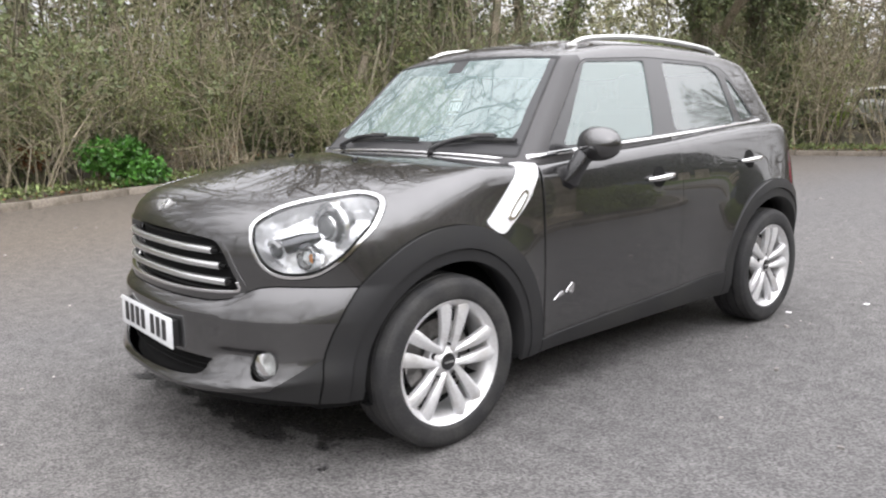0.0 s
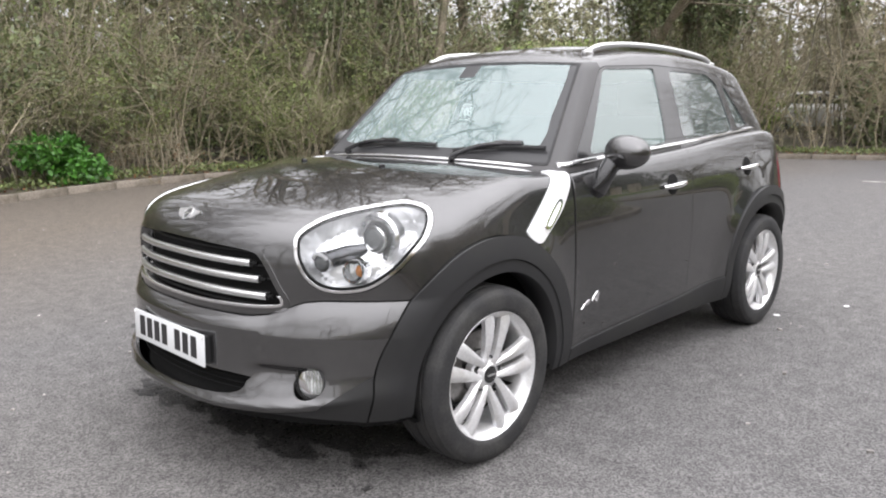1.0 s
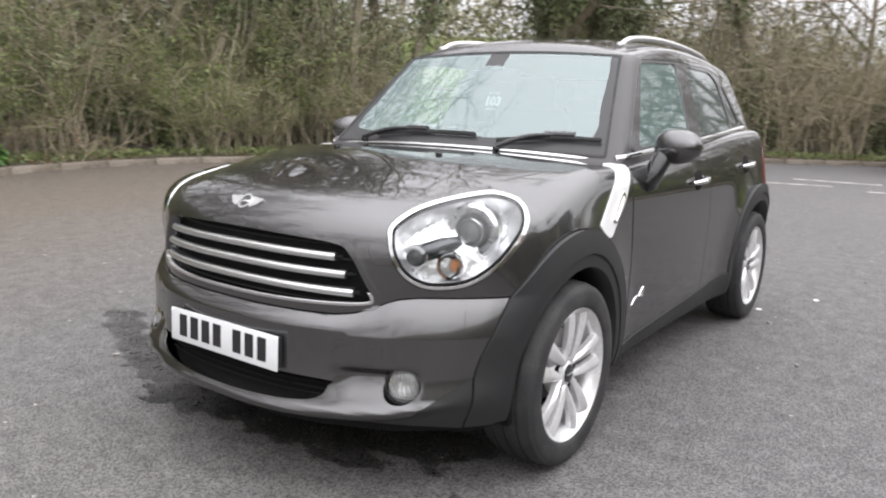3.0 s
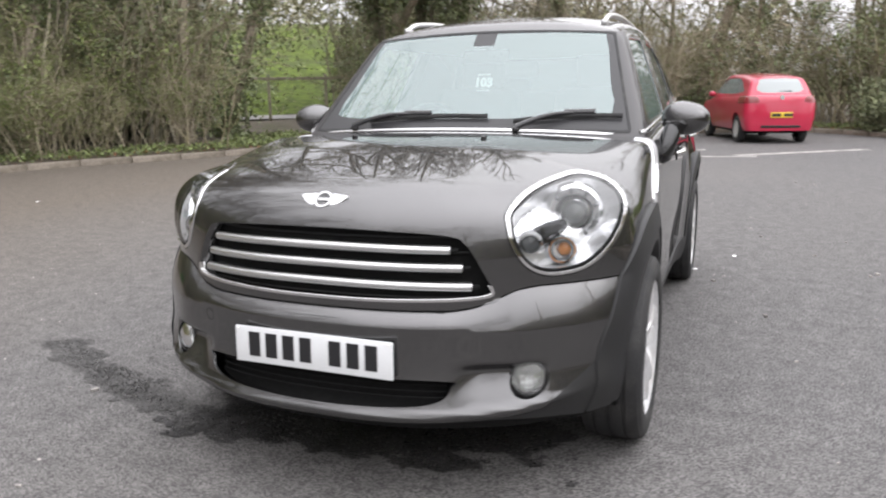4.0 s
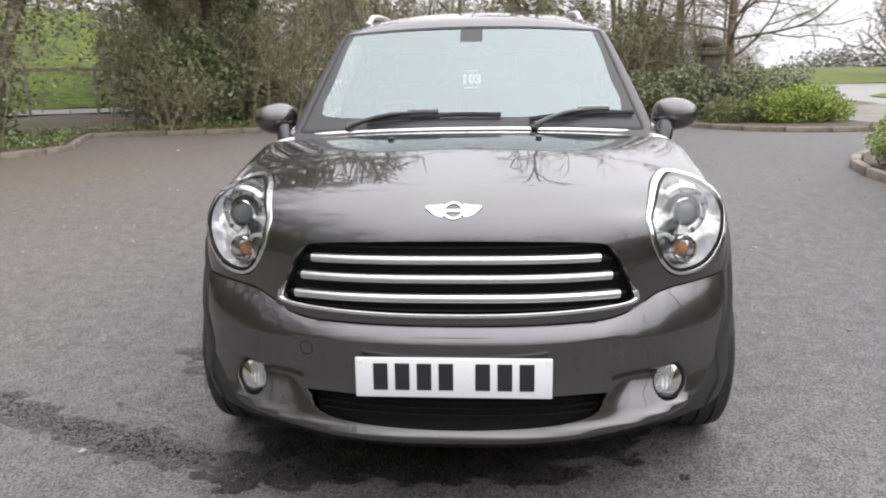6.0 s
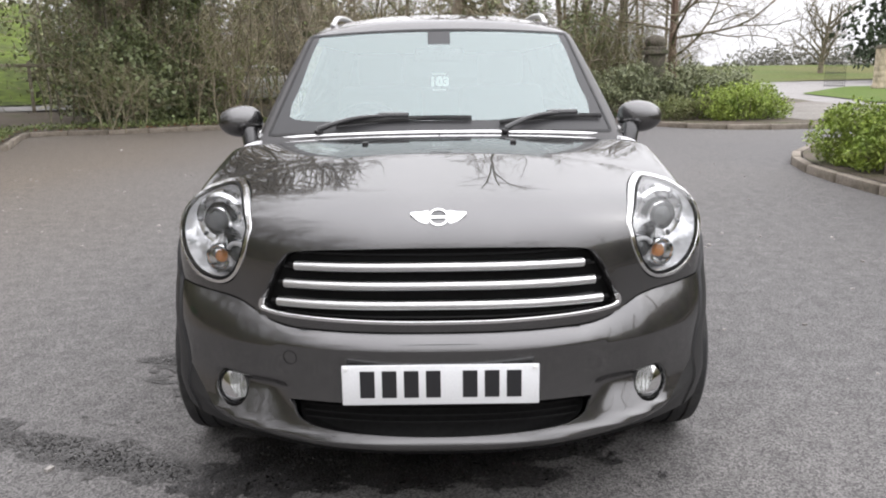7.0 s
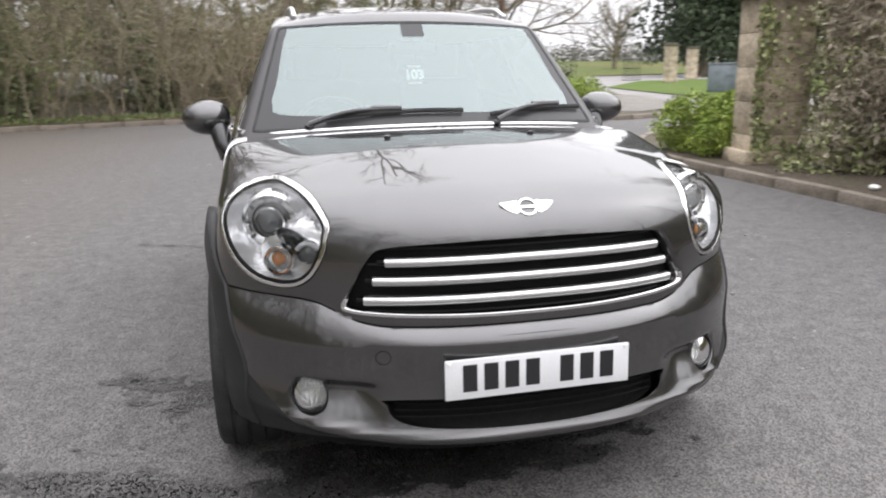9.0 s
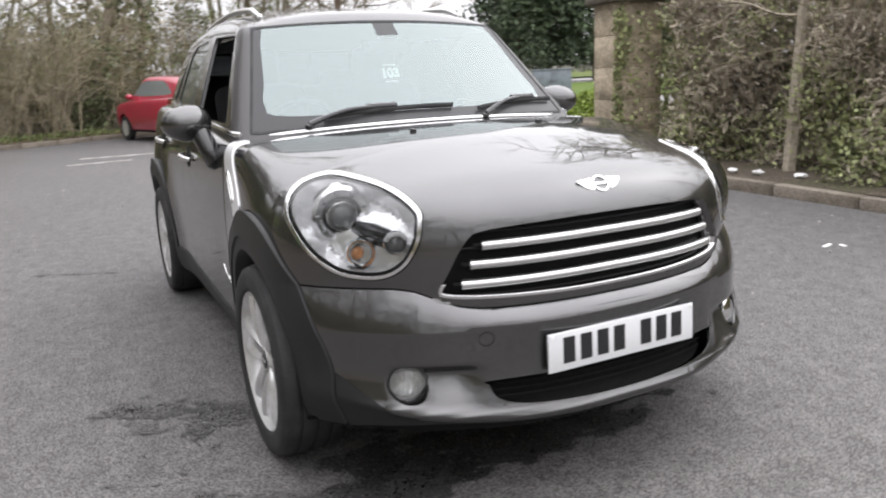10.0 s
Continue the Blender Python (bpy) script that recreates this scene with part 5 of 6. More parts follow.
spatter(230, [(-2.05, 0.06), (-1.7, -0.12), (-1.3, -0.27), (-0.95, -0.40), (-0.5, -0.53)], (0.05, 0.035), 0.048, 1000)
spatter(110, [(-0.7, -0.50), (-0.2, -0.45), (0.25, -0.40)], (0.08, 0.05), 0.035, 2000)
# dense blots that darken the damp ground where the bumper shades it
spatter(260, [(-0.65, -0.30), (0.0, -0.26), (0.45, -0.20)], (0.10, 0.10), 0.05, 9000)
spatter(60, [(-0.8, -0.45), (0.8, -0.45)], (0.1, 0.13), 0.012, 3000)
spatter(16, [(0.70, 0.75), (0.66, 1.2), (0.68, 1.8)], (0.07, 0.1), 0.028, 4000)
spatter(90, [(-1.36, 0.66), (-1.15, 0.50), (-0.98, 0.28)], (0.07, 0.04), 0.034, 5000)
spatter(60, [(-1.5, -0.1), (-0.9, 0.2)], (0.2, 0.25), 0.010, 6000)
spatter(26, [(-1.66, 3.46), (-1.15, 3.20)], (0.03, 0.012), 0.022, 7000)
spatter(12, [(0.56, -0.40), (0.60, -0.39)], (0.012, 0.01), 0.016, 8000)
lifted = []
for k, (bv, bf) in enumerate(pieces):
    lifted.append(([(x, y, 0.003 + 0.000004 * k) for x, y, z in bv], bf))
# blots under the front take the darker colour with the car's shade in it
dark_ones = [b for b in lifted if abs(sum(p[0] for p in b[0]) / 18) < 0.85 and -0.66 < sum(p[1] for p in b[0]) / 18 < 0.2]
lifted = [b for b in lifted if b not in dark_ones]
tagged(part("damp_shade_patches", join(*dark_ones), DAMP_SHADE, smooth=False), "damp tarmac with painted shade under the front bumper", "stain", kind="stuff")
tagged(part("wet_patches", join(*lifted), WET, smooth=False), "dark wet drips and oil stains on the tarmac", "stain", kind="stuff")
marks = []
for cx, cy, w, h, turn in ((2.2, 13.2, 1.5, 0.12, 38), (-0.3, 13.5, 0.75, 0.10, 0), (-0.75, 12.35, 0.55, 0.08, 8), (0.9, 12.0, 0.5, 0.07, 10)):
    marks.append(moved(rbox((2 * w, 2 * h, 0.004), (0, 0, 0.002), 0.001, 1), pose(cx, cy, 0, 0, 0, turn)))
for k, m in enumerate(marks):
    tagged(part("road_marking", m, ROAD_PAINT), "faded white bay marking on the tarmac", "road marking", "bay markings")
# pale grit and small leaves
grit = []
for k in range(420):
    x, y = rng.uniform(-7, 4.2), rng.uniform(-1.8, 9)
    if abs(x) < 0.95 and -0.9 < y < 3.2:
        continue
    q = 0.004 + 0.009 * rng.random() ** 3
    grit.append(rbox((q * 2.2, q * 1.4, q), (x, y, q * 0.4), 0, 1, Matrix.Rotation(rng.uniform(0, 6), 4, "Z")))
tagged(part("grit", join(*grit), material("pale_grit", (0.33, 0.31, 0.29), 0.9, grain=0.3, size=90, island=0.4)), "pale loose grit on the tarmac", "grit", kind="stuff")


# ---- plants ----
BARK = material("grey_brown_bark", (0.215, 0.182, 0.135), 0.9, grain=0.4, size=25, bump=0.6, spots=(0.095, 0.095, 0.050), spot_size=3)
TWIG = material("pale_bare_twigs", (0.280, 0.240, 0.174), 0.9, grain=0.25, size=30, island=0.35, spots=(0.215, 0.19, 0.11), spot_size=2)
WARM_BARK = material("warm_brown_bark", (0.175, 0.122, 0.095), 0.9, grain=0.35, size=25, bump=0.6, spots=(0.13, 0.09, 0.06), spot_size=4)
OLIVE = material("olive_spring_leaves", (0.178, 0.205, 0.074), 0.65, grain=0.2, size=6, island=0.3, spots=(0.11, 0.10, 0.045), spot_size=0.8)
IVY = material("dark_ivy_leaves", (0.155, 0.185, 0.085), 0.5, grain=0.2, size=6, island=0.5, spots=(0.115, 0.135, 0.055), spot_size=1.5)
LAUREL = material("grey_green_laurel_leaves", (0.205, 0.225, 0.130), 0.5, grain=0.2, size=6, island=0.4, spots=(0.165, 0.185, 0.090), spot_size=2)
LIME = material("bright_green_leaves", (0.270, 0.345, 0.062), 0.6, grain=0.2, size=6, island=0.35, spots=(0.185, 0.265, 0.042), spot_size=3)
RUSSET = material("russet_dead_leaves", (0.19, 0.085, 0.035), 0.8, grain=0.2, size=8, island=0.5)
CONIFER = material("dark_conifer_needles", (0.044, 0.064, 0.030), 0.7, grain=0.2, size=6, island=0.5)


def leaf_cloud(points, size, rng, droop=0.2, slim=0.5):
    """One small folded leaf at each point."""
    p = np.asarray(points, float)
    n = len(p)
    d = rng.normal(size=(n, 3))
    d[:, 2] -= droop
    d /= np.linalg.norm(d, axis=1, keepdims=True)
    e = np.cross(d, rng.normal(size=(n, 3)))
    e /= np.linalg.norm(e, axis=1, keepdims=True)
    s = size * (0.6 + 0.8 * rng.random((n, 1)))
    up = np.cross(d, e) * s * 0.12
    v = np.stack([p, p + d * s * 0.5 + e * s * slim * 0.5 + up, p + d * s, p + d * s * 0.5 - e * s * slim * 0.5 + up], 1).reshape(-1, 3)
    k = np.arange(n)[:, None] * 4
    return v, (k + np.array([[0, 1, 2, 3]])).tolist()


def grow(rng, at, way, long, thick, depth, lines, up=0.25, wild=0.35, fork=4, shrink=0.6):
    """Adds a bending branch and its side branches to lines, as (points, radii)."""
    n = 7 if depth > 1 else 4
    p, d = [np.array(at, float)], np.array(way, float) / np.linalg.norm(way)
    for i in range(n):
        d = d + rng.normal(size=3) * wild * 0.33 + np.array((0, 0, up * 0.12))
        d /= np.linalg.norm(d)
        p.append(p[-1] + d * long / n)
    p = np.array(p)
    lines.append((p, np.linspace(thick, thick * (0.45 if depth else 0.3), n + 1)))
    if depth > 0:
        for k in range(fork):
            t = rng.uniform(0.25, 1.0) * n
            i = min(int(t), n - 1)
            q = p[i] + (p[i + 1] - p[i]) * (t - i)
            tan = p[i + 1] - p[i]
            tan /= np.linalg.norm(tan)
            side = np.cross(tan, rng.normal(size=3))
            side /= np.linalg.norm(side)
            w = tan * rng.uniform(0.35, 0.9) + side * rng.uniform(0.5, 0.9)
            grow(rng, q, w, long * shrink * rng.uniform(0.7, 1.2), thick * 0.5, depth - 1, lines, up, wild, fork, shrink)


def sticks(lines, least=0.0, most=9.0):
    out = [tube(p, r, 6 if r[0] > 0.04 else (4 if r[0] > 0.012 else 3), caps=False) for p, r in lines if least <= r[0] < most]
    return join(*out)


def along(lines, rng, count, spread, thin=9.0):
    pool = [(p, r) for p, r in lines if r[0] < thin]
    w = np.array([np.linalg.norm(p[-1] - p[0]) for p, r in pool])
    pick = rng.choice(len(pool), count, p=w / w.sum())
    out = []
    for i in pick:
        p = pool[i][0]
        t = rng.random() * (len(p) - 1)
        k = int(t)
        out.append(p[k] + (p[min(k + 1, len(p) - 1)] - p[k]) * (t - k))
    return np.array(out) + rng.normal(size=(count, 3)) * spread


def make_tree(seed, tall, thick, ivy, bark, label, twig=BARK, wide=0.30):
    rng = np.random.default_rng(seed)
    lines = []
    grow(rng, (0, 0, -0.15), (rng.normal() * 0.08, rng.normal() * 0.08, 1), tall, thick, 4, lines, 0.35, 0.28, 5, 0.52)
    ob = thing("tree", label, "tree", "trees of the wood")
    part("trunk", sticks(lines[:1]), bark, ob, "upright trunk")
    part("crown", sticks(lines[1:]), twig, ob, "bare spreading branches and twigs")
    if ivy:
        p, r = lines[0]
        t = rng.random(ivy) ** 1.3 * 0.62 * (len(p) - 1)
        k = t.astype(int)
        q = p[k] + (p[k + 1] - p[k]) * (t - k)[:, None]
        q += rng.normal(size=q.shape) * np.array((wide, wide, 0.12)) * (0.7 + 0.6 * np.sin(t * 2.1)[:, None])
        part("ivy", leaf_cloud(q, 0.11, rng, 0.6, 0.8), IVY, ob, "dark ivy climbing the trunk")
    return ob


def make_shrub(seed, tall, stems, leaves, leaf_mat, label, leaf=0.06, wild=0.45, spread=0.6):
    rng = np.random.default_rng(seed)
    lines = []
    for k in range(stems):
        a = rng.uniform(0, 2 * math.pi)
        out = rng.uniform(0.1, spread)
        grow(rng, (0.35 * rng.normal(), 0.35 * rng.normal(), -0.1), (math.cos(a) * out, math.sin(a) * out, 1), tall * rng.uniform(0.6, 1.1), 0.016 * rng.uniform(0.7, 1.6), 2, lines, 0.2, wild, 5, 0.5)
    ob = thing("shrub", label, "shrub", "thicket shrubs")
    part("stem_tangle", sticks(lines), TWIG, ob, "tangled bare stems")
    if leaves:
        part("foliage", leaf_cloud(along(lines, rng, leaves, 0.07, 0.012), leaf, rng), leaf_mat, ob, "sparse small leaves")
    return ob


def make_bush(name, seed, size, leaves, leaf, mat, label, category, lumps=14, slim=0.5):
    """A dense leafy bush: leaves over many uneven lumps, on short stems."""
    rng = np.random.default_rng(seed)
    pts = []
    lines = []
    for k in range(lumps):
        c = np.array((rng.uniform(-0.75, 0.75) * size[0], rng.uniform(-0.7, 0.7) * size[1], rng.uniform(0.14, 0.72) * size[2]))
        r = rng.uniform(0.25, 0.5) * min(size)
        q = rng.normal(size=(leaves // lumps, 3))
        q /= np.linalg.norm(q, axis=1, keepdims=True)
        pts.append(c + q * r * (0.55 + 0.5 * rng.random((len(q), 1))) * np.array((1.15, 1.15, 0.9)))
        grow(rng, (c[0] * 0.4, c[1] * 0.4, -0.05), (c[0] * 0.6, c[1] * 0.6, c[2]), float(np.linalg.norm(c)), 0.014, 1, lines, 0.1, 0.2, 3, 0.4)
    pts = np.concatenate(pts)
    pts[:, 2] = np.abs(pts[:, 2]) + 0.02
    ob = thing(name, label, category)
    part("stem_tangle", sticks(lines), BARK, ob)
    part("foliage", leaf_cloud(pts, leaf, rng, 0.1, slim), mat, ob)
    return ob


TREES = [make_tree(11, 9.5, 0.13, 0, BARK, "bare slender tree in the wood"), make_tree(12, 11.0, 0.17, 2600, BARK, "bare tree with ivy on its trunk"),
         make_tree(13, 8.5, 0.10, 0, BARK, "thin bare leaning tree in the wood"), make_tree(14, 10.0, 0.20, 4200, BARK, "ivy-clad tree with bare upper branches")]
SHRUBS = [make_shrub(21, 2.6, 9, 2200, OLIVE, "tangled bare shrub with sparse olive leaves", 0.045), make_shrub(22, 3.2, 8, 0, OLIVE, "tall bare twiggy shrub"),
          make_shrub(23, 2.2, 10, 3200, OLIVE, "twiggy shrub coming into olive leaf", 0.045), make_shrub(24, 2.8, 8, 3200, IVY, "shrub overgrown with dark ivy", 0.09),
          make_shrub(25, 1.6, 12, 200, RUSSET, "low brown bramble thicket", 0.05, 0.8, 1.2)]


def placed(ob, x, y, z, turn, scale):
    ob.matrix_basis = pose(x, y, z, 0, 0, turn) @ Matrix.Diagonal((scale, scale, scale, 1))


used = set()


def plant(proto, x, y, z, turn, scale):
    if proto.name in used:
        m = pose(x, y, z, 0, 0, turn)
        proto_scale = tuple(proto.scale)
        proto.scale = (scale,) * 3
        c = copy_thing(proto, m)
        proto.scale = proto_scale
        return c
    used.add(proto.name)
    placed(proto, x, y, z, turn, scale)
    return proto


# rows of thicket round the car park, behind the kerb
rng = np.random.default_rng(77)
EDGE = smooth_line(LOT[:18])
seg = np.concatenate([[0], np.cumsum(np.linalg.norm(np.diff(EDGE, axis=0), axis=1))])


def edge_at(d, back):
    x, y = np.interp(d, seg, EDGE[:, 0]), np.interp(d, seg, EDGE[:, 1])
    x2, y2 = np.interp(d + 0.6, seg, EDGE[:, 0]), np.interp(d + 0.6, seg, EDGE[:, 1])
    x1, y1 = np.interp(d - 0.6, seg, EDGE[:, 0]), np.interp(d - 0.6, seg, EDGE[:, 1])
    t = Vector((x2 - x1, y2 - y1, 0)).normalized()
    return x - t.y * back, y + t.x * back


def by_car(x, y, wide=1.5):
    """True in the thin strip of wood in front of the white car."""
    return (np.abs(0.955 * (x + 6.7) + 0.30 * (y - 26.5)) < wide) & (y > 17) & (y < 28)


total = seg[-1]
for row, (back, step, kinds, lo, hi) in enumerate(((0.9, 1.3, (4, 0, 4, 2), 0.5, 0.9), (1.8, 1.0, (0, 2, 3, 1, 4), 0.8, 1.15), (3.2, 1.1, (1, 3, 0, 2), 0.9, 1.3), (5.0, 1.4, (3, 1, 2), 1.1, 1.6))):
    for d in np.arange(2 + row * 0.4, total - 1.5, step):
        x, y = edge_at(d + 0.4 * rng.normal(), back + 0.35 * rng.normal())
        if x > 3.6 or in_gap(x, y, 2.3 if row else 1.6):
            continue
        if row and by_car(x, y):
            continue
        choice = (1, 1, 0) if x > -8 and y > 14 else kinds  # bare twigs behind the red car
        plant(SHRUBS[choice[int(rng.integers(len(choice)))]], x, y, 0.1, rng.uniform(0, 360), rng.uniform(lo, hi))
LIGHT_SHRUB = make_shrub(26, 2.6, 8, 3600, material("fresh_leaf_green", (0.150, 0.190, 0.050), 0.6, grain=0.2, size=6, island=0.3), "shrub in fresh light green leaf", 0.05)
for x, y, s in ((-13.0, 9.0, 1.2), (-13.5, 12.5, 1.3), (-12.0, 18.5, 1.1), (-11.2, 4.5, 0.9), (-13.0, 3.0, 1.2), (-2.5, 22.5, 1.2), (-9.4, 19.5, 1.2), (-10.8, 10.6, 1.1), (-11.2, 13.4, 1.3), (-12.2, 16.6, 1.2), (-10.9, 7.6, 0.9), (-5.2, 19.2, 1.1), (-12.4, 6.2, 1.2)):  # paler shrubs
    if not in_gap(x, y, 2.4):
        plant(LIGHT_SHRUB, x, y, 0.1, 57 * x, s)
for d in np.arange(1.0, total, 1.25):
    x, y = edge_at(d + 0.5 * rng.normal(), 2.0 + abs(rng.normal()) * 2.6)
    if x > 3.4 or in_gap(x, y, 1.2) or by_car(x, y, 0.8):
        continue
    plant(TREES[int(rng.integers(4))], x, y, 0.1, rng.uniform(0, 360), rng.uniform(0.75, 1.25) * (0.62 if x > -8 and y > 14 else 1.0))
# the wood beside the entrance wall, and unseen trees added round the camera's back
for k in range(14):
    x, y = 6.0 + abs(rng.normal()) * 0.8, rng.uniform(-8, 4.4)
    plant(SHRUBS[(1, 0, 4, 1, 2)[int(rng.integers(5))]], x, y, 0.1, rng.uniform(0, 360), rng.uniform(0.6, 0.95))
# trees hidden by the hedge, added for the side windows to mirror
for k, (x, y) in enumerate(((11.5, 3.5), (12.6, 5.4), (11.2, 7.6), (13.0, 9.4), (12.2, 11.2))):
    plant(TREES[k % 4], x, y, 0.1, 77 * k, 0.52 + 0.04 * k)
# unseen trees and shrubs behind the camera, added as reflections for the car
for k in range(13):
    plant(TREES[int(rng.integers(4))], -18 + 2.6 * k, -17.5 - 3 * rng.random(), 0.05, rng.uniform(0, 360), rng.uniform(0.7, 0.95))
for k in range(14):
    plant(SHRUBS[int(rng.integers(4))], -16 + 2.0 * k, -20.0 - 2 * rng.random(), 0.05, rng.uniform(0, 360), rng.uniform(0.8, 1.2))
# thin bare trees beside the laurel, with the sky between them
for x, y, kind, s in ((4.3, 23.0, 0, 0.95), (5.1, 25.5, 2, 1.0), (6.0, 24.0, 2, 0.9), (4.8, 28.0, 0, 1.05), (7.6, 27.5, 2, 0.85)):
    plant(TREES[kind], x, y, 0.1, 47 * x * y, s)
for x, y, k, s in ((3.9, 20.8, 2, 1.2), (4.6, 21.4, 0, 1.15), (5.3, 21.8, 2, 1.0), (3.4, 21.6, 3, 1.3), (4.2, 22.4, 0, 1.3), (5.6, 20.6, 2, 0.9), (5.0, 22.9, 2, 1.2)):
    plant(SHRUBS[k], x, y, 0.1, 31 * x, s)

# thin upright stems all through the wood
lines = []
for k in range(420):
    x, y = edge_at(rng.uniform(0, total), 1.4 + 6.5 * rng.random())
    if x > 3.4:
        continue
    h = rng.uniform(3.5, 7.5)
    lean = rng.normal(size=2) * 0.16
    t = np.linspace(0, 1, 7)
    w = np.cumsum(rng.normal(size=(7, 2)) * 0.10, 0)
    w -= w[0]
    p = np.column_stack([x + lean[0] * h * t + w[:, 0], y + lean[1] * h * t + w[:, 1], 0.05 + h * t])
    r = rng.uniform(0.014, 0.045)
    lines.append((p, np.linspace(r, r * 0.35, 7)))
STEM = material("pale_and_dark_sapling_bark", (0.215, 0.190, 0.145), 0.9, grain=0.3, size=20, island=0.65, spots=(0.15, 0.15, 0.085), spot_size=2)
tagged(part("saplings", sticks(lines), STEM), "thin upright saplings and leaning stems in the wood", "saplings", kind="stuff")



def wood_top(x, y):
    """Uneven height of the wood, with gaps to the sky."""
    return 5.7 + 0.9 * np.sin(0.9 * x + 0.5 * np.sin(0.7 * y)) + 0.9 * np.sin(0.8 * y + 1.1 * np.sin(0.5 * x) + 1.0) + 0.5 * np.sin(2.3 * x + 1.7 * y) - 1.6 * ((y > 13) & (x > -9))


# deeper wood: twigs and leaves past counting
n = 115000
d = rng.uniform(0, total, n)
back = 4.5 + 6.0 * rng.random(n)
pts = np.array([edge_at(q, b) for q, b in zip(d, back)])
z = 0.1 + 6.6 * rng.random(n)
keep = pts[:, 0] < 0.185 * (pts[:, 1] + 2.8)
pts = np.column_stack([pts, z])[keep]
m = 36000
wide = np.column_stack([rng.uniform(-24, 3.0, m), rng.uniform(21, 30, m), 0.1 + 6.5 * rng.random(m)])
side = np.column_stack([rng.uniform(-24, -15, m), rng.uniform(-10, 24, m), 0.1 + 6.5 * rng.random(m)])
pts = np.concatenate([pts, wide, side])
pts = pts[pts[:, 2] < wood_top(pts[:, 0], pts[:, 1]) + 0.8 * rng.normal(size=len(pts))]
open_low = in_gap(pts[:, 0], pts[:, 1], 1.7) & (pts[:, 2] < 3.0 + 0.8 * rng.random(len(pts)))
pts = pts[~open_low | (rng.random(len(pts)) < 0.10)]
screened = by_car(pts[:, 0], pts[:, 1], 2.0) & (pts[:, 2] > 0.6) & (pts[:, 2] < 1.9)
pts = pts[~screened | (rng.random(len(pts)) < 0.07)]
bare = (pts[:, 0] > -8.5) & (pts[:, 1] > 13.5)
BARE_WOOD = material("tan_bare_wood", (0.400, 0.350, 0.262), 0.9, grain=0.3, size=3, island=0.45, spots=(0.30, 0.275, 0.185), spot_size=0.6)
tagged(part("bare_wood", leaf_cloud(pts[bare & (rng.random(len(pts)) < 0.8)], 0.30, rng, 0.3, 0.09), BARE_WOOD), "tan tangle of bare twigs in the wood", "twigs", kind="stuff")
pts = pts[~bare | (rng.random(len(pts)) < 0.22)]
tagged(part("deep_wood", leaf_cloud(pts, 0.155, rng, 0.2, 0.42), material("shaded_wood_leaves", (0.285, 0.265, 0.160), 0.8, grain=0.3, size=3, island=0.35, spots=(0.205, 0.232, 0.105), spot_size=0.5)), "deep olive and brown foliage of the wood", "foliage", kind="stuff")
m = 34000
d = rng.uniform(0, total, m)
far = np.array([edge_at(q, b) for q, b in zip(d, 9.5 + 5.0 * rng.random(m))])
far = np.column_stack([far, 0.1 + 6.4 * rng.random(m)])
extra = np.column_stack([rng.uniform(-28, 2.5, 16000), rng.uniform(27, 32, 16000), 0.1 + 7.0 * rng.random(16000)])
far = np.concatenate([far[far[:, 0] < 0.17 * (far[:, 1] + 2.8)], extra])
far = far[far[:, 2] < wood_top(far[:, 0], far[:, 1]) - 0.2 + 0.6 * rng.normal(size=len(far))]
far = far[~in_gap(far[:, 0], far[:, 1], 1.7) | (far[:, 2] > 4.6)]
tagged(part("far_wood", leaf_cloud(far, 0.42, rng, 0.2, 0.45), material("hazy_brown_wood", (0.215, 0.205, 0.138), 0.9, grain=0.3, size=2, island=0.5, spots=(0.17, 0.185, 0.09), spot_size=0.3)), "hazy brown depth of the wood", "foliage", kind="stuff")
def hedge_points(n, deep, tall):
    q = np.column_stack([5.30 + deep * rng.random(n), rng.uniform(-9, 5.45, n), 0.12 + (tall + 0.9) * rng.random(n) ** 1.15])
    q[:, 2] *= np.where(q[:, 1] < 1.9, 0.62, 1.0)
    q[:, 0] += 0.25 * np.sin(q[:, 1] * 2.3) + 0.15 * np.sin(q[:, 1] * 5.1 + q[:, 2] * 3)
    return q


q = hedge_points(80000, 0.8, 1.9)
q = q[(0.78 * (q[:, 0] - 5.74) - 0.62 * (q[:, 1] - 5.2) > 0.08 * np.sin(9 * q[:, 2])) | (q[:, 2] < 0.30)]
clump = np.sin(q[:, 1] * 2.9 + 1.3 * np.sin(q[:, 2] * 3.1)) + np.sin(q[:, 2] * 4.3 + 2 * np.sin(q[:, 1] * 1.7)) + 0.7 * rng.normal(size=len(q)) - 0.5 * (q[:, 2] - 1.0)
HEDGE_LEAF = material("olive_ivy_leaves", (0.320, 0.345, 0.165), 0.6, grain=0.2, size=6, island=0.5, spots=(0.24, 0.27, 0.115), spot_size=1.6)
HEDGE_TWIG = material("grey_brown_dead_twigs", (0.470, 0.412, 0.330), 0.9, grain=0.2, size=20, island=0.4, spots=(0.37, 0.32, 0.25), spot_size=1.5)
tagged(part("ivy_hedge", leaf_cloud(q[clump > -0.1], 0.048, rng, 0.5, 0.7), HEDGE_LEAF), "olive green ivy and bramble hedge along the wall", "hedge", kind="stuff")
tagged(part("hedge_twigs", leaf_cloud(q[clump < 0.5], 0.11, rng, 0.3, 0.10), HEDGE_TWIG), "grey-brown dead twigs tangled through the hedge", "hedge", kind="stuff")
q = hedge_points(80000, 1.3, 1.9) + np.array((0.35, 0, 0))
q = q[0.78 * (q[:, 0] - 5.90) - 0.62 * (q[:, 1] - 5.2) > 0]
tagged(part("hedge_inside", leaf_cloud(q, 0.13, rng, 0.3, 0.35), HEDGE_TWIG), "brown dead stems inside the hedge", "hedge", kind="stuff")
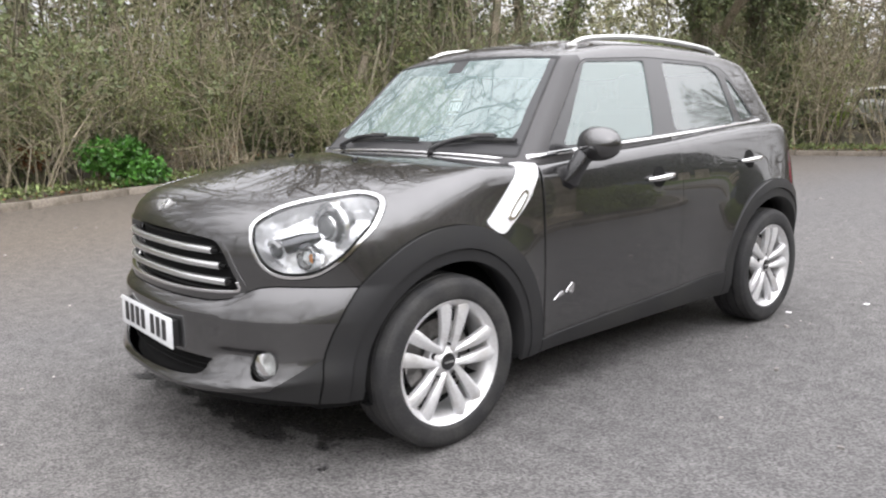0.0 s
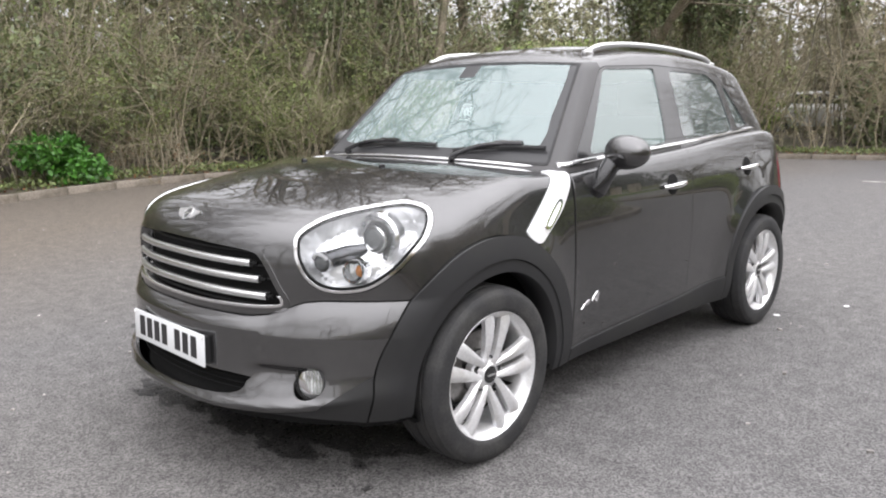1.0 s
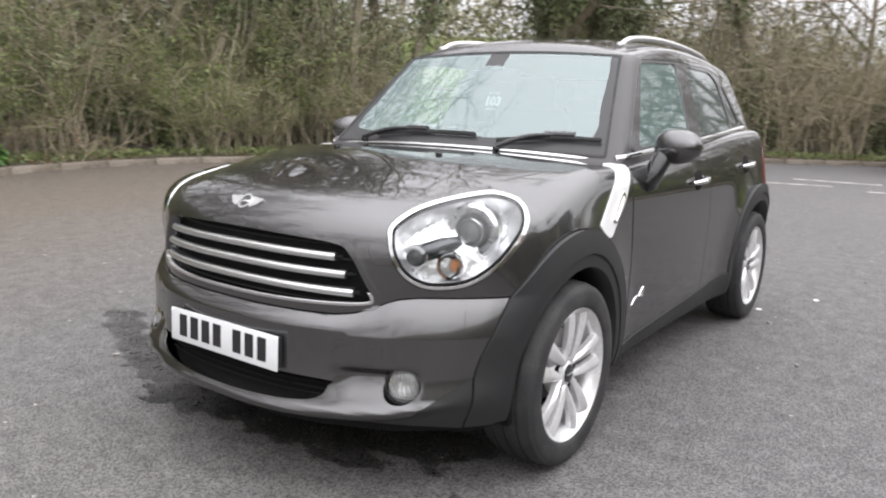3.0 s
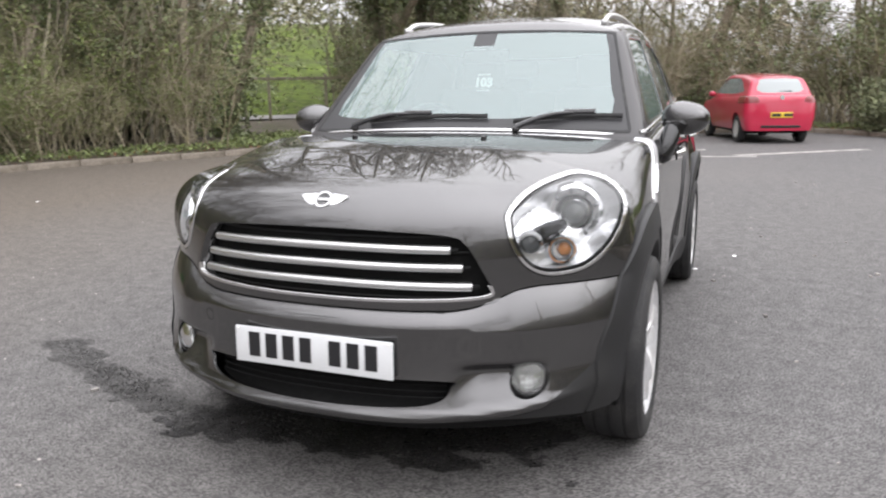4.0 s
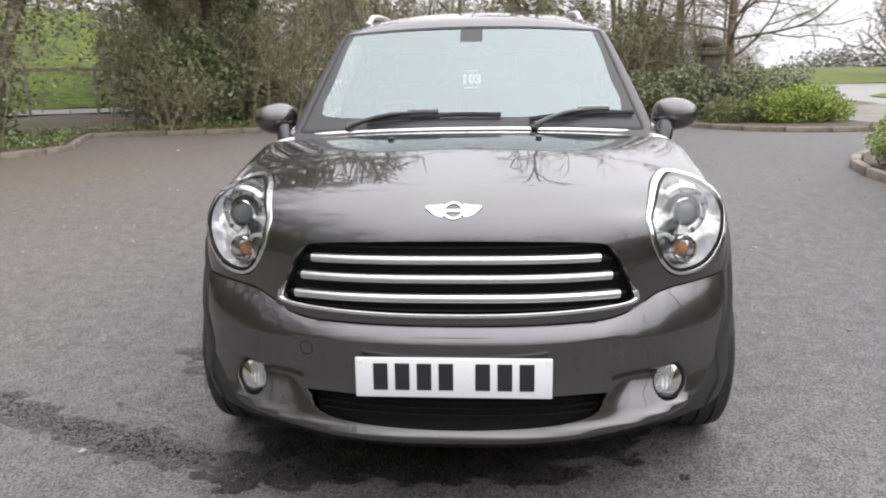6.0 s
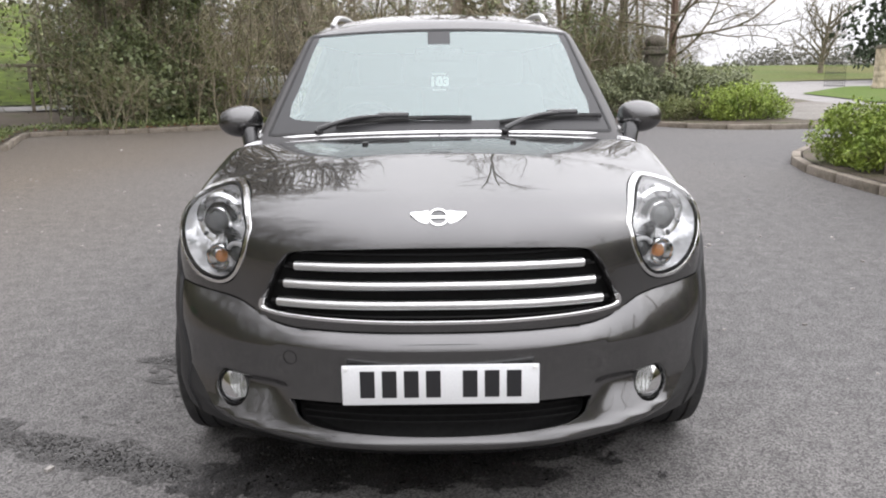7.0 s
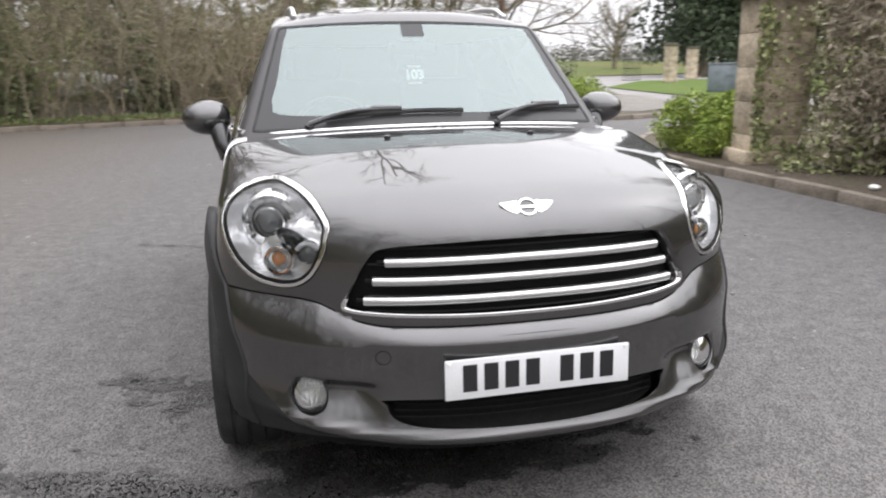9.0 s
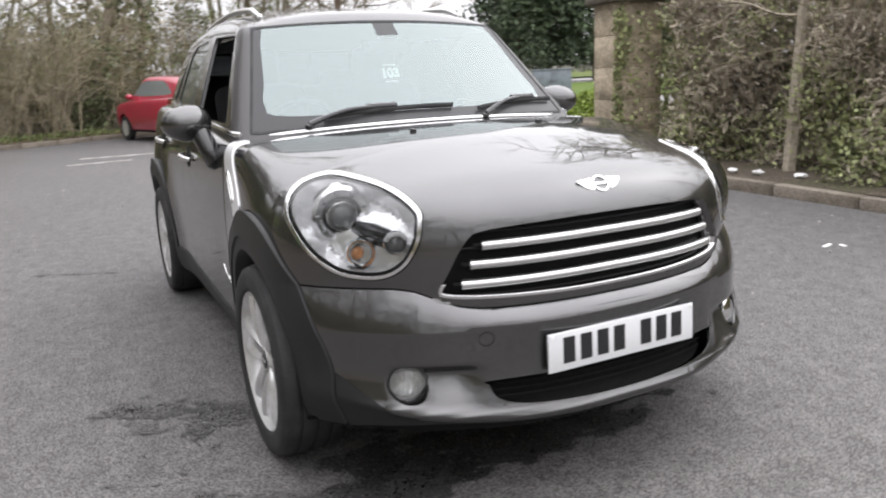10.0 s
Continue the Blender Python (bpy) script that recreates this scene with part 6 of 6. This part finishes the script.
n = 15000
d = rng.uniform(1, total - 1, n)
q = np.array([(*edge_at(a, b), 0.13) for a, b in zip(d, 0.15 + 1.3 * rng.random(n) ** 1.5)])
q[:, 2] += 0.10 * rng.random(n)
tagged(part("ground_ivy", leaf_cloud(q, 0.075, rng, -0.4, 0.5), material("fresh_weed_leaves", (0.150, 0.185, 0.065), 0.6, grain=0.2, size=6, island=0.5)), "low ivy and weeds along the kerb", "ground cover", kind="stuff")
q = np.array([(*edge_at(a, b), 0.13) for a, b in zip(rng.uniform(1, total - 1, 5000), 0.1 + 2.2 * rng.random(5000))])
tagged(part("leaf_litter", leaf_cloud(q, 0.06, rng, 0, 0.6), RUSSET), "brown fallen leaves on the verge", "leaf litter", kind="stuff")

# bushes that stand out
for args, at in ((("evergreen_bush", 31, (0.8, 0.75, 0.95), 3600, 0.10, material("glossy_green_leaves", (0.055, 0.16, 0.022), 0.4, grain=0.2, size=6, island=0.45), "glossy green bush at the edge of the wood", "bush", 10, 0.55), (-10.84, 2.5, 0.1)),
                 (("laurel_bush", 32, (1.9, 1.3, 1.62), 18000, 0.10, LAUREL, "large grey-green laurel bush behind the kerb", "bush", 30, 0.4), (6.75, 18.2, 0.1)),
                 (("laurel_bush", 33, (1.5, 1.2, 1.55), 12000, 0.10, LAUREL, "grey-green laurel bush beside the wood", "bush", 18, 0.4), (5.0, 18.7, 0.1)),
                 (("low_bush", 34, (1.25, 0.85, 0.95), 14000, 0.06, LIME, "bright green low bush behind the kerb", "bush", 34, 0.5), (7.6, 16.3, 0.1)),
                 (("low_bush", 35, (0.8, 0.5, 0.62), 3000, 0.06, OLIVE, "olive and russet low bush against the laurel", "bush", 12, 0.5), (6.0, 16.5, 0.1)),
                 (("low_bush", 36, (0.72, 0.85, 0.92), 20000, 0.052, LIME, "bright green bush on the corner bed", "bush", 22, 0.5), (5.45, 6.75, 0.1)),
                 (("fern_clump", 37, (0.5, 0.4, 0.5), 900, 0.10, RUSSET, "rusty brown fern clump in the wood edge", "fern", 6, 0.3), (-11.35, 1.15, 0.45))):
    ob = make_bush(*args)
    ob.matrix_basis = pose(*at)

# trees that stand out
def make_spreading(seed, tall, thick, low, limbs, reach, bark, label, twig, depth=3, fork=5, rise=0.0, limb=0.20):
    """A bare tree whose limbs spread low and wide."""
    rng = np.random.default_rng(seed)
    lines = []
    grow(rng, (0, 0, -0.15), (0.03, 0.02, 1), tall, thick, 0, lines, 0.4, 0.10)
    p, r = lines[0]
    for k in range(limbs):
        h = low + (tall * 0.75 - low) * (k / limbs) ** 1.3
        i = min(int(h / tall * (len(p) - 1)), len(p) - 2)
        a = k * 2.4 + rng.normal() * 0.3
        q = p[i] + (p[i + 1] - p[i]) * (h / tall * (len(p) - 1) - i)
        grow(rng, q, (math.cos(a), math.sin(a), rise + rng.uniform(0.0, 0.6)), reach * rng.uniform(0.7, 1.15), thick * limb, depth, lines, 0.12, 0.45, fork, 0.55)
    ob = thing("tree", label, "tree", "bare trees against the sky")
    part("trunk", sticks(lines[:1]), bark, ob, "upright trunk")
    part("crown", sticks(lines[1:]), twig, ob, "bare spreading branches and twigs")
    return ob


oak = make_spreading(41, 8.5, 0.16, 1.5, 20, 3.0, WARM_BARK, "bare tree with a warm brown trunk", BARK, 4, 4, 0.1, 0.30)
oak.matrix_basis = pose(6.85, 20.3, 0.1, 0, 0, 40)
lone = make_spreading(42, 9.0, 0.36, 1.3, 16, 5.0, BARK, "wide bare tree on the grass beyond the road", BARK, 3, 4, 0.9, 0.40)
lone.matrix_basis = pose(50.4, 101.0, 0.75, 0, 0, 10)
slim_tree = make_spreading(43, 7.5, 0.075, 1.3, 12, 1.8, BARK, "slender bare tree with low twiggy branches", BARK, 3)
for x, y, turn, s in ((4.2, 22.2, 20, 1.0), (5.0, 23.5, 140, 1.1), (5.9, 22.6, 260, 0.9), (6.6, 26.0, 80, 1.2), (4.6, 26.5, 200, 1.2), (8.4, 27.0, 320, 1.0), (9.8, 30.5, 45, 0.9), (12.0, 44.0, 95, 1.3)):
    plant(slim_tree, x, y, 0.1, turn, s)
for k, (x, y, s) in enumerate(((43.6, 67.0, 1.7), (47.6, 67.5, 2.2), (52.5, 65.5, 2.1), (57.5, 64.0, 2.2), (47.5, 74.0, 2.4), (63.0, 61.0, 2.2))):
    rng2 = np.random.default_rng(50 + k)
    conifer = thing("conifer", "dense dark evergreen tree behind the gate piers", "tree", "evergreens")
    part("trunk", tube([(0, 0, -0.1), (0, 0, 8.5)], [0.22, 0.04], 8), BARK, conifer)
    m = 8000
    h = rng2.random(m) ** 0.9
    rad = 2.6 * (1 - h * 0.8) * (0.55 + 0.5 * rng2.random(m)) * (1 + 0.18 * np.sin(9 * h + 6 * rng2.random(m)))
    a = rng2.uniform(0, 2 * math.pi, m)
    rad = rad * (1 + 0.22 * np.sin(3 * a + 7 * h) + 0.16 * np.sin(5 * a - 11 * h + k))
    part("crown", leaf_cloud(np.column_stack([rad * np.cos(a), rad * np.sin(a), 0.9 + 8.2 * h]), 0.32, rng2, 0.5, 0.5), CONIFER, conifer)
    placed(conifer, x, y, 0.05, 40 * k, s)
# far hedge and trees on the skyline
n = 40000
x = rng.uniform(-60, 160, n)
y = 130 + 40 * np.sin(x * 0.05) + 30 * rng.random(n)
z = 0.5 + (2.5 + 2.0 * np.sin(x * 0.21) + 1.5 * np.sin(x * 0.53)) * rng.random(n)
tagged(part("far_trees", leaf_cloud(np.column_stack([x, y, z]), 0.9, rng, 0, 0.4), material("hazy_far_trees", (0.17, 0.165, 0.14), 0.9, grain=0.3, size=0.4, island=0.3)), "hazy bare trees and hedges on the skyline", "trees", kind="stuff")

# ivy over the shaded face of the corner pier
q = np.column_stack([rng.uniform(-0.36, 0.42, 2400), -0.33 - 0.05 * rng.random(2400), 1.95 * rng.random(2400)])
q = q[(q[:, 0] < -0.20 + 0.06 * np.sin(5 * q[:, 2])) | (q[:, 0] > 0.32) | (q[:, 2] < 0.3) | (rng.random(len(q)) < 0.14)]
a = radians(-12)
q = np.column_stack([5.475 + q[:, 0] * math.cos(a) - q[:, 1] * math.sin(a), 5.60 + q[:, 0] * math.sin(a) + q[:, 1] * math.cos(a), q[:, 2] + 0.05])
tagged(part("pier_ivy", leaf_cloud(q, 0.06, rng, 0.5, 0.8), HEDGE_LEAF), "ivy creeping over the stone pier", "ivy", kind="stuff")

# pale trunks standing in the hedge
hedge_tree = make_spreading(44, 5.0, 0.075, 1.6, 7, 1.2, HEDGE_TWIG, "pale brown bare stem standing in the hedge", HEDGE_TWIG, 2)
for x, y, turn, s in ((5.42, 2.95, 0, 1.0), (5.55, 1.2, 100, 0.9), (5.5, -0.6, 220, 1.0), (5.6, -3.4, 300, 1.0)):
    plant(hedge_tree, x, y, 0.1, turn, s)

# dark ivy-clad trunks and bright spring green deeper in the wood
for x, y, turn, s in ((-8.9, 20.6, 30, 1.05), (-10.6, 20.2, 200, 1.0), (-14.0, 7.9, 120, 1.0), (-3.2, 21.0, 260, 1.1), (-0.6, 22.4, 80, 1.05), (-12.6, 13.6, 310, 1.0)):
    plant(TREES[3], x, y, 0.1, turn, s)
SPRING = material("luminous_spring_leaves", (0.265, 0.350, 0.065), 0.55, grain=0.2, size=6, island=0.3)
for k, (x, y, size) in enumerate(((-14.6, 11.6, (1.4, 1.4, 3.2)), (-7.0, 20.8, (1.0, 0.8, 2.0)))):
    ob = make_bush("spring_bush", 60 + k, size, 9000, 0.085, SPRING, "tall bush in bright spring green leaf in the wood", "bush", 26, 0.55)
    ob.matrix_basis = pose(x, y, 0.1)
ivy_tree = make_tree(15, 10.0, 0.24, 11000, BARK, "tree smothered in dark green ivy at the edge of the wood", BARK, 0.62)
for x, y, turn, s in ((-8.2, 17.9, 20, 1.0), (-7.4, 18.9, 150, 0.9), (-13.4, 12.4, 250, 0.95)):
    plant(ivy_tree, x, y, 0.1, turn, s)


# ---- piers, cabinet and the red car ----
STONE = material("warm_sandstone", (0.50, 0.42, 0.315), 0.9, grain=0.25, size=30, bump=0.4, spots=(0.27, 0.23, 0.17), spot_size=2.5, vary=0.08)
MOSSY = material("mossy_dark_stone", (0.12, 0.105, 0.085), 0.95, grain=0.35, size=25, bump=0.5, spots=(0.08, 0.085, 0.05), spot_size=4)
GREY_METAL = material("grey_painted_metal", (0.19, 0.22, 0.25), 0.45, grain=0.1, size=30, spots=(0.15, 0.17, 0.19), spot_size=3)
IRON = material("black_iron", (0.02, 0.02, 0.022), 0.5, grain=0.1, size=40)


def gate_pier(x, y, tall, wide, mat, label, finial=False):
    pier = thing("gate_pier", label, "gate pier", "stone gate piers", at=pose(x, y, 0.05))
    courses = int(tall / 0.34)
    for k in range(courses):
        part("stone_block", rbox((wide - 0.003 * (k % 2), wide - 0.003 * ((k + 1) % 2), tall / courses - 0.004), (0, 0, (k + 0.5) * tall / courses), 0.006), mat, pier)
    part("plinth", rbox((wide + 0.12, wide + 0.12, 0.22), (0, 0, 0.11), 0.03), mat, pier)
    cap = part("cap", join(rbox((wide + 0.16, wide + 0.16, 0.12), (0, 0, tall + 0.06), 0.03), rbox((wide + 0.04, wide + 0.04, 0.10), (0, 0, tall + 0.165), 0.04)), MOSSY, pier, "weathered coping stone")
    if finial:
        part("finial", ball((0, 0, tall + 0.33), (wide * 0.62, wide * 0.62, 0.20), 24), MOSSY, pier, "rounded dark stone finial")
    return pier


corner_pier = gate_pier(5.28, 5.60, 2.02, 0.50, STONE, "sandstone pier with ivy creeping over one face")
corner_pier.matrix_basis = pose(5.475, 5.575, 0.05, 0, 0, -12) @ Matrix.Diagonal((1.40, 1.10, 1, 1))
gate_pier(5.9, 18.9, 1.72, 0.46, MOSSY, "mossy stone pier with a rounded finial", True)
gate_pier(28.2, 47.1, 2.5, 0.68, STONE, "sandstone gate pier across the road")
gate_pier(36.6, 58.0, 2.5, 0.72, STONE, "sandstone gate pier with iron gate")
gate = thing("iron_gate", "black iron gate beside the stone piers", "gate", at=pose(26.5, 49.6, 0.05, 0, 0, -28) @ Matrix.Diagonal((1.35, 1, 1, 1)))
for k in range(11):
    part("bar", tube([(-0.45 + k * 0.09, 0, 0.08), (-0.45 + k * 0.09, 0, 1.75)], 0.012, 6), IRON, gate)
for z in (0.15, 1.0, 1.65):
    part("rail", rbox((0.95, 0.03, 0.04), (0, 0, z), 0.006), IRON, gate)
cabinet = thing("metal_cabinet", "wide grey painted metal cabinet on the grass", "cabinet", at=pose(20.35, 28.4, 0.05, 0, 0, -33) @ Matrix.Diagonal((0.86, 1, 1, 1)))
part("body", rbox((2.2, 0.7, 1.24), (0, 0, 0.63), 0.02), GREY_METAL, cabinet)
for x in (-0.54, 0.54):
    door = part("door", rbox((1.02, 0.02, 1.08), (x, -0.358, 0.63), 0.008), GREY_METAL, cabinet, "flat grey door panel")
    part("handle", rbox((0.03, 0.03, 0.16), (x * 0.15, -0.375, 0.7), 0.006), IRON, door)
part("lid", rbox((2.28, 0.78, 0.06), (0, 0, 1.27), 0.015), GREY_METAL, cabinet)
wall_line = [(6.35, 4.6), (6.25, 2.0), (6.2, -3.0), (6.3, -13.0)]
for k in range(3):
    (x0, y0), (x1, y1) = wall_line[k], wall_line[k + 1]
    long = math.hypot(x1 - x0, y1 - y0)
    w = part("boundary_wall", rbox((0.32, long, 1.25), (0, 0, 0.63), 0.03), MOSSY)
    w.matrix_basis = pose((x0 + x1) / 2, (y0 + y1) / 2, 0.05, 0, 0, -math.degrees(math.atan2(x1 - x0, y1 - y0)) + 180)
    tagged(w, "old stone wall almost hidden by ivy", "wall", kind="structure")
for k, (x, y) in enumerate(((5.02, 3.0), (4.98, 3.3), (5.1, 2.55))):
    bm = bmesh.new()
    bmesh.ops.create_icosphere(bm, subdivisions=2, radius=0.055)
    for q in bm.verts:
        q.co *= 1 + 0.5 * noise.noise(q.co * 30 + Vector((k * 5, 0, 0)))
        q.co.z *= 0.45
    ob = tagged(part("litter", bm, PAPER), "crumpled white paper litter behind the kerb", "litter", "litter")
    ob.matrix_basis = pose(x, y, 0.145, 0, 0, 50 * k)

# small pale scraps on the tarmac
for k, (x, y, long) in enumerate(((3.22, 0.86, 0.11), (3.30, 0.80, 0.05), (-6.77, 3.95, 0.06), (0.91, 2.73, 0.035), (1.16, 3.25, 0.04), (-6.1, 11.6, 0.05))):
    scrap = part("paper_scrap", rbox((long, 0.028, 0.004), (0, 0, 0.003), 0.001, 1), PAPER)
    tagged(scrap, "small pale scrap trodden onto the tarmac", "scrap", "pale scraps")
    scrap.matrix_basis = pose(x, y, 0.001, 0, 0, 15 + 63 * k)

# red hatchback at the far edge, seen from behind
RED = material("bright_red_paint", (0.50, 0.014, 0.055), 0.3, 0.0, coat=1.0, grain=0.04, size=300, spots=(0.46, 0.012, 0.050), spot_size=3)
TAIL_RED = material("dark_red_lamp_lens", (0.20, 0.006, 0.010), 0.15, coat=1.0, grain=0.05, size=60)
YELLOW = material("yellow_rear_plate", (0.75, 0.52, 0.05), 0.4, grain=0.04, size=100)


def red_lower(p):
    x, y, z = np.abs(p[..., 0]), p[..., 1], p[..., 2]
    side = x - 0.83 + 0.40 * (z - 0.70) ** 2
    top = z - np.interp(y, (-2.0, -1.5, -0.9, 0.0, 1.95), (0.74, 0.88, 0.96, 0.99, 1.02))
    front_f = -1.93 + 0.30 * x ** 3 + 0.25 * (z - 0.5) ** 2 - y
    back_f = y - 1.95 + 0.16 * x ** 3 + 0.22 * (z - 0.6) ** 2
    return smax(smax(smax(side, top, 0.12), front_f, 0.15), back_f, 0.12)


def red_upper(p):
    x, y, z = np.abs(p[..., 0]), p[..., 1], p[..., 2]
    side = (x - 0.76 + 0.38 * np.maximum(z - 0.98, -0.05)) * 0.93
    top = z - 1.48 + 0.05 * (y - 0.1) ** 2 + 0.06 * x ** 2
    front_f = (-0.98 + (z - 0.95) * 1.3 + 0.12 * x ** 2 - y) * 0.6
    back_f = (y - 1.86 + (z - 1.0) * 0.62 + 0.14 * x ** 2) * 0.85
    return smax(smax(smax(side, top, 0.1), front_f, 0.08), back_f, 0.10)


red = thing("red_hatchback", "small red hatchback parked at the edge of the wood", "car")
RB = clip(clip(skin(red_lower, 0.6, -1.0, 1.2, -30, 2.5), lambda p: p[:, 2] - 0.27), lambda p: np.maximum(red_upper(p), 0.93 - p[:, 2]))
RC = clip(skin(red_upper, 1.05, -0.3, 1.0, -10, 2.5), red_lower)
red_arch = lambda p: np.minimum(np.hypot(p[:, 1] + 1.27, p[:, 2] - 0.30), np.hypot(p[:, 1] - 1.24, p[:, 2] - 0.30)) - 0.345
skin_part("body", clip(RB, red_arch), red_lower, RED, red, "bright red painted body")
tail_poly = round_poly([(-0.50, 1.08), (-0.47, 1.28), (-0.36, 1.345), (0.36, 1.345), (0.47, 1.28), (0.50, 1.08), (0.0, 1.055)], 4)
tail_d = lambda p: np.where(p[:, 1] > 1.0, poly_dist(p[:, [0, 2]], tail_poly), -1.0)
side_poly_r = round_poly([(-0.72, 1.06), (-0.30, 1.345), (0.35, 1.375), (0.90, 1.34), (1.22, 1.20), (1.25, 1.06)], 4)
side_d = lambda p: np.where(np.abs(p[:, 0]) > 0.42, poly_dist(p[:, [1, 2]], side_poly_r), -1.0)
wind_d = lambda p: np.where(p[:, 1] < -0.25, np.minimum(np.minimum(p[:, 2] - 1.02, 1.38 - p[:, 2]), 0.64 - np.abs(p[:, 0]) - 0.35 * (p[:, 2] - 1.0)), -1.0)
skin_part("roof", clip(clip(clip(RC, lambda p: -tail_d(p)), lambda p: -side_d(p)), lambda p: -wind_d(p)), red_upper, RED, red, "red roof and pillars")
# pale film puts the bright sky reflection into the colour of this glass
REAR_GLASS = glazing("pale_rear_glass", (0.45, 0.50, 0.50), 0.03, film=(0.6, 0.68, 0.68), film_share=0.35, ior=2.3)
for name, fn in (("tailgate_window", tail_d), ("windscreen", wind_d), ("side_window", lambda p: np.minimum(side_d(p), p[:, 0])), ("side_window", lambda p: np.minimum(side_d(p), -p[:, 0]))):
    skin_part(name, clip(RC, fn), red_upper, REAR_GLASS, red, "dark car window", lift=-0.004, rim=0)
part("cabin", rbox((1.1, 1.7, 0.45), (0, 0.3, 0.98), 0.1, 3), TRIM, red, "dark seats inside")
part("underbody", rbox((1.4, 3.4, 0.12), (0, 0, 0.27), 0.03), VOID, red)
for s in (1, -1):
    lamp_d = lambda p: np.where(p[:, 1] > 1.3, poly_dist(p[:, [0, 2]], [(s * 0.50, 0.86), (s * 0.55, 0.98), (s * 0.95, 1.0), (s * 0.95, 0.84)]), -1.0)
    skin_part("tail_light", clip(RB, lamp_d), red_lower, TAIL_RED, red, "dark red tail light cluster", lift=0.008, rim=0.01)
    for cy in (-1.27, 1.24):
        tyre = part("wheel", moved(lathe([(-0.09, 0.19), (-0.095, 0.26), (-0.07, 0.297), (0.07, 0.297), (0.095, 0.26), (0.09, 0.19)], 32), Matrix.Translation((s * 0.72, cy, 0.297))), RUBBER, red, "black tyre with a silver wheel")
        part("rim", moved(lathe([(s * 0.085, 0.195), (s * 0.07, 0.17), (s * 0.075, 0.05), (s * 0.08, 0.001)], 24), Matrix.Translation((s * 0.72, cy, 0.297))), ALLOY, tyre)
    part("door_mirror", ball((s * 0.88, -0.62, 1.03), (0.10, 0.07, 0.065), 16), RED, red)
part("rear_bumper_slot", rbox((0.9, 0.05, 0.05), (0, 1.93, 0.36), 0.015), PLASTIC, red)
rear_plate = part("number_plate", rbox((0.50, 0.012, 0.11), (0, 1.962, 0.60), 0.003), YELLOW, red, "yellow rear number plate with plain dark bars")
for x in (-0.15, 0.12):
    part("character_bar", rbox((0.20, 0.004, 0.06), (x, 1.970, 0.60), 0.001, 1), PLATE_INK, rear_plate)
part("tail_badge", moved(lathe([(0.0, 0.055), (0.012, 0.050), (0.012, 0.001)], 20, "y"), Matrix.Translation((0, 1.918, 0.96))), CHROME, red, "small silver badge")
part("rear_wiper", tube([(0.05, 1.80, 1.075), (-0.25, 1.80, 1.085)], 0.012, 6), GLOSS_BLACK, red)
red.matrix_basis = pose(1.30, 17.3, 0, 0, 0, 180 + 17) @ Matrix.Diagonal((0.92, 1, 1.04, 1))

# pale hatchback parked beyond the wood, glimpsed between the stems
WHITE_PAINT = material("white_car_paint", (0.78, 0.79, 0.80), 0.3, coat=1.0, grain=0.03, size=200)
DARK_GLASS = material("dark_far_car_glass", (0.03, 0.033, 0.035), 0.08, coat=1.0, grain=0.03, size=60)
pale_car = thing("white_hatchback", "white hatchback half hidden behind the bare wood", "car")
skin_part("body", clip(RB, red_arch), red_lower, WHITE_PAINT, pale_car, "white painted body")
skin_part("roof", clip(clip(clip(RC, lambda p: -tail_d(p)), lambda p: -side_d(p)), lambda p: -wind_d(p)), red_upper, WHITE_PAINT, pale_car, "white roof and pillars")
for name, fn in (("tailgate_window", tail_d), ("windscreen", wind_d), ("side_window", lambda p: np.minimum(side_d(p), p[:, 0])), ("side_window", lambda p: np.minimum(side_d(p), -p[:, 0]))):
    skin_part(name, clip(RC, fn), red_upper, DARK_GLASS, pale_car, "dark car window", lift=-0.004, rim=0)
for s in (1, -1):
    for cy in (-1.27, 1.24):
        tyre = part("wheel", moved(lathe([(-0.09, 0.19), (-0.095, 0.26), (-0.07, 0.297), (0.07, 0.297), (0.095, 0.26), (0.09, 0.19)], 32), Matrix.Translation((s * 0.72, cy, 0.297))), RUBBER, pale_car, "black tyre with a silver wheel")
        part("rim", moved(lathe([(s * 0.085, 0.195), (s * 0.07, 0.17), (s * 0.075, 0.05), (s * 0.08, 0.001)], 24), Matrix.Translation((s * 0.72, cy, 0.297))), ALLOY, tyre)
pale_car.matrix_basis = pose(-6.7, 26.5, 0.29, 0, 0, 100)
